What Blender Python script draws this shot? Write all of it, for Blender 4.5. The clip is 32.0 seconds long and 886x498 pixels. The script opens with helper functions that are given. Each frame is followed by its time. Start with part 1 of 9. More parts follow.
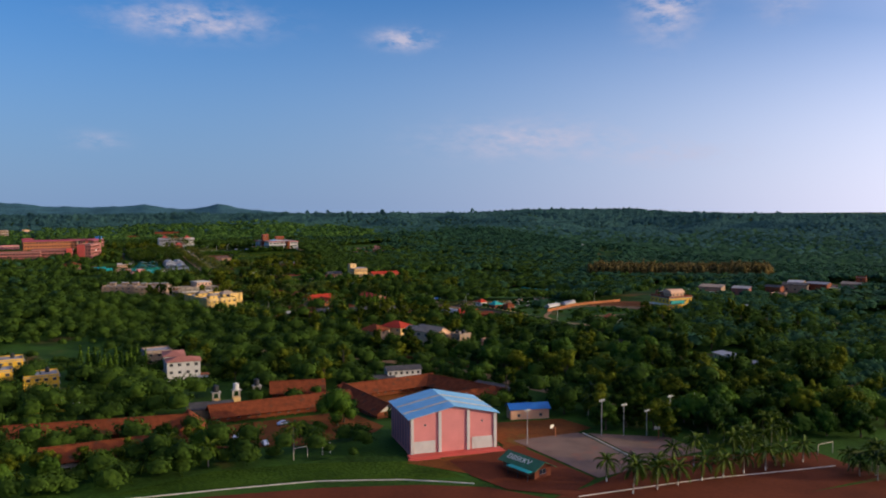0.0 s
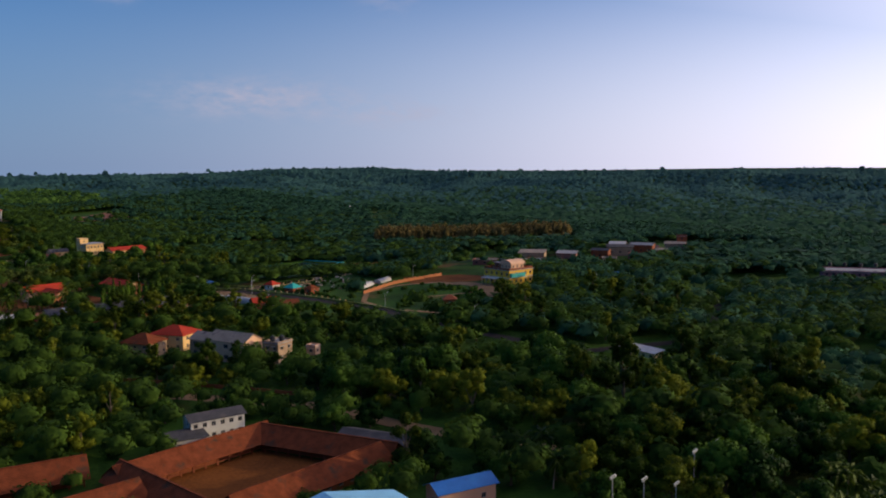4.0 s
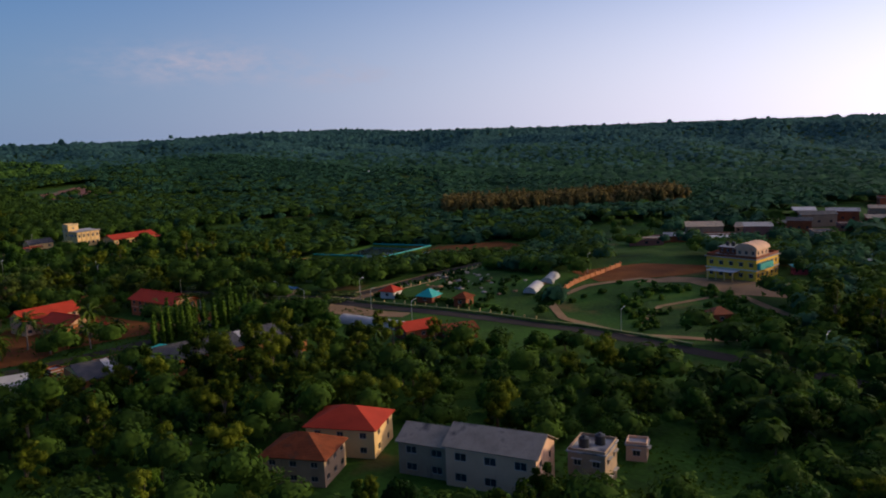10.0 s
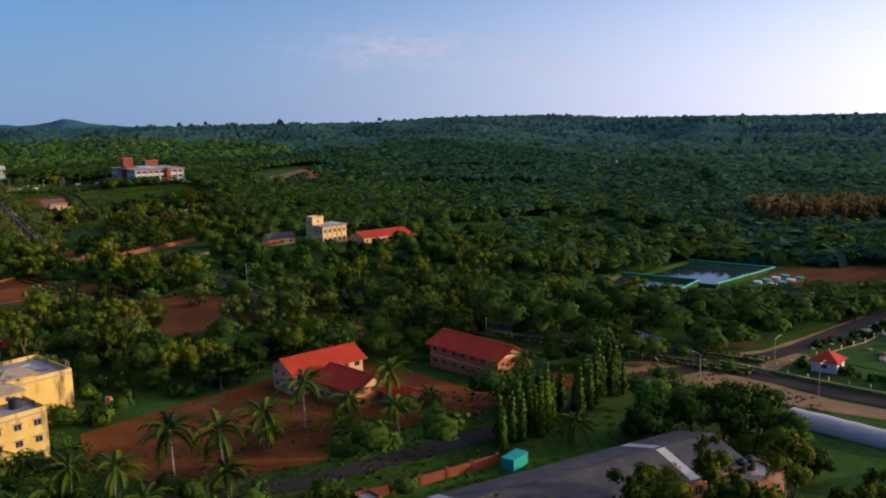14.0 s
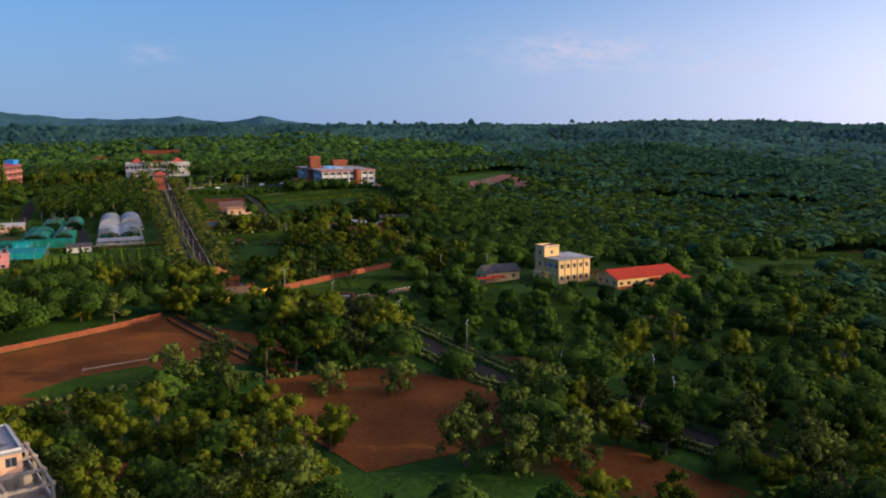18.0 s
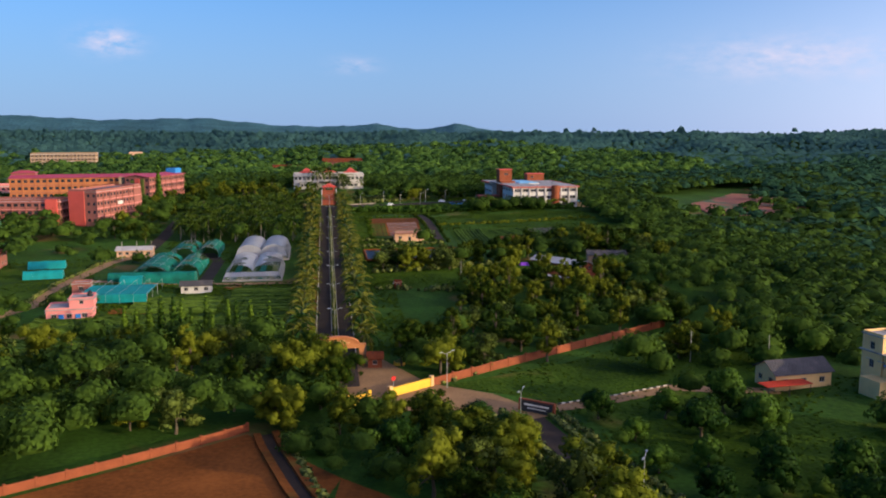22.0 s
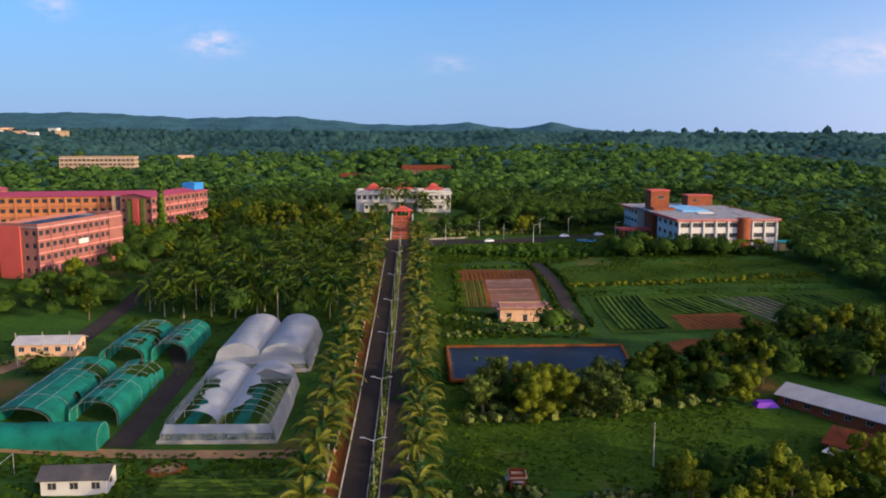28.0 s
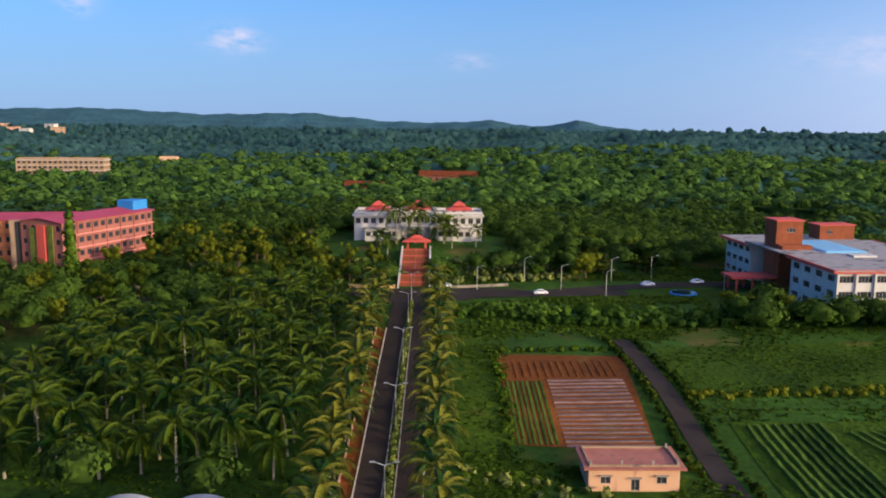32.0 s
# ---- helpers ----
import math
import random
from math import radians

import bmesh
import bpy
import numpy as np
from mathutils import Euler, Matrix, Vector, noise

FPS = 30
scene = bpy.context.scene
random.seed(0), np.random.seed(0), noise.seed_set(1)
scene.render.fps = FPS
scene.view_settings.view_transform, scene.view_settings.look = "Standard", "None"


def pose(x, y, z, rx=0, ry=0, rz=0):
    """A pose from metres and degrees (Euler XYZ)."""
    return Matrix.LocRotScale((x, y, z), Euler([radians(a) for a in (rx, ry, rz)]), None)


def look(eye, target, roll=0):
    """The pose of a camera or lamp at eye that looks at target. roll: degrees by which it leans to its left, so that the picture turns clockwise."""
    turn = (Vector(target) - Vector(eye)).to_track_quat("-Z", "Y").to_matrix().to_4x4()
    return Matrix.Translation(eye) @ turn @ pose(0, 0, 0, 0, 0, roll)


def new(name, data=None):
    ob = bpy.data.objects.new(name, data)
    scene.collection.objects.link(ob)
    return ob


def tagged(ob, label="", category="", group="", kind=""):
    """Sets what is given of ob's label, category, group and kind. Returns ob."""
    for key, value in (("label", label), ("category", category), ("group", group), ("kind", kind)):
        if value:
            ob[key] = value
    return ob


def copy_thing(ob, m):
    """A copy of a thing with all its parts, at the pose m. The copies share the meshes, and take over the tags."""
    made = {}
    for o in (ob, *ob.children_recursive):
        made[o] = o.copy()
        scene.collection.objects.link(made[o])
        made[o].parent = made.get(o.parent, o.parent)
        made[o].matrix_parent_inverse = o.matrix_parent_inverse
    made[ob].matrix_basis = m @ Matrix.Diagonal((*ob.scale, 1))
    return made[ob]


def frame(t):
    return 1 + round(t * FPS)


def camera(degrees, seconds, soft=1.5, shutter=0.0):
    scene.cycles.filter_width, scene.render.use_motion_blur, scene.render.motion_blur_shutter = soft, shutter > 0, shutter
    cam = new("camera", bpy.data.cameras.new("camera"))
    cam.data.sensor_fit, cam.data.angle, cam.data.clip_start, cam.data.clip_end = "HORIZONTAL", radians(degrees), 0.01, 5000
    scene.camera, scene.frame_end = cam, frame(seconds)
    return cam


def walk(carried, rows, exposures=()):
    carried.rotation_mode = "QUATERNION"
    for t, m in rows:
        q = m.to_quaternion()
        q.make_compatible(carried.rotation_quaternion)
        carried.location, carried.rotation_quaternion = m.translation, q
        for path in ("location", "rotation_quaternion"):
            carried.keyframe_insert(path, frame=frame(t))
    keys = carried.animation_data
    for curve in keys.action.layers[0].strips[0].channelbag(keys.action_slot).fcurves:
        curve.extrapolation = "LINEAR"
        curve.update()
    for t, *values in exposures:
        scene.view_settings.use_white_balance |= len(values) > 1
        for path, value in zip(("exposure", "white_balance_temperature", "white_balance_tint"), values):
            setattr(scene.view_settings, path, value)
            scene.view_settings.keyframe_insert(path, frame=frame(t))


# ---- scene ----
cam = camera(55.5, 32.0, soft=1.95)
PATH = [
    (0, (-0.516, 0.76, 59.091), (0.303, 2.582, 58.981), -0.2),
    (0.5, (2.673, 17.875, 58.908), (3.551, 19.668, 58.788), -0.2),
    (1, (6.305, 34.616, 58.178), (7.251, 36.374, 58.051), -0.2),
    (1.5, (9.582, 50.683, 58.301), (10.601, 52.397, 58.143), -0.1),
    (2, (12.702, 66.03, 57.703), (13.783, 67.707, 57.556), -0.2),
    (2.5, (16.624, 82.277, 57.576), (17.776, 83.904, 57.412), -0.3),
    (3, (19.947, 98.529, 57.051), (21.164, 100.106, 56.874), -0.4),
    (3.5, (24.373, 115.573, 56.264), (25.66, 117.092, 56.074), -0.4),
    (4, (27.714, 131.865, 55.72), (29.054, 133.336, 55.512), -0.6),
    (4.5, (30.144, 148.397, 55.786), (31.544, 149.808, 55.569), -0.4),
    (6.5, (44.089, 215.998, 52.569), (45.691, 217.166, 52.307), -1.4),
    (7, (47.089, 228.93, 52.141), (48.713, 230.067, 51.876), -1.1),
    (7.5, (49.622, 243.084, 51.368), (51.22, 244.257, 51.096), -1.7),
    (8, (52.838, 257.13, 50.715), (54.407, 258.339, 50.435), -2.0),
    (8.5, (56.11, 271.282, 50.83), (57.639, 272.54, 50.548), -2.2),
    (9, (59.077, 285.735, 50.703), (60.559, 287.048, 50.417), -2.2),
    (9.5, (62.259, 300.951, 50.454), (63.703, 302.304, 50.16), -2.1),
    (10, (65.469, 316.378, 49.924), (66.878, 317.766, 49.624), -2.1),
    (10.5, (68.762, 331.555, 49.423), (70.127, 332.985, 49.121), -1.9),
    (11, (71.675, 346.633, 49.031), (72.998, 348.101, 48.725), -1.9),
    (11.5, (75.206, 362.734, 48.924), (76.49, 364.237, 48.622), -1.8),
    (12, (78.563, 378.28, 48.959), (79.814, 379.809, 48.645), -1.6),
    (12.5, (82.214, 393.957, 48.348), (83.423, 395.519, 48.034), -1.6),
    (13, (86.001, 409.742, 47.64), (87.161, 411.34, 47.323), -1.5),
    (13.5, (88.974, 425.278, 47.552), (90.075, 426.916, 47.228), -1.4),
    (14, (92.448, 440.308, 47.448), (93.518, 441.968, 47.129), -1.2),
    (14.5, (95.677, 455.357, 46.86), (96.7, 457.046, 46.542), -1.2),
    (15, (99.712, 471.435, 47.312), (100.689, 473.15, 46.989), -1.2),
    (15.5, (102.867, 486.23, 47.048), (103.802, 487.969, 46.73), -1.0),
    (17.5, (118.386, 544.854, 45.024), (119.144, 546.679, 44.713), -0.2),
    (18, (121.59, 559.239, 44.03), (122.293, 561.086, 43.722), -0.2),
    (18.5, (124.414, 573.119, 43.848), (125.057, 574.988, 43.542), -0.2),
    (19, (127.957, 587.624, 44.012), (128.555, 589.507, 43.706), -0.0),
    (19.5, (131.581, 602.068, 43.386), (132.131, 603.967, 43.083), -0.0),
    (20, (134.964, 616.999, 43.09), (135.452, 618.915, 42.791), 0.0),
    (20.5, (138.606, 632.271, 42.775), (139.033, 634.203, 42.479), 0.1),
    (21, (142.021, 646.785, 42.252), (142.418, 648.723, 41.961), 0.1),
    (21.5, (144.87, 660.901, 42.128), (145.205, 662.851, 41.832), 0.0),
    (22, (148.373, 675.233, 41.772), (148.644, 677.194, 41.484), -0.0),
    (22.5, (151.458, 688.878, 41.108), (151.679, 690.844, 40.82), 0.1),
    (23, (154.027, 702.58, 41.264), (154.193, 704.552, 40.975), -0.2),
    (23.5, (155.475, 716.929, 41.801), (155.625, 718.902, 41.509), -0.2),
    (24, (154.836, 731.075, 41.674), (154.96, 733.05, 41.383), -0.1),
    (24.5, (154.453, 745.228, 41.785), (154.568, 747.203, 41.494), 0.1),
    (25, (154.693, 760.556, 41.484), (154.788, 762.531, 41.179), 0.3),
    (25.5, (155.483, 775.955, 41.951), (155.57, 777.932, 41.663), 0.2),
    (27.5, (157.001, 835.481, 41.874), (157.063, 837.459, 41.584), 0.2),
    (28, (157.427, 850.262, 42.377), (157.487, 852.239, 42.086), 0.1),
    (28.5, (157.728, 864.98, 42.351), (157.787, 866.958, 42.06), 0.1),
    (29, (157.907, 879.862, 42.466), (157.958, 881.841, 42.176), 0.2),
    (29.5, (158.055, 894.316, 42.981), (158.091, 896.293, 42.686), 0.2),
    (30, (158.036, 909.231, 42.838), (158.078, 911.209, 42.543), 0.2),
    (30.5, (158.131, 924.004, 43.722), (158.175, 925.98, 43.418), 0.1),
    (31, (157.679, 938.319, 43.382), (157.701, 940.296, 43.082), 0.2),
    (31.5, (157.462, 952.951, 43.633), (157.485, 954.928, 43.331), 0.2),
    (32, (157.443, 967.439, 42.639), (157.457, 969.417, 42.342), 0.4),
]
EXPOSURES = [(0.0, -0.14), (4.0, -0.4), (7.0, -0.58), (9.0, -0.56), (11.0, -0.33), (13.0, -0.1), (15.0, -0.04), (18.0, 0.1), (20.0, 0.31), (23.0, 0.33), (25.0, 0.38), (32.0, 0.37)]
walk(cam, [(t, look(eye, target, roll)) for t, eye, target, roll in PATH], EXPOSURES)


# ---- world, sun, exposure ----
SUN_AZ, SUN_EL = 122.0, 12.0
world = bpy.data.worlds.new("sky")
scene.world = world
world.use_nodes = True
wn, wl = world.node_tree.nodes, world.node_tree.links
wn.clear()
w_out = wn.new("ShaderNodeOutputWorld")
w_bg = wn.new("ShaderNodeBackground")
w_sky = wn.new("ShaderNodeTexSky")
w_sky.sky_type = "NISHITA"
w_sky.sun_disc = False
w_sky.sun_elevation = radians(SUN_EL)
w_sky.sun_rotation = radians(SUN_AZ)
w_sky.altitude = 100.0
w_sky.air_density = 1.0
w_sky.dust_density = 0.5
w_sky.ozone_density = 5.0
w_bg.inputs["Strength"].default_value = 0.14
w_tint = wn.new("ShaderNodeMix")  # the violet cast of humid evening air
w_tint.data_type, w_tint.blend_type = "RGBA", "MULTIPLY"
w_tint.inputs["Factor"].default_value = 1.0
w_tint.inputs["B"].default_value = (0.46, 0.92, 1.25, 1.0)
wl.new(w_sky.outputs["Color"], w_tint.inputs["A"])
w_tc = wn.new("ShaderNodeTexCoord")
w_sep = wn.new("ShaderNodeSeparateXYZ")  # humid haze, thickest at the horizon and bright towards the sun
wl.new(w_tc.outputs["Generated"], w_sep.inputs[0])
w_h = wn.new("ShaderNodeMapRange")
w_h.interpolation_type = "SMOOTHERSTEP"
w_h.inputs["From Min"].default_value, w_h.inputs["From Max"].default_value = -0.05, 0.34
w_h.inputs["To Min"].default_value, w_h.inputs["To Max"].default_value = 0.85, 0.0
wl.new(w_sep.outputs["Z"], w_h.inputs["Value"])
w_dot = wn.new("ShaderNodeVectorMath")
w_dot.operation = "DOT_PRODUCT"
wl.new(w_tc.outputs["Generated"], w_dot.inputs[0])
_s = (math.sin(radians(SUN_AZ)) * math.cos(radians(SUN_EL)), math.cos(radians(SUN_AZ)) * math.cos(radians(SUN_EL)), math.sin(radians(SUN_EL)))
w_dot.inputs[1].default_value = _s
w_glow = wn.new("ShaderNodeMapRange")
w_glow.inputs["From Min"].default_value, w_glow.inputs["From Max"].default_value = -0.5, 0.88
w_glow.inputs["To Min"].default_value, w_glow.inputs["To Max"].default_value = 0.0, 1.0
wl.new(w_dot.outputs["Value"], w_glow.inputs["Value"])
w_hc = wn.new("ShaderNodeMix")
w_hc.data_type = "RGBA"
w_hc.inputs["A"].default_value = (1.85, 2.7, 4.6, 1.0)
w_hc.inputs["B"].default_value = (18.5, 16.2, 18.2, 1.0)
w_pow = wn.new("ShaderNodeMath")
w_pow.operation = "POWER"
w_pow.inputs[1].default_value = 2.3
wl.new(w_glow.outputs["Result"], w_pow.inputs[0])
wl.new(w_pow.outputs[0], w_hc.inputs["Factor"])
w_ha = wn.new("ShaderNodeMath")
w_ha.operation = "MAXIMUM"
wl.new(w_h.outputs["Result"], w_ha.inputs[0])
w_gm = wn.new("ShaderNodeMath")
w_gm.operation = "MULTIPLY"
w_gm.inputs[1].default_value = 0.8
wl.new(w_pow.outputs[0], w_gm.inputs[0])
wl.new(w_gm.outputs[0], w_ha.inputs[1])
w_mix = wn.new("ShaderNodeMix")
w_mix.data_type = "RGBA"
wl.new(w_ha.outputs[0], w_mix.inputs["Factor"])
wl.new(w_tint.outputs["Result"], w_mix.inputs["A"])
wl.new(w_hc.outputs["Result"], w_mix.inputs["B"])
# a few small clouds: bearing, height, half width, half height in degrees, thickness
CLOUDS = [(8.0, 11.6, 4.2, 0.9, 0.6), (21.6, 10.8, 1.7, 0.6, 0.7), (38.9, 12.8, 1.8, 1.9, 0.7), (46.0, 12.4, 1.6, 1.2, 0.25),
          (39.0, 3.2, 4.0, 0.8, 0.28), (30.0, 4.2, 5.5, 1.1, 0.45), (-13.3, 5.2, 1.5, 0.75, 0.6), (-22.5, 7.0, 1.0, 0.6, 0.4), (2.0, 4.0, 1.4, 0.5, 0.25)]


def sky_math(op, a, b=None, c=None):
    node = wn.new("ShaderNodeMath")
    node.operation = op
    for socket, v in zip(node.inputs, (a, b, c)):
        if isinstance(v, (int, float)):
            socket.default_value = v
        elif v is not None:
            wl.new(v, socket)
    return node.outputs[0]


w_noise = wn.new("ShaderNodeTexNoise")
w_noise.inputs["Scale"].default_value = 34.0
w_noise.inputs["Detail"].default_value = 6.0
w_noise.inputs["Roughness"].default_value = 0.6
w_map = wn.new("ShaderNodeMapping")
w_map.inputs["Scale"].default_value = (1.0, 1.0, 2.4)
wl.new(w_tc.outputs["Generated"], w_map.inputs["Vector"])
wl.new(w_map.outputs["Vector"], w_noise.inputs["Vector"])
w_az = sky_math("ARCTAN2", w_sep.outputs["X"], w_sep.outputs["Y"])
w_el = sky_math("ARCSINE", w_sep.outputs["Z"])
ragged = sky_math("MULTIPLY_ADD", w_noise.outputs["Fac"], 6.0, -3.2)
w_sum = 0.0
for c_az, c_el, c_w, c_h, c_k in CLOUDS:
    u = sky_math("DIVIDE", sky_math("SUBTRACT", w_az, radians(c_az)), radians(c_w))
    v = sky_math("DIVIDE", sky_math("SUBTRACT", w_el, radians(c_el)), radians(c_h))
    d2 = sky_math("MULTIPLY_ADD", u, u, sky_math("MULTIPLY", v, v))
    fade = sky_math("MULTIPLY", sky_math("EXPONENT", sky_math("MULTIPLY", d2, -1.0)), sky_math("ADD", ragged, 1.0))
    w_sum = sky_math("MULTIPLY_ADD", sky_math("MAXIMUM", fade, 0.0), c_k, w_sum)
w_cloud = wn.new("ShaderNodeMix")
w_cloud.data_type = "RGBA"
w_cloud.inputs["B"].default_value = (4.4, 4.2, 5.3, 1.0)
wl.new(sky_math("MINIMUM", w_sum, 0.85), w_cloud.inputs["Factor"])
wl.new(w_mix.outputs["Result"], w_cloud.inputs["A"])
wl.new(w_cloud.outputs["Result"], w_bg.inputs["Color"])
wl.new(w_bg.outputs["Background"], w_out.inputs["Surface"])

sun_data = bpy.data.lights.new("sun", "SUN")
sun_data.energy = 4.2
sun_data.angle = radians(0.8)
sun_data.color = (1.0, 0.8, 0.48)
sun = new("sun", sun_data)
_a, _e = radians(SUN_AZ), radians(SUN_EL)
SUN_DIR = Vector((math.sin(_a) * math.cos(_e), math.cos(_a) * math.cos(_e), math.sin(_e)))
sun.matrix_world = Matrix.Translation((400, 0, 400)) @ SUN_DIR.to_track_quat("Z", "Y").to_matrix().to_4x4()


# ---- materials ----
def mat(name, colour, rough=0.8, metal=0.0, vary=0.25, scale=0.5, fine=6.0, bump=0.3, bump_dist=0.05,
        tint=None, island=0.0, obj_random=0.0, alpha=1.0, spec=0.3, translucent=0.0, wave=None, stain=None):
    """A surface with variation at two scales, in metres; wave=(axis, per metre, strength) adds ribs or tile rows."""
    m = bpy.data.materials.new(name)
    m.use_nodes = True
    n, l = m.node_tree.nodes, m.node_tree.links
    n.clear()
    out = n.new("ShaderNodeOutputMaterial")
    b = n.new("ShaderNodeBsdfPrincipled")
    b.inputs["Roughness"].default_value = rough
    b.inputs["Metallic"].default_value = metal
    b.inputs["Specular IOR Level"].default_value = spec
    geo = n.new("ShaderNodeNewGeometry")
    tc = n.new("ShaderNodeTexCoord")
    big = n.new("ShaderNodeTexNoise")
    big.inputs["Scale"].default_value = scale
    big.inputs["Detail"].default_value = 4.0
    small = n.new("ShaderNodeTexNoise")
    small.inputs["Scale"].default_value = fine
    small.inputs["Detail"].default_value = 2.0
    l.new(geo.outputs["Position"], big.inputs["Vector"])
    l.new(geo.outputs["Position"], small.inputs["Vector"])
    c = Vector(colour[:3])
    lo = [max(0.0, v * (1 - vary)) for v in c]
    hi = [min(1.0, v * (1 + vary)) for v in c]
    if tint:
        hi = [v for v in tint]
    ramp = n.new("ShaderNodeValToRGB")
    ramp.color_ramp.elements[0].position, ramp.color_ramp.elements[1].position = 0.3, 0.7
    ramp.color_ramp.elements[0].color = (*lo, 1)
    ramp.color_ramp.elements[1].color = (*hi, 1)
    add = n.new("ShaderNodeMath")
    add.operation = "MULTIPLY_ADD"
    add.inputs[1].default_value = 0.35
    l.new(small.outputs["Fac"], add.inputs[0])
    sc = n.new("ShaderNodeMath")
    sc.operation = "MULTIPLY"
    sc.inputs[1].default_value = 0.65
    l.new(big.outputs["Fac"], sc.inputs[0])
    l.new(sc.outputs[0], add.inputs[2])
    fac = add.outputs[0]
    for amount, source in ((island, geo.outputs["Random Per Island"]), (obj_random, None)):
        if amount:
            if source is None:
                source = n.new("ShaderNodeObjectInfo").outputs["Random"]
            s = n.new("ShaderNodeMath")
            s.operation = "SUBTRACT"
            l.new(source, s.inputs[0])
            s.inputs[1].default_value = 0.5
            k = n.new("ShaderNodeMath")
            k.operation = "MULTIPLY_ADD"
            k.inputs[1].default_value = amount
            l.new(s.outputs[0], k.inputs[0])
            l.new(fac, k.inputs[2])
            fac = k.outputs[0]
    l.new(fac, ramp.inputs["Fac"])
    colour_out = ramp.outputs["Color"]
    if stain:
        sn = n.new("ShaderNodeTexNoise")
        sn.inputs["Scale"].default_value = stain[1]
        sn.inputs["Detail"].default_value = 5.0
        mp = n.new("ShaderNodeMapping")
        mp.inputs["Scale"].default_value = (1.0, 1.0, stain[3] if len(stain) > 3 else 0.3)
        l.new(geo.outputs["Position"], mp.inputs["Vector"])
        l.new(mp.outputs[0], sn.inputs["Vector"])
        sr = n.new("ShaderNodeValToRGB")
        sr.color_ramp.elements[0].position, sr.color_ramp.elements[1].position = stain[2], min(1.0, stain[2] + 0.14)
        l.new(sn.outputs["Fac"], sr.inputs["Fac"])
        mx = n.new("ShaderNodeMix")
        mx.data_type = "RGBA"
        mx.inputs["B"].default_value = (*stain[0], 1)
        l.new(sr.outputs["Color"], mx.inputs["Factor"])
        l.new(colour_out, mx.inputs["A"])
        colour_out = mx.outputs["Result"]
    l.new(colour_out, b.inputs["Base Color"])
    height = small.outputs["Fac"]
    if wave:
        wv = n.new("ShaderNodeTexWave")
        wv.bands_direction = wave[0]
        wv.inputs["Scale"].default_value = wave[1] / 3.1831
        wv.inputs["Distortion"].default_value = 0.3
        l.new(tc.outputs["Object"], wv.inputs["Vector"])
        height = wv.outputs["Fac"]
        bump, bump_dist = wave[2], 0.06
    if bump:
        bp = n.new("ShaderNodeBump")
        bp.inputs["Strength"].default_value = bump
        bp.inputs["Distance"].default_value = bump_dist
        l.new(height, bp.inputs["Height"])
        l.new(bp.outputs["Normal"], b.inputs["Normal"])
    surface = b.outputs["BSDF"]
    if translucent:
        tr = n.new("ShaderNodeBsdfTranslucent")
        l.new(colour_out, tr.inputs["Color"])
        ms = n.new("ShaderNodeMixShader")
        ms.inputs[0].default_value = translucent
        l.new(surface, ms.inputs[1])
        l.new(tr.outputs[0], ms.inputs[2])
        surface = ms.outputs[0]
    if alpha < 1.0:
        tp = n.new("ShaderNodeBsdfTransparent")
        ms = n.new("ShaderNodeMixShader")
        ms.inputs[0].default_value = alpha
        l.new(tp.outputs[0], ms.inputs[1])
        l.new(surface, ms.inputs[2])
        surface = ms.outputs[0]
    l.new(surface, out.inputs["Surface"])
    return m


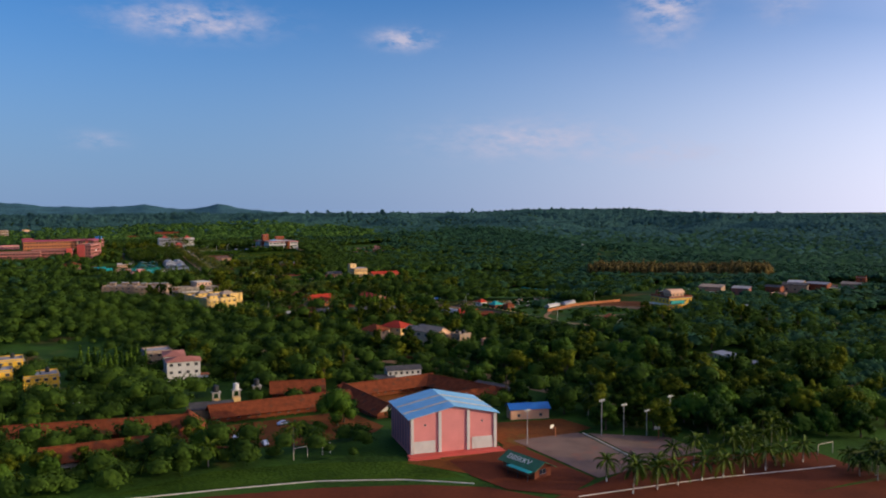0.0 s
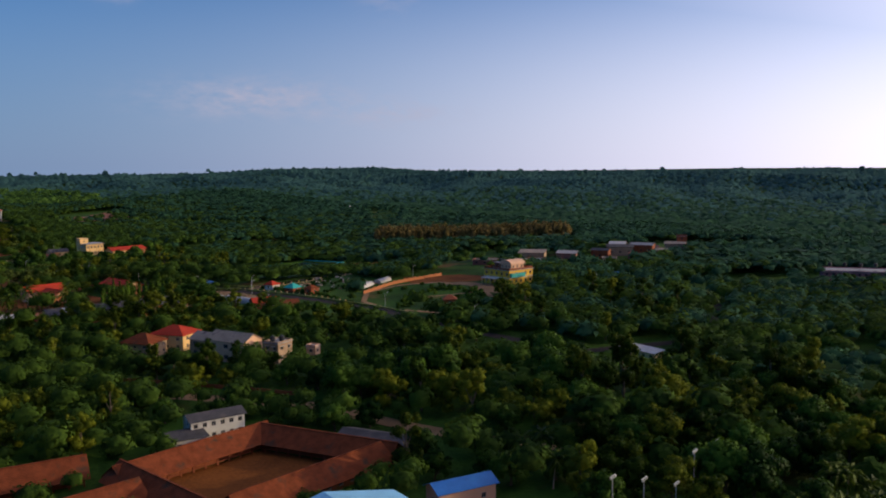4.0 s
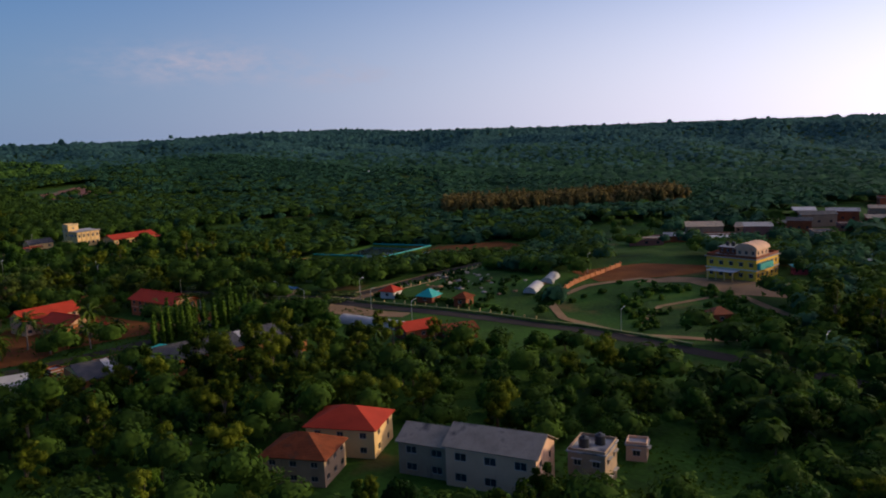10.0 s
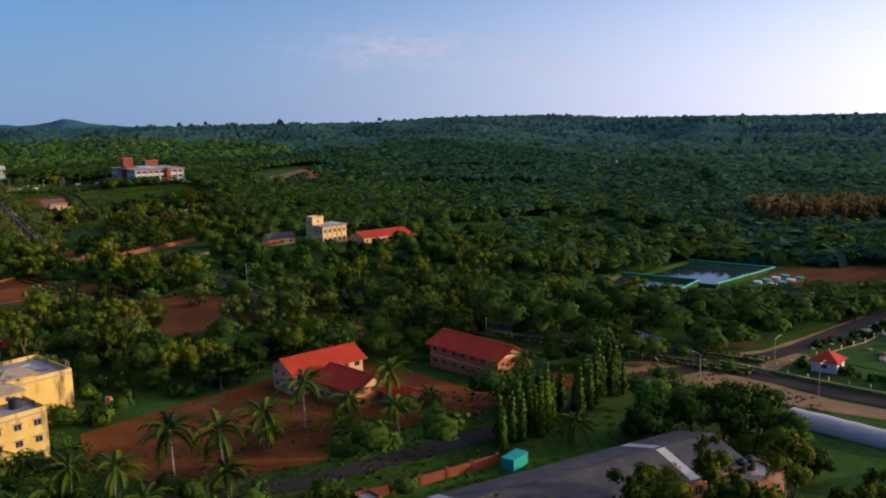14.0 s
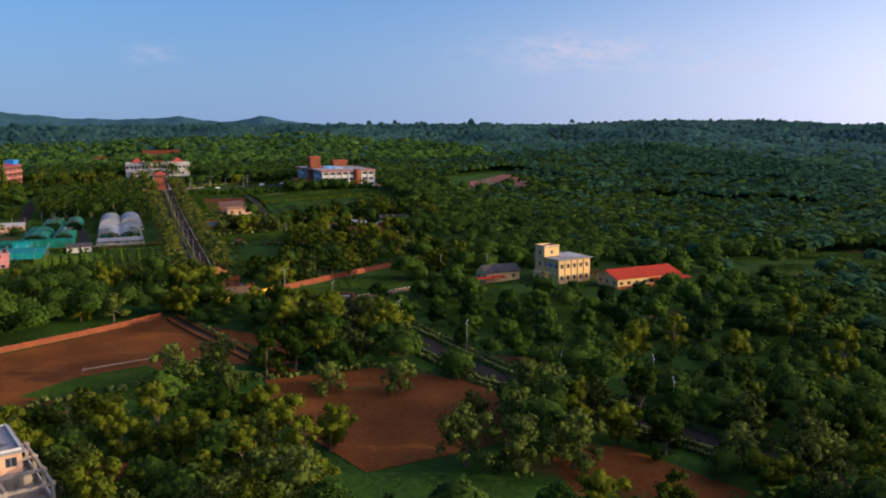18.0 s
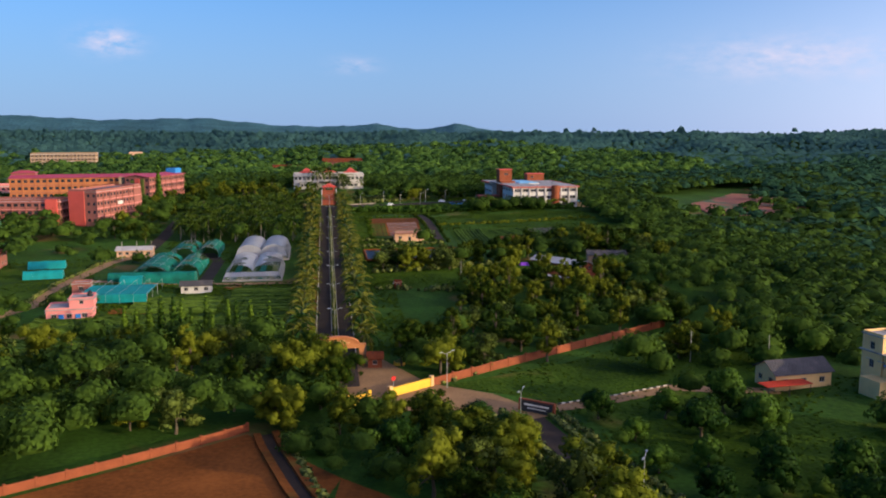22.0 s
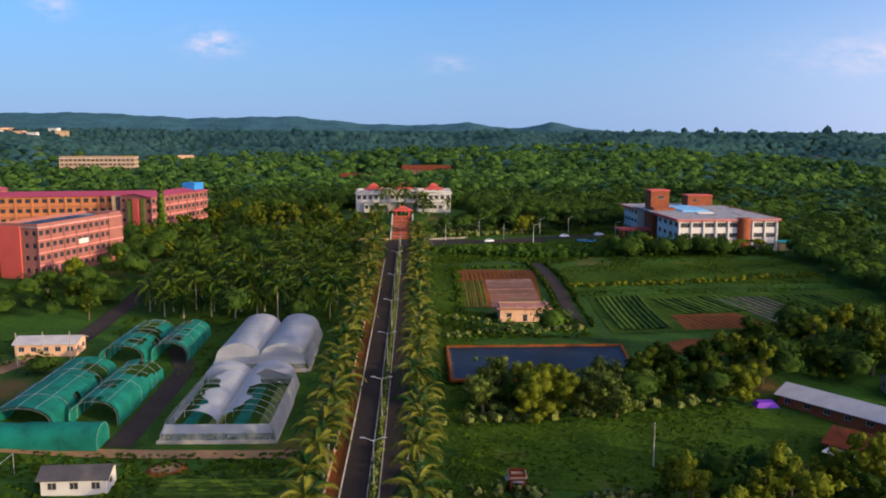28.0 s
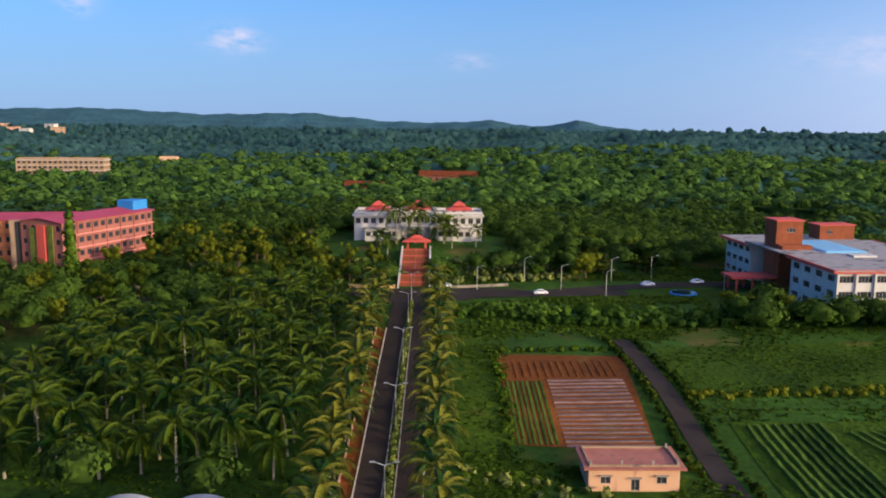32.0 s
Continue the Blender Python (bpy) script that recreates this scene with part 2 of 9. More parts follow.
GREY_STAIN = ((0.12, 0.11, 0.1), 0.6, 0.58)
M = dict(
    grass=mat("grass", (0.028, 0.07, 0.007), 0.95, vary=0.6, scale=0.05, fine=0.8, bump=0.6, bump_dist=0.3, spec=0.1, stain=((0.15, 0.075, 0.03), 0.035, 0.6, 1.0)),
    lawn=mat("lawn", (0.021, 0.056, 0.005), 0.95, vary=0.5, scale=0.06, fine=0.9, bump=0.9, bump_dist=0.4, spec=0.05, tint=(0.056, 0.104, 0.008), stain=((0.1, 0.085, 0.02), 0.06, 0.62, 1.0)),
    crop=mat("crop", (0.036, 0.092, 0.01), 0.95, vary=0.6, scale=0.3, fine=2.0, bump=0.8, bump_dist=0.3, island=0.4, spec=0.1, tint=(0.085, 0.14, 0.016)),
    red_soil=mat("red_soil", (0.15, 0.048, 0.01), 0.95, vary=0.5, scale=0.06, fine=1.0, bump=0.5, bump_dist=0.15, spec=0.1, stain=((0.13, 0.1, 0.02), 0.08, 0.62, 1.0)),
    track=mat("track_soil", (0.11, 0.027, 0.01), 0.95, vary=0.3, scale=0.08, fine=1.0, spec=0.1),
    dirt=mat("dirt", (0.24, 0.135, 0.06), 0.95, vary=0.35, scale=0.1, fine=1.5),
    asphalt=mat("asphalt", (0.038, 0.029, 0.024), 0.9, spec=0.1, vary=0.3, scale=0.12, fine=3.0, bump=0.3, bump_dist=0.02),
    concrete=mat("concrete", (0.33, 0.3, 0.26), 0.85, vary=0.3, scale=0.3, stain=GREY_STAIN),
    court=mat("court_concrete", (0.16, 0.1, 0.072), 0.85, vary=0.35, scale=0.12, stain=((0.2, 0.09, 0.06), 0.2, 0.56, 1.0)),
    kerb=mat("kerb_paint", (0.6, 0.52, 0.42), 0.8, vary=0.3, scale=0.6),
    line=mat("line_paint", (0.7, 0.66, 0.55), 0.8, vary=0.2),
    pink=mat("pink_plaster", (0.62, 0.22, 0.2), 0.8, vary=0.12, scale=0.2, stain=((0.45, 0.16, 0.15), 0.4, 0.66)),
    pink_dark=mat("pink_panel", (0.3, 0.12, 0.13), 0.75, vary=0.15, scale=0.3),
    white=mat("white_plaster", (0.52, 0.49, 0.45), 0.8, vary=0.12, scale=0.4, stain=((0.35, 0.31, 0.27), 0.5, 0.63)),
    yellow=mat("yellow_plaster", (0.72, 0.42, 0.04), 0.8, vary=0.15, scale=0.3, stain=((0.25, 0.16, 0.08), 0.45, 0.62)),
    cream=mat("cream_plaster", (0.68, 0.43, 0.18), 0.8, vary=0.12, scale=0.3, stain=((0.3, 0.22, 0.14), 0.5, 0.64)),
    peach=mat("peach_plaster", (0.62, 0.36, 0.22), 0.8, vary=0.12, scale=0.25, stain=((0.35, 0.18, 0.13), 0.5, 0.64)),
    orange=mat("orange_plaster", (0.4, 0.14, 0.05), 0.8, vary=0.15, scale=0.3),
    campus=mat("campus_plaster", (0.26, 0.095, 0.074), 0.8, vary=0.14, scale=0.2, stain=((0.36, 0.11, 0.07), 0.3, 0.63)),
    campus_red=mat("campus_red", (0.5, 0.08, 0.06), 0.75, vary=0.15, scale=0.2),
    brick=mat("red_brick", (0.22, 0.058, 0.022), 0.85, vary=0.25, scale=0.5, fine=5.0),
    ruin=mat("weathered_concrete", (0.3, 0.25, 0.2), 0.9, vary=0.35, scale=0.4, stain=((0.09, 0.08, 0.07), 0.4, 0.55)),
    house_wall=mat("grey_beige_plaster", (0.32, 0.21, 0.13), 0.85, vary=0.2, scale=0.4, stain=((0.16, 0.11, 0.08), 0.5, 0.6)),
    tile=mat("clay_roof_tile", (0.16, 0.04, 0.015), 0.9, spec=0.1, vary=0.4, scale=0.5, fine=4.0, wave=("Y", 3.0, 0.7), stain=((0.06, 0.038, 0.024), 0.3, 0.58, 1.0)),
    red_roof=mat("red_sheet_roof", (0.38, 0.036, 0.014), 0.75, spec=0.15, vary=0.2, scale=0.3, wave=("X", 3.0, 0.4)),
    blue_roof=mat("blue_sheet_roof", (0.2, 0.45, 0.64), 0.45, vary=0.15, scale=0.3, wave=("X", 3.0, 0.4)),
    deep_blue=mat("deep_blue_sheet", (0.03, 0.2, 0.5), 0.45, vary=0.15, wave=("X", 3.0, 0.4)),
    grey_roof=mat("grey_sheet_roof", (0.065, 0.06, 0.062), 0.75, spec=0.15, vary=0.35, scale=0.3, wave=("X", 5.0, 0.5), stain=((0.1, 0.085, 0.075), 0.3, 0.55, 1.0)),
    light_roof=mat("light_sheet_roof", (0.4, 0.37, 0.35), 0.5, vary=0.2, scale=0.3, wave=("X", 4.0, 0.4)),
    green_roof=mat("green_sheet_roof", (0.04, 0.13, 0.06), 0.6, vary=0.25, scale=0.5, wave=("X", 3.0, 0.4)),
    teal_roof=mat("teal_sheet_roof", (0.015, 0.3, 0.26), 0.5, vary=0.15, wave=("X", 3.0, 0.4)),
    crimson=mat("crimson_sheet_roof", (0.36, 0.045, 0.07), 0.55, vary=0.15, scale=0.2, wave=("X", 2.0, 0.3)),
    slab=mat("roof_slab", (0.3, 0.28, 0.27), 0.85, vary=0.3, scale=0.25, stain=((0.1, 0.09, 0.09), 0.25, 0.52, 1.0)),
    glass=mat("window_glass", (0.03, 0.035, 0.045), 0.12, vary=0.3, bump=0.0, spec=0.5),
    frame=mat("window_frame_paint", (0.35, 0.3, 0.26), 0.6, vary=0.1),
    dark=mat("dark_metal", (0.05, 0.05, 0.055), 0.6, metal=0.3, vary=0.2),
    steel=mat("galvanised_steel", (0.42, 0.43, 0.41), 0.45, metal=0.6, vary=0.15),
    tank=mat("black_tank_plastic", (0.025, 0.025, 0.028), 0.5, vary=0.2),
    poly_film=mat("greenhouse_film", (0.47, 0.47, 0.5), 0.3, vary=0.15, scale=0.4, alpha=0.8, translucent=0.3, spec=0.5, bump=0.5, bump_dist=0.15, stain=((0.45, 0.48, 0.5), 0.4, 0.6, 1.0)),
    thin_film=mat("insect_mesh", (0.4, 0.4, 0.38), 0.5, vary=0.2, alpha=0.45, translucent=0.3),
    net=mat("green_shade_net", (0.003, 0.16, 0.115), 0.75, vary=0.45, scale=0.35, alpha=0.92, translucent=0.2, bump=0.6, bump_dist=0.25),
    net_blue=mat("teal_shade_net", (0.005, 0.3, 0.3), 0.7, vary=0.25, scale=0.4, alpha=0.9, translucent=0.25),
    tarp=mat("pond_liner", (0.012, 0.016, 0.024), 0.55, vary=0.4, scale=0.3, spec=0.25),
    water=mat("pond_water", (0.02, 0.035, 0.04), 0.06, vary=0.2, bump=0.05, spec=0.5),
    bark=mat("bark", (0.1, 0.075, 0.05), 0.9, vary=0.35, scale=1.0, fine=8.0),
    palm_bark=mat("palm_bark", (0.26, 0.22, 0.17), 0.9, vary=0.3, scale=1.0, fine=8.0),
    leaf=mat("tree_leaf", (0.036, 0.078, 0.006), 0.7, vary=0.5, scale=0.09, fine=0.9, bump=0, island=0.3, obj_random=0.7, translucent=0.32, tint=(0.14, 0.162, 0.012), spec=0.05),
    leaf_mango=mat("mango_leaf", (0.015, 0.058, 0.006), 0.65, vary=0.5, scale=0.1, fine=1.0, bump=0, island=0.25, obj_random=0.5, translucent=0.25, tint=(0.07, 0.135, 0.014), spec=0.06),
    leaf_pale=mat("pale_leaf", (0.055, 0.085, 0.012), 0.7, vary=0.5, scale=0.12, fine=1.0, bump=0, island=0.4, obj_random=0.4, translucent=0.25, tint=(0.125, 0.165, 0.028), spec=0.08),
    leaf_col=mat("mast_tree_leaf", (0.03, 0.085, 0.008), 0.65, vary=0.5, scale=0.2, fine=1.5, bump=0, island=0.4, obj_random=0.3, translucent=0.22, tint=(0.1, 0.17, 0.014), spec=0.08),
    leaf_brown=mat("casuarina_leaf", (0.1, 0.085, 0.022), 0.7, vary=0.4, scale=0.1, bump=0, island=0.5, translucent=0.2, tint=(0.23, 0.155, 0.045), spec=0.05),
    palm_leaf=mat("palm_leaf", (0.02, 0.08, 0.008), 0.5, vary=0.4, scale=0.3, fine=2.0, bump=0, island=0.8, obj_random=0.35, translucent=0.3, tint=(0.165, 0.165, 0.016), spec=0.1),
    palm_green=mat("green_palm_leaf", (0.01, 0.048, 0.004), 0.55, vary=0.4, scale=0.3, fine=2.0, bump=0, island=0.6, obj_random=0.4, translucent=0.28, tint=(0.075, 0.115, 0.008), spec=0.08),
    old_yellow=mat("mouldy_yellow_plaster", (0.66, 0.42, 0.12), 0.85, vary=0.2, scale=0.3, stain=((0.12, 0.08, 0.04), 0.35, 0.52)),
    gate_stone=mat("gate_stone", (0.42, 0.17, 0.06), 0.8, vary=0.2, scale=0.5, stain=((0.2, 0.08, 0.04), 0.6, 0.6)),
    tuft=mat("grass_tuft", (0.035, 0.08, 0.008), 0.9, vary=0.5, scale=0.08, fine=0.9, bump=0, island=0.35, translucent=0.25, tint=(0.078, 0.132, 0.01), spec=0.04),
    # near-black soil colour carries the trench's shade; the ground is not cut
    ditch_shade=mat("ditch_shade_soil", (0.03, 0.018, 0.01), 0.9, vary=0.4, scale=0.3, fine=2.0),
    old_sheet=mat("patched_sheet_roof", (0.3, 0.23, 0.17), 0.8, vary=0.35, scale=0.3, spec=0.15, wave=("X", 5.0, 0.5), stain=((0.1, 0.08, 0.07), 0.3, 0.55, 1.0)),
    flame=mat("flame_flower", (0.45, 0.08, 0.015), 0.7, vary=0.3, bump=0, island=0.4, translucent=0.2),
    woods=mat("woods_leaf", (0.025, 0.062, 0.013), 0.75, vary=0.45, scale=0.1, fine=0.014, bump=0, island=0.18, translucent=0.3, tint=(0.08, 0.14, 0.017), spec=0.04),
    # leaf colour brightened so that it holds the sunlight on these woods
    sunlit_woods=mat("sunlit_woods_leaf", (0.025, 0.09, 0.03), 0.75, vary=0.45, scale=0.09, fine=0.013, bump=0, island=0.2, translucent=0.34, tint=(0.14, 0.25, 0.04), spec=0.04),
    # the next three greens lean blue to put distance haze into the colour
    hazy_mid_woods=mat("hazy_mid_leaf", (0.024, 0.08, 0.045), 0.75, vary=0.4, scale=0.08, fine=0.012, bump=0, island=0.1, translucent=0.32, tint=(0.058, 0.14, 0.06), spec=0.06),
    hazy_far_woods=mat("hazy_far_leaf", (0.045, 0.12, 0.105), 0.8, vary=0.3, scale=0.05, fine=0.006, bump=0, island=0.06, translucent=0.3, tint=(0.07, 0.16, 0.14), spec=0.05),
    hazy_hill=mat("hazy_hill_woods", (0.04, 0.1, 0.115), 0.9, vary=0.35, scale=0.01, fine=0.06, bump=1.0, bump_dist=6.0, spec=0.05),
    hedge=mat("hedge_leaf", (0.055, 0.1, 0.012), 0.7, vary=0.5, scale=0.4, fine=2.0, bump=0.8, bump_dist=0.2, island=0.6, tint=(0.17, 0.19, 0.03)),
    car_white=mat("car_white_paint", (0.75, 0.75, 0.75), 0.25, vary=0.03, bump=0, spec=0.5),
    rubber=mat("tyre_rubber", (0.02, 0.02, 0.02), 0.8, vary=0.1),
    blue_paint=mat("blue_tarpaulin", (0.02, 0.16, 0.5), 0.6, vary=0.2),
    violet=mat("violet_sheet", (0.16, 0.03, 0.4), 0.6, vary=0.2),
    sign_red=mat("red_sign_paint", (0.6, 0.02, 0.02), 0.5, vary=0.1),
    bed_film=mat("bed_film", (0.15, 0.09, 0.078), 0.6, vary=0.45, scale=0.5, fine=2.0, island=0.4),
    worn_red=mat("worn_red_terrace", (0.36, 0.13, 0.09), 0.85, vary=0.3, scale=0.5, stain=((0.16, 0.09, 0.07), 0.5, 0.58, 1.0)),
    hill_red=mat("laterite_cut", (0.22, 0.075, 0.045), 0.95, vary=0.4, scale=0.05, fine=0.5, stain=((0.04, 0.08, 0.03), 0.06, 0.5, 1.0)),
)


# ---- mesh building ----
class Geo:
    """Vertices and faces of one mesh, added piece by piece."""

    def __init__(self):
        self.v, self.f = [], []

    def add(self, verts, faces):
        k = len(self.v)
        self.v.extend(verts)
        self.f.extend([tuple(i + k for i in f) for f in faces])
        return self

    def box(self, cx, cy, z0, sx, sy, sz, rz=0.0, taper=1.0):
        a, b = sx / 2, sy / 2
        c, s = math.cos(radians(rz)), math.sin(radians(rz))
        vs = []
        for z, k in ((z0, 1.0), (z0 + sz, taper)):
            for x, y in ((-a, -b), (a, -b), (a, b), (-a, b)):
                vs.append((cx + (x * c - y * s) * k, cy + (x * s + y * c) * k, z))
        return self.add(vs, [(3, 2, 1, 0), (4, 5, 6, 7), (0, 1, 5, 4), (1, 2, 6, 5), (2, 3, 7, 6), (3, 0, 4, 7)])

    def cyl(self, x0, y0, z0, x1, y1, z1, r0, r1=None, n=8, cap=True):
        r1 = r0 if r1 is None else r1
        d = Vector((x1 - x0, y1 - y0, z1 - z0))
        q = d.to_track_quat("Z", "Y")
        vs = []
        for o, r in ((Vector((x0, y0, z0)), r0), (Vector((x1, y1, z1)), r1)):
            for i in range(n):
                a = 2 * math.pi * i / n
                vs.append(tuple(o + q @ Vector((r * math.cos(a), r * math.sin(a), 0))))
        fs = [(i, (i + 1) % n, n + (i + 1) % n, n + i) for i in range(n)]
        if cap:
            fs += [tuple(range(n - 1, -1, -1)), tuple(range(n, 2 * n))]
        return self.add(vs, fs)

    def prism(self, profile, y0, y1):
        """A closed profile of (x, z), drawn along y."""
        n = len(profile)
        vs = [(x, y0, z) for x, z in profile] + [(x, y1, z) for x, z in profile]
        fs = [((i + 1) % n, i, n + i, n + (i + 1) % n) for i in range(n)]
        fs += [tuple(range(n)), tuple(range(2 * n - 1, n - 1, -1))]
        return self.add(vs, fs)

    def mesh(self, name, material, smooth=False):
        me = bpy.data.meshes.new(name)
        me.from_pydata(self.v, [], self.f)
        me.materials.append(material)
        if smooth:
            me.shade_smooth()
        return me


def array_mesh(name, verts, quads, material, smooth=False, normals=None):
    """A mesh from numpy arrays of vertices (n, 3) and faces (m, 3 or 4)."""
    me = bpy.data.meshes.new(name)
    k = quads.shape[1]
    me.vertices.add(len(verts))
    me.vertices.foreach_set("co", np.asarray(verts, np.float32).ravel())
    me.loops.add(quads.size)
    me.loops.foreach_set("vertex_index", np.asarray(quads, np.int32).ravel())
    me.polygons.add(len(quads))
    me.polygons.foreach_set("loop_start", np.arange(0, quads.size, k, dtype=np.int32))
    me.polygons.foreach_set("loop_total", np.full(len(quads), k, np.int32))
    if smooth:
        me.polygons.foreach_set("use_smooth", np.ones(len(quads), bool))
    me.materials.append(material)
    me.update(calc_edges=True)
    if normals is not None:
        me.normals_split_custom_set_from_vertices(normals)
    return me


def part(name, g, material, parent, label="", smooth=False):
    me = g if isinstance(g, bpy.types.Mesh) else g.mesh(name, material, smooth)
    ob = new(name, me)
    ob.parent = parent
    if label:
        ob["label"] = label
    return ob


# ---- the lie of the land ----
SPOTS = np.array([
    (0, 0, -16), (110, 230, -16), (60, 345, -20), (180, 400, -18), (135, 315, -20.5), (230, 230, -17), (286, 482, -17.5),
    (310, 437, -15.5), (345, 500, -14), (372, 450, -13.5), (568, 466, -11), (372, 672, -24.5), (215, 560, -18),
    (190, 640, -20), (120, 640, -20), (125, 850, -22), (204, 810, -21), (154, 858, -20), (231, 908, -20.5),
    (282, 830, -18.5), (120, 1000, -18), (40, 1000, -16), (190, 1092, -16), (150, 1230, -10), (200, 1160, -10.5),
    (224, 1227, -8), (285, 1195, -8), (150, 1290, -2), (0, 1200, -9), (590, 800, -20), (700, 1060, -13),
    (450, 1000, -18), (-150, 600, -18)], float)
HUB = (150.0, 700.0)
RIDGE_AZ = np.array([-180, -90, -40, -27, -20, -13, -8, -2, 3, 6, 8.5, 11, 16, 24, 30, 36, 43, 48, 58, 70, 85, 110, 180], float)
RIDGE_R = np.array([2500, 2500, 2200, 2100, 2100, 2100, 2000, 2000, 2000, 1900, 1900, 1800, 1700, 1800, 2200, 2600, 2700, 2400, 2000, 1800, 1700, 2000, 2500], float)
RIDGE_H = np.array([20, 20, 22, 24, 26, 24, 22, 20, 22, 24, 22, 24, 24, 22, 18, 26, 27, 17, 18, 22, 24, 22, 20], float)


def ground(x, y):
    """Height of the ground, for numbers or arrays."""
    X, Y = np.atleast_1d(np.asarray(x, float)), np.atleast_1d(np.asarray(y, float))
    num, den = np.zeros_like(X), np.zeros_like(X)
    for sx, sy, sz in SPOTS:
        w = ((X - sx) ** 2 + (Y - sy) ** 2 + 625.0) ** -1.5
        num += w * sz
        den += w
    z = num / den
    dx, dy = X - HUB[0], Y - HUB[1]
    r = np.hypot(dx, dy)
    az = np.degrees(np.arctan2(dx, dy))
    R, H = np.interp(az, RIDGE_AZ, RIDGE_R), np.interp(az, RIDGE_AZ, RIDGE_H)
    k = np.clip((r - 620.0) / (R - 620.0), 0, 1)
    k = k * k * (3 - 2 * k)
    for hx, hy, hz, hr in ((330, 1720, 15, 210), (900, 1750, 12, 260), (1250, 1250, 13, 250), (-260, 1850, 10, 220), (620, 1480, 9, 160), (-118, 1600, 9, 110)):
        z = z + hz * np.exp(-((X - hx) ** 2 + (Y - hy) ** 2) / (2 * hr * hr)) * np.clip((r - 620.0) / 300.0, 0, 1)
    rough = (np.sin(X * 0.0093 + 1.3 * np.sin(Y * 0.006)) + np.sin(Y * 0.0081 + X * 0.0043) - 0.5) * 8.0 + 7.0 * np.sin(X * 0.021 + 2.0 * np.sin(Y * 0.011)) * np.sin(Y * 0.019 + 1.7 * np.sin(X * 0.008))
    z = z * (1 - k) + H * k + rough * np.clip((r - 700) / 600, 0, 1) * (1 - k ** 6)
    z -= 25.0 * np.clip((r - R) / 800.0, 0, 1)
    return float(z[0]) if np.ndim(x) == 0 else z


def slope(x, y, d=14.0):
    """Upright direction of the land, for arrays."""
    n = np.column_stack([(ground(x - d, y) - ground(x + d, y)) / (2 * d), (ground(x, y - d) - ground(x, y + d)) / (2 * d), np.ones(len(x))])
    return n / np.linalg.norm(n, axis=1)[:, None]


def axis(lo, hi, step, far_lo, far_hi):
    a = list(np.arange(lo, hi + 0.1, step))
    s, v = step, lo
    while v > far_lo:
        s = min(s * 1.16, 130)
        v -= s
        a.insert(0, v)
    s, v = step, a[-1]
    while v < far_hi:
        s = min(s * 1.16, 130)
        v += s
        a.append(v)
    return np.array(a)


gx, gy = axis(-160, 660, 7.0, -4600, 4600), axis(-60, 1420, 7.0, -4300, 4700)
GX, GY = np.meshgrid(gx, gy)
GZ = ground(GX.ravel(), GY.ravel())
nx, ny = len(gx), len(gy)
ii = (np.arange(ny - 1)[:, None] * nx + np.arange(nx - 1)[None, :]).ravel()
land = new("ground", array_mesh("ground", np.column_stack([GX.ravel(), GY.ravel(), GZ]), np.column_stack([ii, ii + 1, ii + nx + 1, ii + nx]), M["grass"], True))
tagged(land, "rolling grassy ground with bare red laterite patches", "ground", kind="structure")

# hills behind the last woods
HILL_AZ = np.array([-46, -36, -27, -20, -14, -8, -3, 0.5, 3.4, 6.3, 8.9, 11.2, 14], float)
HILL_H = np.array([86, 84, 84, 92, 70, 80, 46, 42, 54, 26, 56, 24, 10], float)
A = np.linspace(-46, 14, 160)
hv, rows_n = [], 9
bumps = 2.0 * np.sin(A * 2.3) + 1.5 * np.sin(A * 5.9 + 1.0)
for j in range(rows_n):
    k = j / (rows_n - 1)
    rr_ = 3000.0 + 950.0 * k
    hh = -10 + (np.interp(A, HILL_AZ, HILL_H) + bumps + 10) * (k * k * (3 - 2 * k))
    hv.append(np.column_stack([HUB[0] + rr_ * np.sin(np.radians(A)), HUB[1] + rr_ * np.cos(np.radians(A)), hh]))
hi_ = (np.arange(rows_n - 1)[:, None] * 160 + np.arange(159)[None, :]).ravel()
FAR_HILLS = (np.vstack(hv), np.column_stack([hi_, hi_ + 1, hi_ + 161, hi_ + 160]))
# the hills' blue base colour carries the haze
far = new("far_hills", array_mesh("far_hills", *FAR_HILLS, M["hazy_hill"], True))
tagged(far, "distant wooded hills behind the woods, haze put into their blue colour", "hills", kind="structure")

KEEP_OUT = []   # polygons where no tree stands
KEEP_ROAD = []  # (polyline, half width)


def sheet(name, poly, material, label, category, lift=0.1, step=4.0, keep=True, kind="structure"):
    """A patch of ground of its own, draped over the land."""
    P = np.array(poly, float)
    if keep:
        KEEP_OUT.append(P)
    x0, y0 = P.min(0)
    x1, y1 = P.max(0)
    bm = bmesh.new()
    vs = [bm.verts.new((x, y, 0)) for x, y in poly]
    bm.faces.new(vs)
    for k in range(1, int((x1 - x0) / step) + 1):
        bmesh.ops.bisect_plane(bm, geom=bm.verts[:] + bm.edges[:] + bm.faces[:], plane_co=(x0 + k * step, 0, 0), plane_no=(1, 0, 0))
    for k in range(1, int((y1 - y0) / step) + 1):
        bmesh.ops.bisect_plane(bm, geom=bm.verts[:] + bm.edges[:] + bm.faces[:], plane_co=(0, y0 + k * step, 0), plane_no=(0, 1, 0))
    co = np.array([v.co[:] for v in bm.verts])
    z = ground(co[:, 0], co[:, 1]) + lift
    for v, h in zip(bm.verts, z):
        v.co.z = h
    bmesh.ops.recalc_face_normals(bm, faces=bm.faces[:])
    me = bpy.data.meshes.new(name)
    bm.to_mesh(me)
    bm.free()
    if me.polygons and me.polygons[0].normal.z < 0:
        me.flip_normals()
    me.materials.append(material)
    return tagged(new(name, me), label, category, kind=kind)


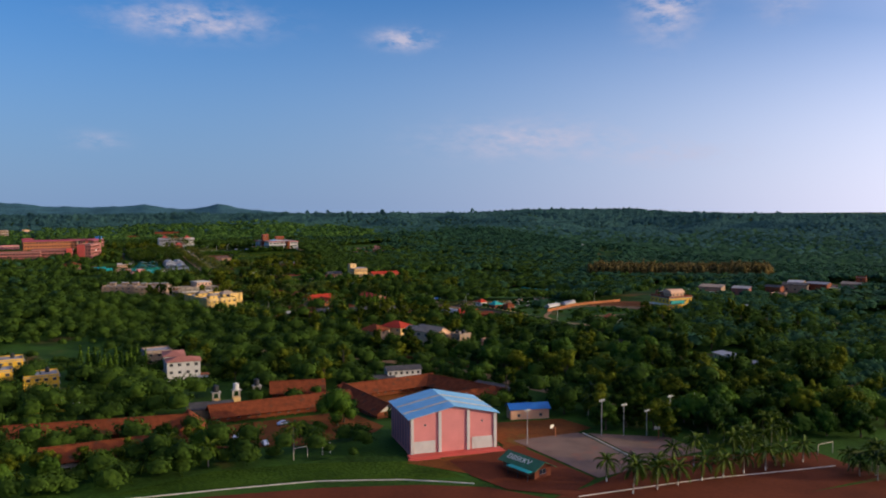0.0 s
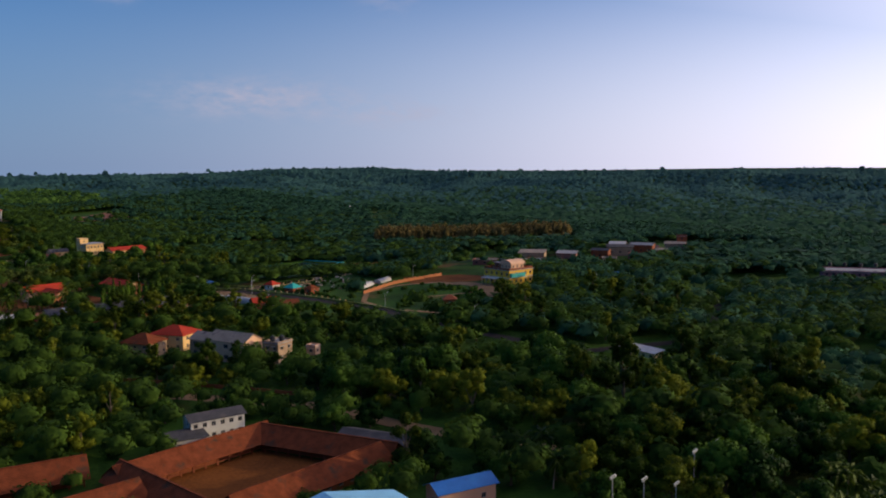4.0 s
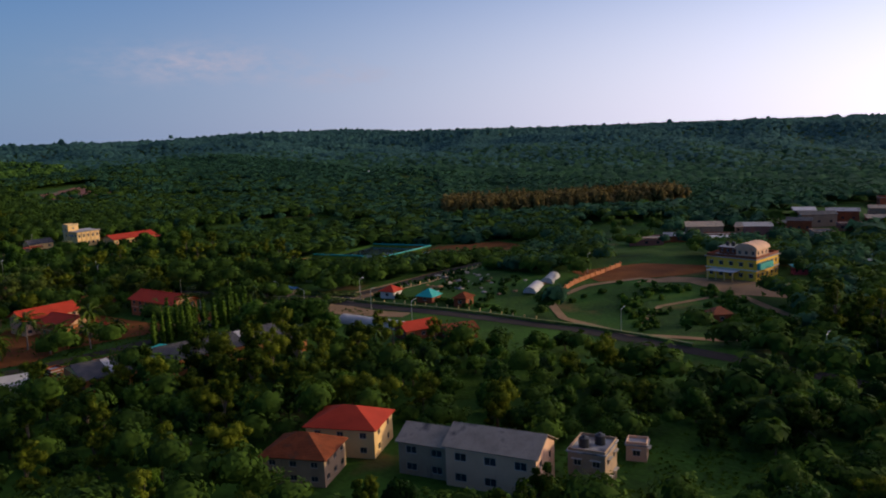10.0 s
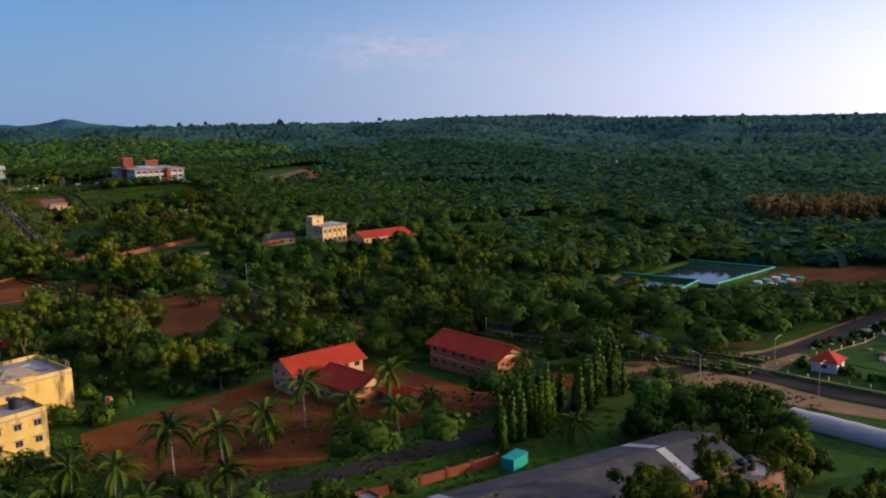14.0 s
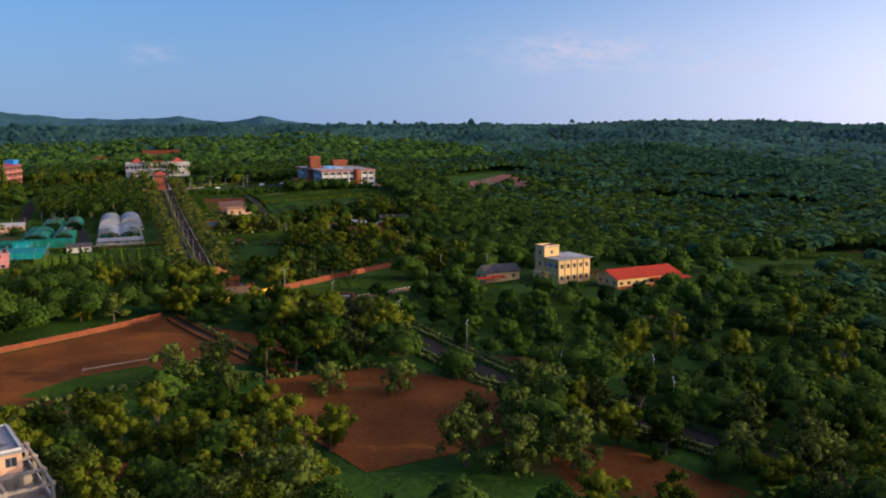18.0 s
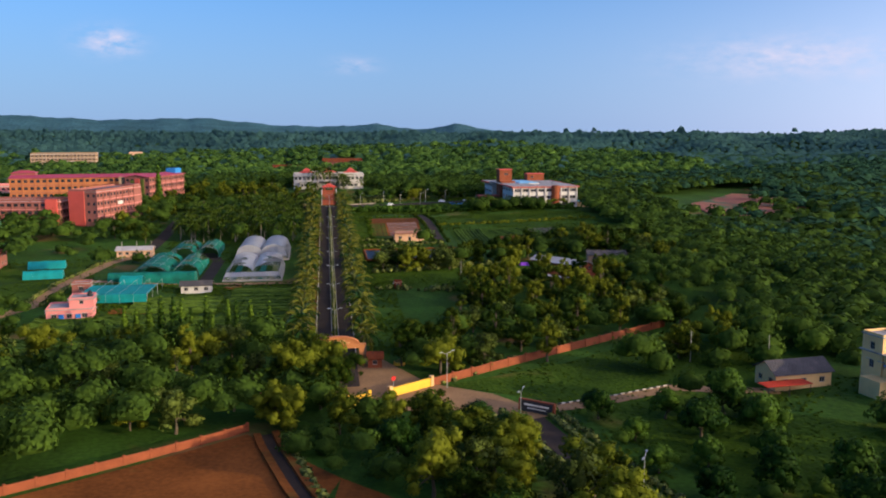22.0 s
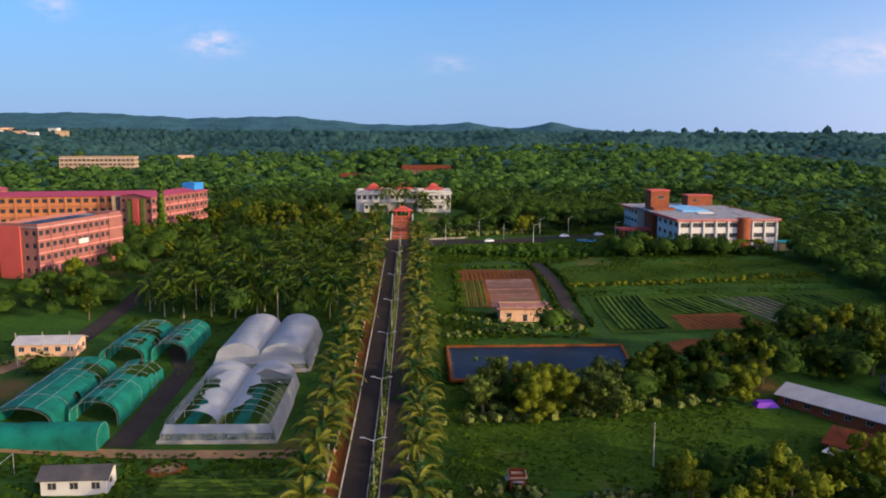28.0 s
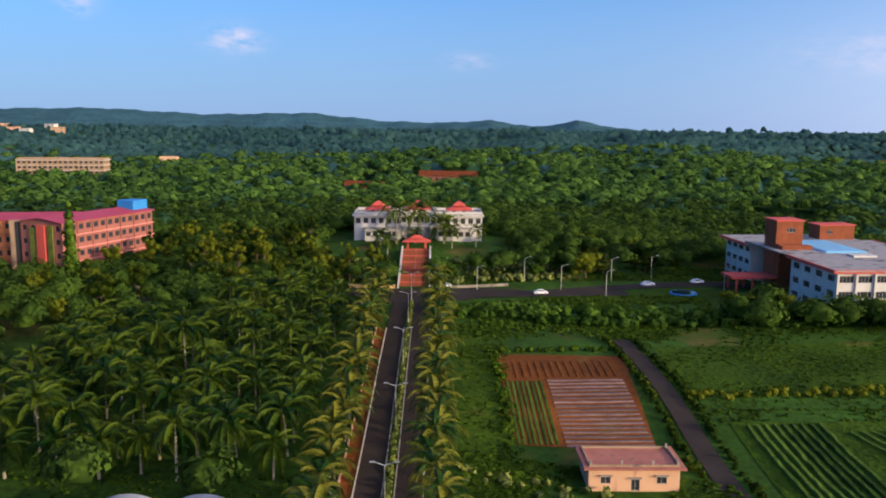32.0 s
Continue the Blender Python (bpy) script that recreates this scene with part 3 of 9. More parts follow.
def resample(pts, step):
    out = []
    for (xa, ya), (xb, yb) in zip(pts[:-1], pts[1:]):
        n = max(1, int(math.hypot(xb - xa, yb - ya) / step))
        out += [(xa + (xb - xa) * i / n, ya + (yb - ya) * i / n) for i in range(n)]
    return np.array(out + [pts[-1]], float)


def ribbon(name, pts, width, material, label, category, lift=0.12, height=0.0, offset=0.0, step=4.0, keep=True, kind="structure", parent=None):
    """A strip along a line on the ground: a road, or with a height a kerb or a low wall."""
    if keep:
        KEEP_ROAD.append((np.array(pts, float), width / 2))
    P = resample(pts, step)
    T = np.gradient(P, axis=0)
    T /= np.linalg.norm(T, axis=1)[:, None] + 1e-9
    N = np.column_stack([-T[:, 1], T[:, 0]])
    P = P + N * offset
    L, R = P + N * width / 2, P - N * width / 2
    zc = ground(P[:, 0], P[:, 1]) + lift
    zl = zr = zc
    if height == 0:
        zl, zr = ground(L[:, 0], L[:, 1]) + lift, ground(R[:, 0], R[:, 1]) + lift
    g, n = Geo(), len(P)
    if height:
        vs = [(*L[i], zl[i] - 0.6) for i in range(n)] + [(*L[i], zl[i] + height) for i in range(n)] + [(*R[i], zr[i] + height) for i in range(n)] + [(*R[i], zr[i] - 0.6) for i in range(n)]
        fs = [(k * n + i, k * n + i + 1, (k + 1) * n + i + 1, (k + 1) * n + i) for k in range(3) for i in range(n - 1)]
        fs += [(0, n, 2 * n, 3 * n), (4 * n - 1, 3 * n - 1, 2 * n - 1, n - 1)]
        fs = [f[::-1] for f in fs]
    else:
        vs = [(*L[i], zl[i]) for i in range(n)] + [(*R[i], zr[i]) for i in range(n)]
        fs = [(i, n + i, n + i + 1, i + 1) for i in range(n - 1)]
    g.add(vs, fs)
    if parent:
        return part(name, g, material, parent)
    return tagged(new(name, g.mesh(name, material)), label, category, kind=kind)


FOOT = []  # (x, y, radius) of houses, where no tree stands


def thing(name, x, y, rz, label, category, group="", z=None, clear=0.0):
    ob = new(name)
    ob.empty_display_size = 0.5
    ob.matrix_world = pose(x, y, ground(x, y) if z is None else z, 0, 0, rz)
    if clear:
        FOOT.append((x, y, clear))
    return tagged(ob, label, category, group)


# ---- how houses are made ----
CACHE = {}


VIEWS = ((0, 0), (28, 132), (60, 286), (86, 410), (100, 470), (128, 588), (154, 703), (157, 850), (157, 967))


def seen_side(root, side):
    """Whether that side of a house faces the way that is flown; the blind sides stay plain walls."""
    n = root.matrix_basis.to_3x3() @ Vector({"f": (0, -1, 0), "b": (0, 1, 0), "l": (-1, 0, 0), "r": (1, 0, 0)}[side])
    o = root.matrix_basis.translation
    return any(n.x * (x - o.x) + n.y * (y - o.y) > 0.12 * math.hypot(x - o.x, y - o.y) for x, y in VIEWS if y < o.y - 40)


def shell(root, w, d, h, material, front=(), back=(), left=(), right=(), z0=0.0, cx=0.0, cy=0.0, thick=0.25, name="wall", label="", glass="glass", frame_mat="frame", sunshade=False, base=1.2, plain=False):
    """Four walls with real openings (u from the wall's middle, sill, width, height), and a window in each."""
    wx, wy = root.matrix_world.translation.x, root.matrix_world.translation.y
    plain = plain or wx > 430 or wx < -40 or wy > 1330  # far houses keep plain windows
    g = Geo()
    sides = (("f", w, front), ("b", w, back), ("l", d, left), ("r", d, right))
    marks = []
    for side, L, ops in sides:
        if side == "f":
            to = lambda u, z, k: (cx + u, cy - d / 2 + k, z0 + z)
        elif side == "b":
            to = lambda u, z, k: (cx - u, cy + d / 2 - k, z0 + z)
        elif side == "l":
            to = lambda u, z, k: (cx - w / 2 + k, cy - u, z0 + z)
        else:
            to = lambda u, z, k: (cx + w / 2 - k, cy + u, z0 + z)
        ops = [o for o in ops if abs(o[0]) + o[2] / 2 < L / 2 - 0.05 and seen_side(root, side)]
        us = sorted({-L / 2, L / 2, *(o[0] - o[2] / 2 for o in ops), *(o[0] + o[2] / 2 for o in ops)})
        zs = sorted({-base, h, *(o[1] for o in ops), *(o[1] + o[3] for o in ops)})
        for ua, ub in zip(us[:-1], us[1:]):
            for za, zb in zip(zs[:-1], zs[1:]):
                um, zm = (ua + ub) / 2, (za + zb) / 2
                if ub - ua < 1e-4 or zb - za < 1e-4 or any(abs(um - o[0]) < o[2] / 2 and o[1] < zm < o[1] + o[3] for o in ops):
                    continue
                g.add([to(ua, za, 0), to(ub, za, 0), to(ub, zb, 0), to(ua, zb, 0)], [(0, 1, 2, 3)])
        for o in ops:
            a, b, z1, z2 = o[0] - o[2] / 2, o[0] + o[2] / 2, o[1], o[1] + o[3]
            ring = ((a, z1), (b, z1), (b, z2), (a, z2))
            vs = [to(u, z, 0) for u, z in ring] + [to(u, z, thick) for u, z in ring]
            g.add(vs, [(0, 1, 5, 4), (1, 2, 6, 5), (2, 3, 7, 6), (3, 0, 4, 7)])
            marks.append((side, to(o[0], o[1], thick * 0.6), o[2], o[3]))
    wall = part(name, g, material, root, label)
    turn = {"f": 0, "r": 90, "b": 180, "l": 270}
    for side, at, ww, wh in marks:
        key = ("win", round(ww, 2), round(wh, 2), glass, frame_mat, sunshade, plain)
        if key not in CACHE:
            f = Geo()
            t = 0.09
            f.box(0, 0, 0, ww, 0.1, t).box(0, 0, wh - t, ww, 0.1, t).box(-ww / 2 + t / 2, 0, t, t, 0.1, wh - 2 * t).box(ww / 2 - t / 2, 0, t, t, 0.1, wh - 2 * t)
            for i in range(1, max(2, round(ww / 1.1))):
                f.box(-ww / 2 + ww * i / max(2, round(ww / 1.1)), 0, t, t * 0.7, 0.08, wh - 2 * t)
            p = Geo().box(0, 0.02, t, ww - t, 0.03, wh - 2 * t)
            CACHE[key] = (p.mesh("window", M[glass]) if plain else f.mesh("window", M[frame_mat]), p.mesh("pane", M[glass]))
        fm, pm = CACHE[key]
        wob = part("window", fm, None, root)
        wob.matrix_local = pose(*at, 0, 0, turn[side])
        if not plain:
            part("pane", pm, None, wob)
        if sunshade and not plain and side != "b":
            shade_key = ("shade", round(ww, 2))
            if shade_key not in CACHE:
                CACHE[shade_key] = Geo().box(0, -0.45, 0.05, ww + 0.5, 0.8, 0.09).mesh("sunshade", M["concrete"])
            part("sunshade", CACHE[shade_key], None, wob).matrix_local = pose(0, 0, wh)
    return wall


def rows(L, n, storeys, sh, ww, wh, sill=1.0, u0=0.0, first=0):
    """Openings in n even bays on every storey."""
    return [(u0 - L / 2 + L * (i + 0.5) / n, sh * s + sill, ww, wh) for s in range(first, storeys) for i in range(n)]


def flat_roof(root, w, d, h, material, wall_material, parapet=0.8, over=0.3, cx=0.0, cy=0.0, name="roof"):
    part(name, Geo().box(cx, cy, h, w + 2 * over, d + 2 * over, 0.25), material, root)
    if parapet:
        g = Geo()
        t = 0.2
        g.box(cx, cy - d / 2 + t / 2, h + 0.25, w, t, parapet).box(cx, cy + d / 2 - t / 2, h + 0.25, w, t, parapet)
        g.box(cx - w / 2 + t / 2, cy, h + 0.25, t, d - 2 * t, parapet).box(cx + w / 2 - t / 2, cy, h + 0.25, t, d - 2 * t, parapet)
        part("parapet", g, wall_material, root)


def gable_roof(root, w, d, h, rise, material, wall_material, over=0.7, cx=0.0, cy=0.0, ridge_cap=None, thick=0.14, strip=None):
    """Two slopes with the ridge along x, and the gable walls below."""
    for s, nm in ((-1, "roof_slope"), (1, "roof_slope")):
        k = over * rise / (d / 2)
        a, b = w / 2 + over, d / 2 + over
        vs = [(cx - a, cy + s * b, h - k), (cx + a, cy + s * b, h - k), (cx + a, cy, h + rise), (cx - a, cy, h + rise)]
        vs += [(x, y, z + thick) for x, y, z in vs]
        fs = [(3, 2, 1, 0), (4, 5, 6, 7), (0, 1, 5, 4), (1, 2, 6, 5), (2, 3, 7, 6), (3, 0, 4, 7)]
        if s > 0:
            fs = [f[::-1] for f in fs]
        ob = part(nm, Geo().add(vs, fs), material, root)
        if strip:
            for u in strip[1:]:
                q = [(cx + u + e * 1.0, cy + s * (b - 0.4) * f, h + thick + 0.05 + rise * (1 - f) - k * f * 0.8) for e, f in ((-1, 1), (1, 1), (1, 0.03), (-1, 0.03))]
                part("skylight_strip", Geo().add(q + [(x, y, z + 0.04) for x, y, z in q], fs), strip[0], ob)
    for x in (-w / 2, w / 2):
        s = 1 if x > 0 else -1
        vs = [(cx + x, cy - d / 2, h), (cx + x, cy + d / 2, h), (cx + x, cy, h + rise), (cx + x - s * 0.25, cy - d / 2, h), (cx + x - s * 0.25, cy + d / 2, h), (cx + x - s * 0.25, cy, h + rise)]
        part("gable", Geo().add(vs, [(0, 1, 2), (5, 4, 3), (0, 2, 5, 3), (1, 4, 5, 2)]), wall_material, root)
    if ridge_cap:
        part("ridge_cap", Geo().box(cx, cy, h + rise + thick - 0.06, w + 2 * over, 0.5, 0.16), ridge_cap, root)


def hip_roof(root, w, d, h, rise, material, over=0.8, cx=0.0, cy=0.0, name="roof", ridge=None):
    a, b = w / 2 + over, d / 2 + over
    r = max(0.15, (w - d) / 2) if ridge is None else ridge
    vs = [(cx - a, cy - b, h), (cx + a, cy - b, h), (cx + a, cy + b, h), (cx - a, cy + b, h), (cx - r, cy, h + rise), (cx + r, cy, h + rise)]
    low = [(x, y, z - 0.15) for x, y, z in vs[:4]]
    g = Geo().add(vs + low, [(0, 1, 5, 4), (2, 3, 4, 5), (1, 2, 5), (3, 0, 4), (6, 7, 1, 0), (7, 8, 2, 1), (8, 9, 3, 2), (9, 6, 0, 3), (9, 8, 7, 6)])
    return part(name, g, material, root)


def water_tank(root, x, y, z, r=0.9, h=1.6, material="tank"):
    g = Geo().cyl(x, y, z, x, y, z + h, r, r, 12).cyl(x, y, z + h, x, y, z + h + 0.3, r, 0.35, 12).cyl(x, y, z + h + 0.3, x, y, z + h + 0.45, 0.35, 0.35, 10)
    part("water_tank", g, M[material], root)


def small_house(name, x, y, rz, w, d, h, wall, roof, label, category="house", kind="flat", rise=1.8, nwin=3, storeys=1, sunshade=True, clear=True, parapet=0.5, group="", over=0.6):
    t = thing(name, x, y, rz, label, category, group, clear=(max(w, d) * 0.62 if clear else 0))
    sh = h / storeys
    nd = max(1, round(nwin * d / w))
    win = lambda L, n: rows(L, n, storeys, sh, min(1.5, L / n * 0.5), min(1.35, sh * 0.42), sh * 0.33)
    shell(t, w, d, h, M[wall], front=win(w, nwin), back=win(w, nwin), left=win(d, nd), right=win(d, nd), sunshade=sunshade and kind == "flat", plain=math.hypot(x - 157, y - min(y, 967)) > 220)
    if kind == "flat":
        flat_roof(t, w, d, h, M[roof], M[wall], parapet)
    elif kind == "gable":
        gable_roof(t, w, d, h, rise, M[roof], M[wall], over)
    elif kind == "hip":
        hip_roof(t, w, d, h, rise, M[roof], over)
    elif kind == "shed":
        q = [(-w / 2 - 0.6, -d / 2 - 0.6, h), (w / 2 + 0.6, -d / 2 - 0.6, h), (w / 2 + 0.6, d / 2 + 0.6, h + rise), (-w / 2 - 0.6, d / 2 + 0.6, h + rise)]
        part("roof", Geo().add(q + [(a, b, c + 0.12) for a, b, c in q], [(3, 2, 1, 0), (4, 5, 6, 7), (0, 1, 5, 4), (1, 2, 6, 5), (2, 3, 7, 6), (3, 0, 4, 7)]), M[roof], t)
        part("upper_wall", Geo().add([(-w / 2, -d / 2, h), (w / 2, -d / 2, h), (w / 2, d / 2, h), (-w / 2, d / 2, h), (w / 2, d / 2, h + rise), (-w / 2, d / 2, h + rise)], [(1, 2, 4), (0, 5, 3), (2, 3, 5, 4)]), M[wall], t)
    return t


# ---- sports ground ----
hall = thing("sports_hall", 106.5, 239.5, -7, "pink sports hall with light blue sheet gable roof", "sports hall", clear=20)
HW, HD, HH = 27.0, 23.0, 11.3
shell(hall, HW, HD, HH, M["pink"], front=[(-4.4, 8.6, 0.7, 0.7), (4.4, 8.6, 0.7, 0.7), (-9, 8.6, 0.7, 0.7), (9, 8.6, 0.7, 0.7)])
# ridge along the depth: the roof is built turned by a quarter
part("roof", Geo().box(0, 0, HH - 0.2, HW - 0.6, HD - 0.6, 0.15), M["light_roof"], hall)
for s in (-1, 1):
    q = [(s * (HW / 2 + 1.0), -HD / 2 - 1.0, HH - 0.2), (s * (HW / 2 + 1.0), HD / 2 + 1.0, HH - 0.2), (0, HD / 2 + 1.0, HH + 2.9), (0, -HD / 2 - 1.0, HH + 2.9)]
    fs = [(3, 2, 1, 0), (4, 5, 6, 7), (0, 1, 5, 4), (1, 2, 6, 5), (2, 3, 7, 6), (3, 0, 4, 7)]
    if s < 0:
        fs = [f[::-1] for f in fs]
    part("roof_sheet", Geo().add(q + [(a, b, c + 0.15) for a, b, c in q], fs), M["blue_roof"], hall)
    for yy in (-5.5, 3.0):
        q2 = [(s * (HW / 2 + 0.7), yy - 0.7, HH + 0.08), (s * (HW / 2 + 0.7), yy + 0.7, HH + 0.08), (s * 0.2, yy + 0.7, HH + 3.1), (s * 0.2, yy - 0.7, HH + 3.1)]
        part("skylight_strip", Geo().add(q2 + [(a, b, c + 0.05) for a, b, c in q2], fs), M["kerb"], hall)
for s in (-1, 1):
    yy = s * HD / 2
    g = Geo().add([(-HW / 2, yy, HH), (HW / 2, yy, HH), (0, yy, HH + 2.8), (-HW / 2, yy - s * 0.25, HH), (HW / 2, yy - s * 0.25, HH), (0, yy - s * 0.25, HH + 2.8)], [(0, 1, 2), (5, 4, 3), (0, 2, 5, 3), (1, 4, 5, 2)])
    part("gable", g, M["pink"], hall)
for x in (-HW / 2 + 0.4, -4.5, 4.5, HW / 2 - 0.4):
    part("pilaster", Geo().box(x, -HD / 2 - 0.18, 0, 0.9, 0.4, HH + 2.2 * (1 - abs(x) / (HW / 2))), M["white"], hall)
for i in range(8):
    yy = -HD / 2 + 0.4 + (HD - 0.8) * i / 7
    part("pilaster", Geo().box(-HW / 2 - 0.15, yy, 0, 0.35, 0.5, HH - 0.3), M["pink"], hall)
    part("pilaster", Geo().box(HW / 2 + 0.15, yy, 0, 0.35, 0.5, HH - 0.3), M["pink"], hall)
    if i < 7:
        part("side_panel", Geo().box(-HW / 2 - 0.06, yy + (HD - 0.8) / 14, 1.0, 0.12, (HD - 0.8) / 7 - 0.9, HH - 2.2), M["pink_dark"], hall)
part("plinth", Geo().box(0, -HD / 2 - 1.6, -0.5, HW + 2.4, 3.2, 1.0).box(0, -HD / 2 - 3.6, -0.5, HW + 3.4, 1.0, 0.75).box(0, -HD / 2 - 4.6, -0.5, HW + 4.0, 1.0, 0.55), M["campus_red"], hall, "dark red stepped plinth")
for x in (-9.2, 9.0):
    part("notice_wall", Geo().box(x, -HD / 2 - 0.1, 0.6, 6.6, 0.12, 3.6), M["white"], hall, "scuffed white painted panel")

shed = thing("store_shed", 149, 260, -14, "cream store shed with a bright blue sheet roof", "shed", clear=10)
shell(shed, 14, 6, 4.0, M["peach"], front=[(-4, 1, 1.2, 1.2), (4, 1, 1.2, 1.2)], left=[(0, 1, 1.2, 1.2)])
gable_roof(shed, 14, 6, 4.0, 1.3, M["deep_blue"], M["peach"], 0.6)

canteen = thing("canteen_hut", 115.8, 203, -77, "green sheet-roofed canteen hut with an open front", "hut", clear=9)
shell(canteen, 13, 6, 2.8, M["brick"], front=[(-4, 0.9, 2.6, 1.5), (0, 0.9, 2.6, 1.5), (4, 0.9, 2.6, 1.5)], right=[(0, 0.9, 2.6, 1.5)])
gable_roof(canteen, 13, 6, 2.9, 1.5, M["green_roof"], M["brick"], 1.1)
part("awning", Geo().box(2.5, -4.6, 2.4, 9, 2.6, 0.12), M["teal_roof"], canteen)
for x in (-1.5, 2.5, 6.5):
    part("awning_post", Geo().cyl(x, -5.6, -0.5, x, -5.6, 2.4, 0.08), M["dark"], canteen)
roof_text = bpy.data.curves.new("roof_letters", "FONT")
roof_text.body, roof_text.size, roof_text.extrude, roof_text.align_x, roof_text.align_y = "DBSKKV", 2.5, 0.03, "CENTER", "CENTER"
text_ob = bpy.data.objects.new("roof_letters", roof_text)
letters = bpy.data.meshes.new_from_object(text_ob)
bpy.data.objects.remove(text_ob)
letters.materials.clear()
letters.materials.append(M["line"])
lo = part("roof_letters", letters, None, canteen, "white painted roof letters")
lo.matrix_local = pose(-1.0, -1.9, 3.66, math.degrees(math.atan2(1.5, 3.0)), 0, 0)

sheet("sports_track", [(-40, 150), (-30, 200), (5, 228), (30, 223), (60, 215), (85, 205), (100, 196), (112, 180), (150, 160), (204, 158), (230, 90), (-40, 90)], M["track"], "dark red laterite running track", "track")
sheet("palm_yard", [(112, 182), (126, 186), (158, 199), (180, 194), (206, 184), (204, 160), (150, 158)], M["track"], "bare dark red yard under the palm row", "yard", lift=0.13, keep=False)
sheet("canteen_yard", [(100, 221), (117, 223), (126, 226), (130, 190), (116, 182), (104, 192), (100, 206)], M["track"], "bare dark red yard round the canteen", "yard", lift=0.16, keep=False)
sheet("track_lawn", [(8, 236), (36, 244), (62, 238), (92, 224), (98, 206), (84, 210), (60, 222), (30, 229)], M["lawn"], "worn green verge beside the running track", "lawn")
sheet("hall_yard", [(88, 224), (126, 222), (160, 236), (158, 252), (134, 256), (124, 250), (122, 228), (112, 214), (100, 208)], M["red_soil"], "bare red yard round the sports hall", "yard", lift=0.14)
ribbon("track_kerb", [(0, 224), (11, 231), (34, 227), (60, 221), (82, 211), (98, 200)], 0.4, M["kerb"], "pale kerb line along the running track", "kerb", lift=0.0, height=0.2, keep=False)
sheet("ball_court", [(127, 231), (152, 232), (150, 194), (131, 190)], M["court"], "worn concrete ball court", "court", lift=0.2)
sheet("ball_court", [(154.5, 230), (176, 216), (175, 199), (152, 196)], M["court"], "second worn concrete ball court behind palms", "court", lift=0.2)
ribbon("court_kerb", [(153.2, 231), (151, 195)], 0.4, M["kerb"], "pale kerb between the courts", "kerb", height=0.25, lift=0, keep=False)
ribbon("palm_kerb", [(118, 180), (160, 178), (200, 172)], 0.4, M["kerb"], "kerb below the palm row", "kerb", height=0.25, lift=0, keep=False)


def floodlight(x, y, h=12.0):
    t = thing("floodlight_mast", x, y, 10, "tall steel floodlight mast beside the courts", "floodlight", "court masts")
    part("mast", Geo().cyl(0, 0, -0.5, 0, 0, h, 0.16, 0.1), M["steel"], t)
    part("cross_arm", Geo().box(0, 0, h - 0.6, 2.2, 0.12, 0.12).box(0, 0, h - 0.1, 2.2, 0.12, 0.12), M["steel"], t)
    for u in (-0.9, 0, 0.9):
        part("lamp_head", Geo().box(u, -0.15, h - 0.5, 0.5, 0.25, 0.4), M["steel"], t)


for x, y, mh in ((157, 226, 12.0), (164, 223.6, 10.5), (171, 220.8, 8.5), (129.3, 226, 11.0), (183, 224, 11.5), (194, 225, 11.0)):
    floodlight(x, y, mh)
for x, y, rz in ((142, 230, 200), (172, 216, 160)):
    t = thing("basketball_stand", x, y, rz, "orange basketball stand with white backboard", "basketball hoop", "court stands")
    part("post", Geo().cyl(0, 0, -0.3, 0, 0, 3.2, 0.14), M["orange"], t)
    part("arm", Geo().box(0, -0.7, 3.0, 0.15, 1.4, 0.15), M["orange"], t)
    part("backboard", Geo().box(0, -1.4, 2.7, 1.8, 0.06, 1.1), M["line"], t)
    part("hoop", Geo().cyl(0, -1.7, 2.9, 0, -1.7, 2.94, 0.24), M["orange"], t)
for x, y, rz, wd in ((62, 244, 12, 4.6), (70, 244.2, 8, 2.6), (207, 181.7, 4, 6.6)):
    t = thing("goal_frame", x, y, rz, "white steel goal frame on the field edge", "goal", "goal frames")
    for s in (-1, 1):
        part("post", Geo().cyl(s * wd / 2, 0, -0.3, s * wd / 2, 0, 3.4, 0.09), M["kerb"], t)
    part("crossbar", Geo().cyl(-wd / 2, 0, 3.4, wd / 2, 0, 3.4, 0.09), M["kerb"], t)


# ---- school with tiled roofs ----
# default dark brick wall puts the verandahs' eave shade into the colour
def tiled_range(x, y, rz, w, d, label, h=3.2, rise=2.9, posts=True, wall="brick"):
    t = thing("school_range", x, y, rz, label, "school building", "tiled ranges", clear=0)
    for k in range(-3, 4):
        FOOT.append((x + math.cos(radians(rz)) * w * k / 7, y + math.sin(radians(rz)) * w * k / 7, d * 0.75))
    n = max(2, round(w / 3.6))
    shell(t, w, d - 2.0, h, M[wall], front=rows(w, n, 1, h, 1.3, 1.4, 1.0), back=rows(w, n, 1, h, 1.3, 1.4, 1.0), cy=1.0)
    gable_roof(t, w, d, h, rise, M["tile"], M["white" if "white end" in label else wall], 1.3, ridge_cap=M["tile"])
    if posts:
        for i in range(n + 1):
            part("verandah_post", Geo().box(-w / 2 + w * i / n, -d / 2 + 0.2, -0.8, 0.35, 0.35, h + 0.6), M[wall], t)
        part("verandah_rail", Geo().box(0, -d / 2 + 0.2, 0.7, w, 0.12, 0.25), M[wall], t)
    return t


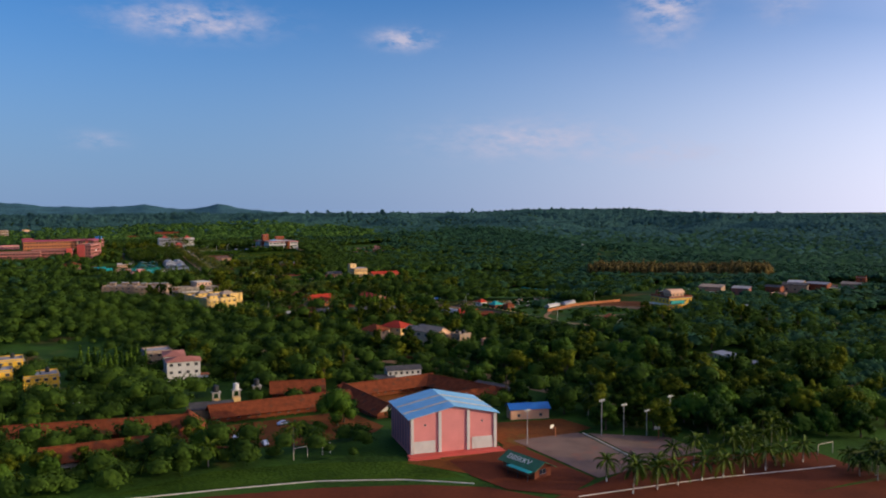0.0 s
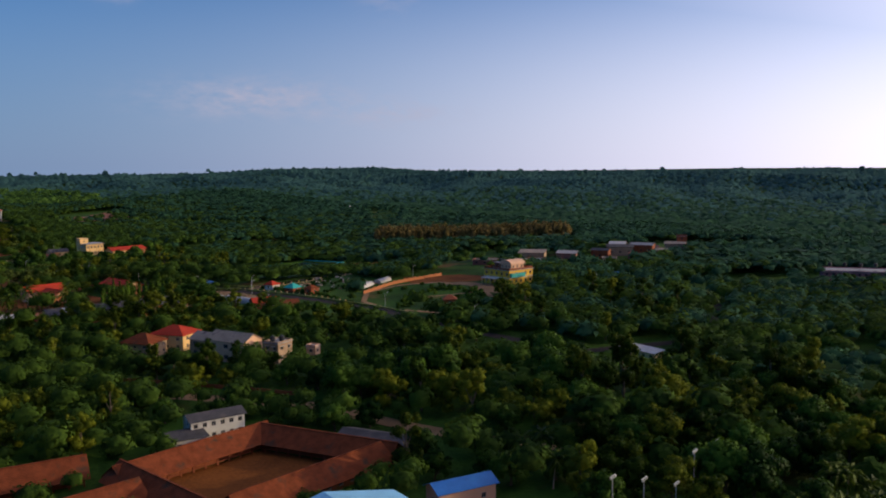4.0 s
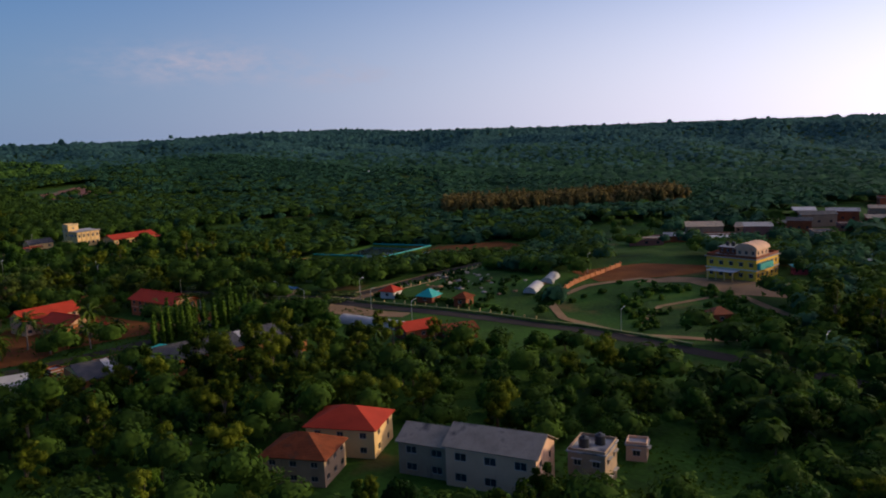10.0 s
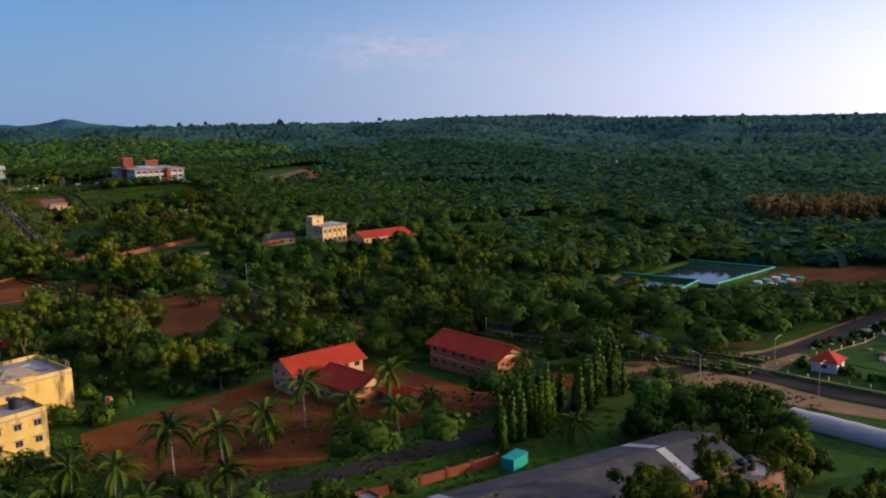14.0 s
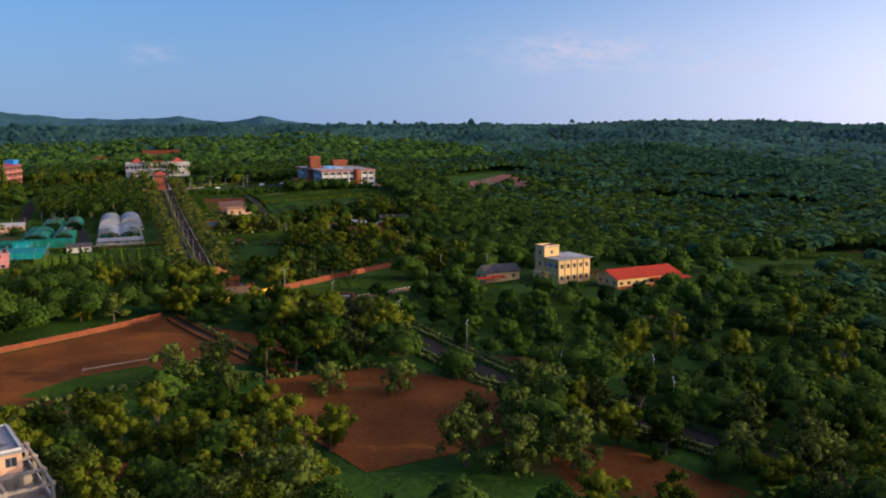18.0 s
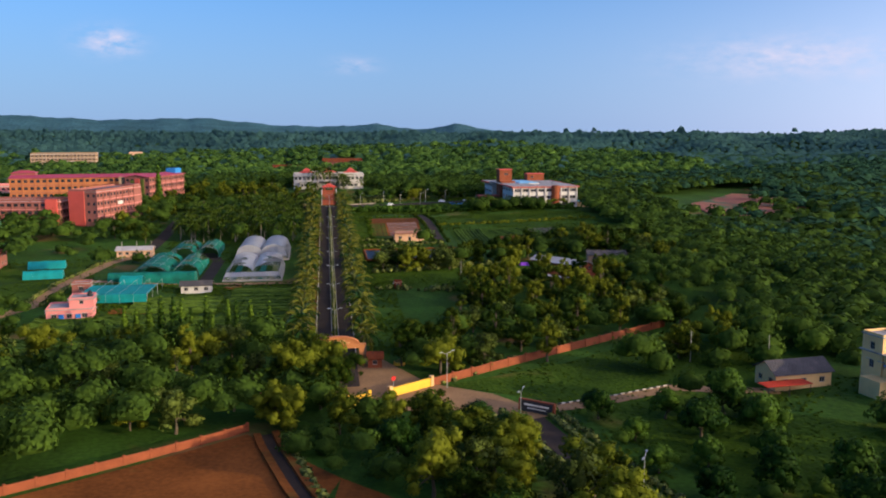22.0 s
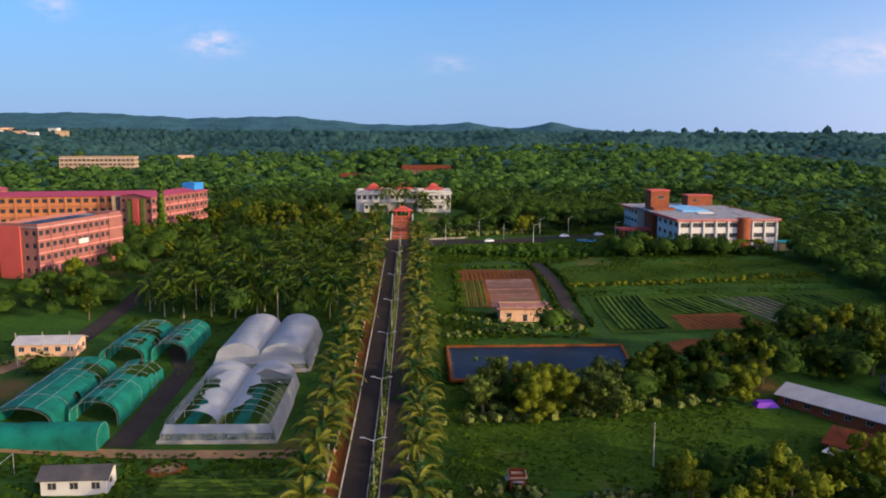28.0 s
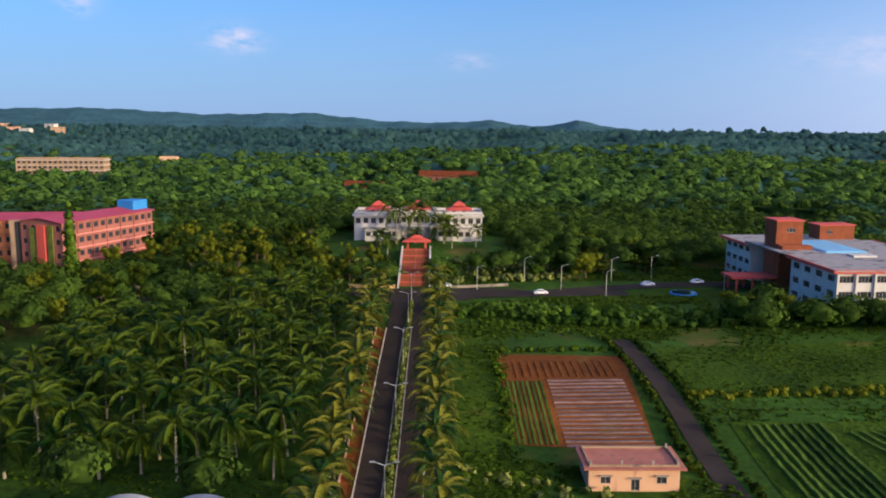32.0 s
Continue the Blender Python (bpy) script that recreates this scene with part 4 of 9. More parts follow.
tiled_range(120, 326.5, 7, 42, 8.5, "long school range with brown tiled roof and verandah")
tiled_range(148, 310, -67, 40, 8.5, "dark tiled school range closing the courtyard")
tiled_range(131, 291, 186, 42, 8.5, "low tiled school range beside the hall")
tiled_range(103, 305, 96, 40, 8.5, "tiled school range with white end wall")
tiled_range(85, 337, -12, 20, 8.5, "short tiled school range behind a tree", rise=3.2)
tiled_range(72, 310, 3, 52, 9.5, "long tiled range with open verandah and parked cars in front")
tiled_range(7, 302, -9, 58, 9.5, "long brown tiled range behind dark trees")
tiled_range(14, 272, 2, 44, 8.5, "low tiled range with white verandah walls", wall="white")
tiled_range(37, 296, 86, 14, 8.0, "tiled cross wing with a steep gable", posts=False)
sheet("school_courtyard", [(106, 322), (138, 325), (149, 297), (111, 294)], M["red_soil"], "swept red earth courtyard", "yard", lift=0.15)
sheet("school_yard", [(40, 300), (96, 302), (98, 270), (92, 262), (66, 258), (40, 270)], M["red_soil"], "red earth yard where cars are parked", "yard", lift=0.12)
small_house("back_house", 134, 344, -8, 15, 7, 6.2, "white", "grey_roof", "white two-storey house with a grey sheet roof behind the school", kind="gable", rise=1.2, nwin=6, storeys=2)
small_house("back_annex", 124, 340, -8, 9, 6, 3.4, "white", "grey_roof", "low white annex with a grey roof", kind="shed", rise=0.8, nwin=3)
small_house("grey_roof_store", 160, 302, -67, 22, 9, 3.5, "house_wall", "grey_roof", "low store with dark sheet roof", "shed", kind="gable", rise=1.4)
small_house("grey_roof_store", 47, 318, -5, 16, 9, 4, "house_wall", "grey_roof", "grey sheet-roofed kitchen block", "shed", kind="gable", rise=1.5)
for x, y, mt in ((52, 335, "tank"), (60, 336, "white"), (69, 340, "tank")):
    t = thing("tank_tower", x, y, 0, ("white" if mt == "white" else "black") + " water tanks on a concrete tower", "water tower", "tank towers")
    for s in ((-1.2, -1.2), (1.2, -1.2), (1.2, 1.2), (-1.2, 1.2)):
        part("column", Geo().box(*s, -0.5, 0.35, 0.35, 5.5), M["concrete"], t)
    part("deck", Geo().box(0, 0, 5.0, 3.6, 3.6, 0.3), M["concrete"], t)
    part("base_room", Geo().box(0, 0, -0.5, 3.0, 3.0, 2.9), M["cream"], t)
    water_tank(t, -0.1, 0, 5.3, 1.15, 2.4, mt)

# ---- houses west of the school ----
wh = small_house("white_house", 46, 386, -4, 14, 10, 9.8, "white", "worn_red", "white three-storey house with faded red hipped roofs", storeys=3, nwin=4, kind="hip", rise=1.5)
shell(wh, 9, 16, 10.6, M["white"], front=rows(9, 2, 3, 3.5, 1.3, 1.3, 1.1), right=rows(16, 4, 3, 3.5, 1.3, 1.3, 1.1), cx=-3.5, cy=13.0, name="rear_wing")
hip_roof(wh, 9, 16, 10.6, 1.3, M["worn_red"], 0.5, -3.5, 13.0)
shell(wh, 4, 4, 3.0, M["white"], front=[(0, 0.8, 1.2, 1.2)], cx=8.6, cy=-2, name="porch_room")
part("porch_roof", Geo().box(8.6, -2, 3.0, 4.6, 4.6, 0.3), M["orange"], wh)
small_house("grey_block", 38, 418, 5, 12, 12, 9, "house_wall", "slab", "grey flat-roofed block behind the white house", storeys=3, nwin=3)
for x, y, rz, w, d, h in ((-11, 382, 4, 13, 12, 8.5), (-30, 395, 4, 16, 12, 9), (-26, 420, 4, 14, 12, 9), (-8, 352, 2, 12, 9, 3.4), (-34, 372, 0, 12, 10, 7)):
    b = small_house("apartment_house", x, y, rz, w, d, h, "yellow", "slab", "ochre apartment house with a flat stained roof", storeys=max(1, round(h / 3)), nwin=4, group="ochre apartments")
    water_tank(b, w * 0.2, d * 0.2, h + 0.25)
small_house("white_outhouse", 5, 352, 5, 10, 6, 3.2, "white", "slab", "small white outhouse among trees", nwin=3)

# ---- grey house with tanks ----
gh = thing("grey_house", 178, 421, -72, "two-storey grey house with patched sheet roof", "house", clear=17)
shell(gh, 18, 10, 8.0, M["peach"], front=rows(18, 3, 2, 4, 2.4, 1.6, 1.1), right=rows(10, 2, 2, 4, 1.2, 1.3, 1.2), cx=5.5)
gable_roof(gh, 18, 10, 8.0, 2.6, M["old_sheet"], M["peach"], 0.6, cx=5.5)
shell(gh, 11, 9, 6.8, M["house_wall"], front=rows(11, 2, 2, 3.4, 2.3, 1.5, 1.0), cx=-9.0, cy=1.0)
gable_roof(gh, 11, 9, 6.8, 2.2, M["old_sheet"], M["house_wall"], 0.5, cx=-9.0, cy=1.0)
an = small_house("tank_annex", 190, 402, -72, 7, 8, 7.4, "house_wall", "slab", "grey flat-roofed annex carrying black water tanks", storeys=2, nwin=2)
water_tank(an, -1.2, -1.5, 7.7, 1.0, 1.7)
water_tank(an, 1.2, 0.8, 7.7, 1.0, 1.7)
small_house("pump_hut", 205.5, 402, -65, 4, 3.6, 3.2, "peach", "slab", "small peach hut with overhanging slab roof", "hut", nwin=1)
small_house("red_roof_house", 173, 452, -60, 15, 12, 6.2, "cream", "red_roof", "cream house under a red hipped sheet roof", kind="hip", rise=3.0, storeys=2, nwin=3)
small_house("tiled_house", 158, 448, -60, 13, 11, 5.6, "house_wall", "tile", "dark house with brown hipped tile roof", kind="hip", rise=3.2, storeys=2, nwin=3)

# ---- garden house, park and its walls ----
yh = thing("garden_house", 377, 460, -91, "yellow two-storey garden house with curved roof rooms", "house", clear=17)
shell(yh, 20, 19, 8.2, M["yellow"], front=rows(20, 5, 2, 4.1, 1.7, 1.6, 1.2), right=rows(19, 5, 2, 4.1, 1.7, 1.6, 1.2), left=rows(19, 4, 2, 4.1, 1.6, 1.5, 1.2), sunshade=True)
flat_roof(yh, 20, 19, 8.2, M["slab"], M["brick"], 1.0, 0.7)
part("floor_band", Geo().box(0, -9.7, 3.95, 20.6, 0.5, 0.35).box(10.2, 0, 3.95, 0.5, 19, 0.35), M["white"], yh)
shell(yh, 8, 10, 3.0, M["peach"], front=rows(8, 3, 1, 3.0, 1.2, 1.4, 1.0), right=rows(10, 3, 1, 3.0, 1.2, 1.4, 1.0), z0=8.45, cx=4.6, cy=-1.5, name="roof_room")
arc = [(4.6 + 4.6 * math.cos(a), 11.4 + 2.4 * math.sin(a)) for a in np.linspace(0, math.pi, 11)]
part("barrel_roof", Geo().prism(arc, -7.2, 4.2), M["peach"], yh)
shell(yh, 7, 7, 2.6, M["brick"], front=rows(7, 3, 1, 2.6, 1.1, 1.2, 0.8), z0=8.45, cx=-4.6, cy=0.5, name="roof_room")
part("roof_slab", Geo().box(-4.6, 0.5, 11.05, 8, 8, 0.25), M["slab"], yh)
water_tank(yh, -4.0, 0.5, 11.3, 0.8, 1.3)
water_tank(yh, -6.4, 0.5, 11.3, 0.8, 1.3)
part("porch_roof", Geo().box(-2, -12, 3.5, 11, 5.5, 0.3), M["white"], yh)
for x in (-7, -3.7, -0.3, 3):
    part("porch_column", Geo().cyl(x, -14.2, -0.5, x, -14.2, 3.5, 0.25), M["cream"], yh)
part("balcony_net", Geo().box(10.8, -3.5, 4.5, 1.4, 11, 2.2), M["teal_roof"], yh)
small_house("side_kiosk", 392, 443, -50, 7, 4, 3, "crimson", "teal_roof", "red kiosk with teal roof beside the garden house", "kiosk", kind="shed", rise=0.5)
park_poly = [(290, 482), (306, 500), (330, 500), (352, 490), (356, 470), (345, 446), (326, 418), (305, 412), (290, 425), (282, 450)]
sheet("park_lawn", park_poly, M["grass"], "green park lawn ringed by a path", "lawn", lift=0.12)
ribbon("park_path", [*park_poly, park_poly[0]], 3.0, M["dirt"], "earth path round the park lawn", "path", lift=0.2)
ribbon("park_path", [(296, 455), (318, 462), (340, 452)], 2.2, M["dirt"], "earth path across the park lawn", "path", lift=0.22, keep=False)
small_house("brick_gazebo", 309, 436, -40, 6, 5, 3.2, "brick", "brick", "brick gazebo with a pitched brick roof", "gazebo", kind="hip", rise=2.0, nwin=1)
sheet("garden_yard", [(338, 500), (350, 522), (384, 508), (392, 482), (384, 474), (366, 480), (352, 490)], M["red_soil"], "bare brown yard behind the park", "yard", lift=0.13)
sheet("forecourt", [(345, 488), (362, 482), (372, 440), (352, 420), (346, 446), (356, 470)], M["dirt"], "dusty forecourt of the garden house", "yard", lift=0.14)


def wall_line(name, pts, height, step, wall_m, post_m, label, post=(0.45, 0.3), cap=None, thick=0.28, panel="panel"):
    """A boundary wall: posts with a panel between each two."""
    P = resample(pts, step)
    t = thing(name, P[0][0], P[0][1], 0, label, "wall", z=0.0)
    t.matrix_world = Matrix.Identity(4)
    tagged(t, kind="structure")
    for i, (x, y) in enumerate(P):
        z = ground(x, y)
        part("post", Geo().box(x, y, z - 0.6, post[0], post[0], height + 0.6 + post[1], math.degrees(math.atan2(pts[1][1] - pts[0][1], pts[1][0] - pts[0][0]))), M[post_m], t)
        if i:
            xa, ya = P[i - 1]
            L, a = math.hypot(x - xa, y - ya), math.degrees(math.atan2(y - ya, x - xa))
            za = ground(xa, ya)
            c, s = math.cos(radians(a)), math.sin(radians(a))
            vs = []
            for zz in (-0.6, height):
                for u, v in ((0, -1), (L, -1), (L, 1), (0, 1)):
                    vs.append((xa + u * c - v * s * thick / 2, ya + u * s + v * c * thick / 2, (za if u == 0 else z) + zz))
            part(panel, Geo().add(vs, [(3, 2, 1, 0), (4, 5, 6, 7), (0, 1, 5, 4), (1, 2, 6, 5), (2, 3, 7, 6), (3, 0, 4, 7)]), M[wall_m], t)
    KEEP_ROAD.append((np.array(pts, float), 1.5))
    return t


wall_line("park_wall", [(303, 499), (330, 506), (356, 509), (372, 512)], 1.7, 4.2, "orange", "orange", "orange boundary wall with pale posts", (0.6, 0.5))
wall_line("garden_fence", [(283, 488), (279, 520), (272, 552), (266.5, 570)], 0.35, 4.5, "house_wall", "cream", "low garden fence with pale posts", (0.26, 1.1), thick=0.16)
wall_line("road_fence", [(268, 567), (309, 565), (333, 569), (372, 578)], 0.35, 5.0, "house_wall", "cream", "pale roadside fence with square posts", (0.28, 1.1), thick=0.16)
small_house("red_pavilion", 281, 558, 15, 6, 6, 2.8, "white", "red_roof", "white pavilion with red pyramid roof", "pavilion", kind="hip", rise=2.2, nwin=1)
small_house("teal_pavilion", 283, 539, 15, 6.5, 6.5, 2.4, "brick", "teal_roof", "open pavilion with teal pyramid roof", "pavilion", kind="hip", rise=2.6, nwin=1)
small_house("brick_hut", 285, 523, 15, 6, 5, 3.2, "brick", "tile", "square brick hut with a tile roof", "hut", kind="hip", rise=1.8, nwin=1)
small_house("blue_hut", 262, 600, 20, 7, 4, 2.6, "house_wall", "deep_blue", "small hut with blue sheet roof beside the road", "hut", kind="shed", rise=0.6, nwin=1)
sheet("sculpture_garden", [(288, 575), (340, 582), (332, 530), (310, 512), (290, 508)], M["grass"], "rock garden with scattered pale stones", "garden", lift=0.1)
rng = random.Random(5)
for i in range(46):
    x, y = rng.uniform(292, 332), rng.uniform(515, 576)
    s = rng.uniform(0.7, 2.0)
    g = Geo()
    bm = bmesh.new()
    bmesh.ops.create_icosphere(bm, subdivisions=1, radius=s)
    g.add([(v.co.x * rng.uniform(0.8, 1.3), v.co.y * rng.uniform(0.7, 1.2), v.co.z * 0.45) for v in bm.verts], [tuple(v.index for v in f.verts) for f in bm.faces])
    bm.free()
    ob = tagged(new("garden_stone", g.mesh("garden_stone", M["ruin" if i % 3 else "dirt"])), "pale stone set in the rock garden", "stone", "garden stones")
    ob.location = (x, y, ground(x, y) + 0.2)


def tube(pts, r, n=5):
    """A bent pipe along a line of points, as one connected shell."""
    g = Geo()
    V = [Vector(p) for p in pts]
    for i, p in enumerate(V):
        d = (V[min(i + 1, len(V) - 1)] - V[max(i - 1, 0)]).normalized()
        u = d.cross(Vector((0.31, 0.95, 0.1)) if abs(d.y) < 0.8 else Vector((1, 0, 0))).normalized()
        v = d.cross(u)
        g.v += [tuple(p + u * (r * math.cos(2 * math.pi * k / n)) + v * (r * math.sin(2 * math.pi * k / n))) for k in range(n)]
    g.f += [(i * n + k, i * n + (k + 1) % n, (i + 1) * n + (k + 1) % n, (i + 1) * n + k) for i in range(len(V) - 1) for k in range(n)]
    return g


def tunnel(name, x, y, rz, w, L, h, material, label, z_wall=0.0, hoops=8, ends=True, n=12, film="film", open_end=False, material2="steel", group="", holes=0):
    """A hooped greenhouse along local y."""
    t = thing(name, x, y, rz, label, "greenhouse", group, clear=0)
    for k in range(-2, 3):
        FOOT.append((x - math.sin(radians(rz)) * L * k / 5, y + math.cos(radians(rz)) * L * k / 5, w * 0.7))
    A = np.linspace(0, math.pi, n + 1)
    ring = [(w / 2 * math.cos(a), z_wall + (h - z_wall) * math.sin(a)) for a in A]
    if z_wall:
        ring = [(w / 2, -0.3)] + ring + [(-w / 2, -0.3)]
    g = Geo()
    m = len(ring)
    segs = max(2, int(L / 3))
    rr = random.Random(int(x * 7 + y))
    for j in range(segs + 1):
        yy = -L / 2 + L * j / segs
        sag = 1.0 - (rr.uniform(0.03, 0.12 if holes else 0.05) if j % 2 else 0.0)
        g.v += [(a * sag, yy, b * (sag + rr.uniform(-0.012, 0.012))) for a, b in ring]
    hole = {(j, i) for q in range(holes) for j0, i0 in [(rr.randrange(segs), rr.randrange(1, m - 3))] for j in range(j0, j0 + rr.choice((1, 2))) for i in range(i0, i0 + rr.choice((2, 3, 5)))}
    g.f += [(j * m + i, j * m + i + 1, (j + 1) * m + i + 1, (j + 1) * m + i) for j in range(segs) for i in range(m - 1) if (j, i) not in hole]
    part(film, g, M[material], t, smooth=True)
    for s in ((-1, 0, 1) if holes else ()):
        zz = z_wall + (h - z_wall) * (1.0 if s == 0 else 0.86)
        part("purlin", tube([(s * w * 0.26, -L / 2, zz), (s * w * 0.26, L / 2, zz)], 0.035), M[material2], t)
    if ends:
        for yy in ((-L / 2, L / 2) if not open_end else (L / 2,)):
            part("end_sheet", Geo().add([(a, yy, b) for a, b in ring], [tuple(range(m))]), M[material], t)
    for j in range(hoops + 1):
        yy = -L / 2 + L * j / hoops
        part("hoop", tube([(a * 0.94, yy, b * (0.94 if b > 0 else 1.0)) for a, b in ring], 0.035), M[material2], t)
    return t


tunnel("poly_tunnel", 241, 555, 8, 6.5, 18, 2.9, "poly_film", "weathered white poly tunnel beside the road", hoops=5, group="road tunnels")
tunnel("poly_tunnel", 247, 530, 10, 6.5, 26, 2.6, "light_roof", "long pale covered tunnel with open end", hoops=6, group="road tunnels")
tunnel("poly_tunnel", 316, 515, -65, 5, 14, 2.3, "light_roof", "white poly tunnel behind the park", hoops=4, group="park tunnels")
tunnel("poly_tunnel", 332, 519, -65, 5, 14, 2.3, "light_roof", "grey poly tunnel behind the park", hoops=4, group="park tunnels")
small_house("nursery_shed", 287.5, 309, -97, 17, 5, 2.8, "cream", "light_roof", "long low cream nursery shed beside the earth road", "shed", kind="shed", rise=0.7, nwin=5)
tunnel("poly_tunnel", 281, 291, 75, 6, 12, 4.0, "poly_film", "white tent roof among dark trees", hoops=4)
small_house("red_hut", 245, 506, -15, 12, 8, 3.4, "brick", "red_roof", "brick hut with a red sheet roof", "hut", kind="gable", rise=1.8)
small_house("brick_ruin", 252, 495, -25, 10, 9, 3.0, "brick", "tile", "half-built brick house beside the red hut", kind="gable", rise=1.4)
small_house("white_shed", 414, 428, -60, 10, 6, 3.2, "white", "light_roof", "white shed with an arched pale roof", "shed", kind="gable", rise=1.2)
small_house("blue_shed", 436, 424, -60, 13, 6, 3.0, "house_wall", "deep_blue", "shed with a blue sheet roof among trees", "shed", kind="gable", rise=1.0)
big = small_house("long_flat_block", 520, 322, -60, 40, 18, 6.0, "pink_dark", "slab", "long mauve flat-roofed block behind woods", storeys=2, nwin=12)
for k in range(5):
    water_tank(big, -16 + 8 * k, 2 * (k % 2), 8.3, 1.0, 1.6)
rng = random.Random(11)
walls = ["house_wall", "brick", "campus", "house_wall", "peach", "campus", "brick"]
for i, (x, y) in enumerate(((446, 505), (462, 510), (476, 498), (470, 524), (492, 512), (508, 500), (498, 486), (520, 486), (536, 478), (552, 482), (534, 498), (486, 470), (512, 466), (536, 458), (556, 464), (455, 530), (440, 540), (580, 470))):
    w, d = rng.uniform(9, 18), rng.uniform(7, 12)
    small_house("village_house", x, y, rng.uniform(-70, -50), w, d, rng.choice((3.2, 3.4, 6.4)), walls[i % 7], rng.choice(("slab", "old_sheet", "grey_roof", "light_roof")), "village house with a pale weathered roof", kind=rng.choice(("flat", "gable", "shed")), rise=1.2, group="village houses")
small_house("brick_tower", 569, 467, -55, 7, 6, 10.5, "brick", "slab", "red brick stair tower over the village", "tower", storeys=3, nwin=1)

# ---- long shed and its neighbours ----
ls = thing("long_shed", 180.5, 538.2, -4, "long shed with a dark corrugated roof and pale skylights", "shed")
for k in range(-3, 4):
    FOOT.append((180.5 + 9 * k, 538.2 - 0.6 * k, 10))
shell(ls, 60, 16.5, 5.0, M["orange"], front=rows(60, 14, 1, 5, 2, 1.8, 1.6), left=[(0, 0, 3, 3)], right=[(-3.5, 1.2, 1.6, 1.8), (3.5, 1.2, 1.6, 1.8)])
gable_roof(ls, 60, 16.5, 5.0, 2.3, M["grey_roof"], M["cream"], 0.8, ridge_cap=M["grey_roof"], strip=(M["light_roof"], -22, 18))
oa = small_house("shed_annex", 210.5, 526.5, -4, 8, 6.5, 3.2, "orange", "slab", "low orange annex carrying black water tanks", "annex", nwin=2)
water_tank(oa, -1.6, 1.2, 3.45, 0.9, 2.0)
water_tank(oa, 0.5, 1.2, 3.45, 0.9, 2.0)
small_house("gable_hut", 138, 553, -15, 9, 7, 4.0, "white", "light_roof", "white hut with a pale sheet roof", "hut", kind="gable", rise=1.6, nwin=2)
small_house("brick_gatehouse", 152, 558, 10, 4, 4, 3, "brick", "slab", "small flat-roofed brick gatehouse", "hut", nwin=1)
wall_line("yard_wall", [(108, 577), (140, 567), (160, 563), (182, 562)], 1.8, 5, "brick", "brick", "red brick yard wall with piers", (0.6, 0.3))
t = thing("teal_bin", 184, 559, 20, "teal open container beside the brick wall", "container")
part("body", Geo().box(0, 0, 0, 5, 2.6, 2.2), M["teal_roof"], t)
part("rim", Geo().box(0, 0, 2.2, 5.2, 2.8, 0.12), M["teal_roof"], t)

# ---- red-roofed hostel pair ----
for x, y, rz, w, d, h, lab in ((177, 631, 7, 20, 10.5, 6.2, "orange two-storey hostel with red sheet roof"), (178.6, 615, -77, 15, 10.5, 5.0, "lower hostel wing under a red sheet roof"), (215.5, 615.5, -80, 25, 11, 6.2, "long hostel with red gable roof and covered stair")):
    b = thing("hostel", x, y, rz, lab, "hostel", "red-roofed hostels", clear=15)
    n = round(w / 3.4)
    shell(b, w, d, h, M["peach" if rz == 7 else "orange"], front=rows(w, n, 2, h / 2, 1.6, 1.3, 1.0), back=rows(w, n, 2, h / 2, 1.6, 1.3, 1.0), left=rows(d, 3, 2, h / 2, 1.4, 1.3, 1.0), right=rows(d, 3, 2, h / 2, 1.4, 1.3, 1.0))
    gable_roof(b, w, d, h, 2.4, M["red_roof"], M["peach"], 1.0, ridge_cap=M["red_roof"])
    part("plinth_band", Geo().box(0, -d / 2 - 0.06, h / 2 - 0.15, w + 0.1, 0.14, 0.3), M["peach"], b)
small_house("hostel_porch", 186, 604, -77, 8, 6, 3.2, "campus", "red_roof", "low red-roofed porch of the hostel", "porch", kind="gable", rise=1.4)
t = thing("tarpaulin_stack", 184, 609, 22, "blue tarpaulin over stacked goods", "tarpaulin")
part("cover", Geo().box(0, 0, 0, 5, 3, 1.8, taper=0.8), M["blue_paint"], t)
sheet("hostel_yard", [(117, 607), (131, 590), (155, 584), (168, 592), (196, 586), (232, 586), (228, 600), (204, 604), (200, 636), (190, 640), (168, 642), (145, 637), (120, 630)], M["red_soil"], "red earth hostel yard", "yard", lift=0.12)

# ---- old yellow block and the unfinished block ----
yb = thing("yellow_block", 121.4, 643.3, 16, "mould-stained yellow L-shaped block with cluttered flat roof", "building")
for k in range(4):
    FOOT.append((115 - 8 * k, 651 - 2.5 * k, 10))
    FOOT.append((103 - 6 * k, 633 - 2 * k, 11))
shell(yb, 38, 18.4, 10.4, M["old_yellow"], front=[(14, 0.2, 1.0, 2.1), (-6, 4.5, 1.2, 1.2)], right=rows(18.4, 4, 3, 3.4, 1.5, 1.5, 1.0), cx=-19, cy=9.2)
flat_roof(yb, 38, 18.4, 10.4, M["slab"], M["old_yellow"], 0.9, 0.1, -19, 9.2)
shell(yb, 23, 20.7, 10.2, M["old_yellow"], front=rows(23, 6, 3, 3.4, 1.5, 1.5, 1.0), right=rows(20, 4, 3, 3.4, 1.6, 1.6, 1.0), cx=-26.6, cy=-10.5, name="front_wing", sunshade=True)
flat_roof(yb, 23, 20.5, 10.2, M["slab"], M["old_yellow"], 0.9, 0.1, -26.6, -10.4)
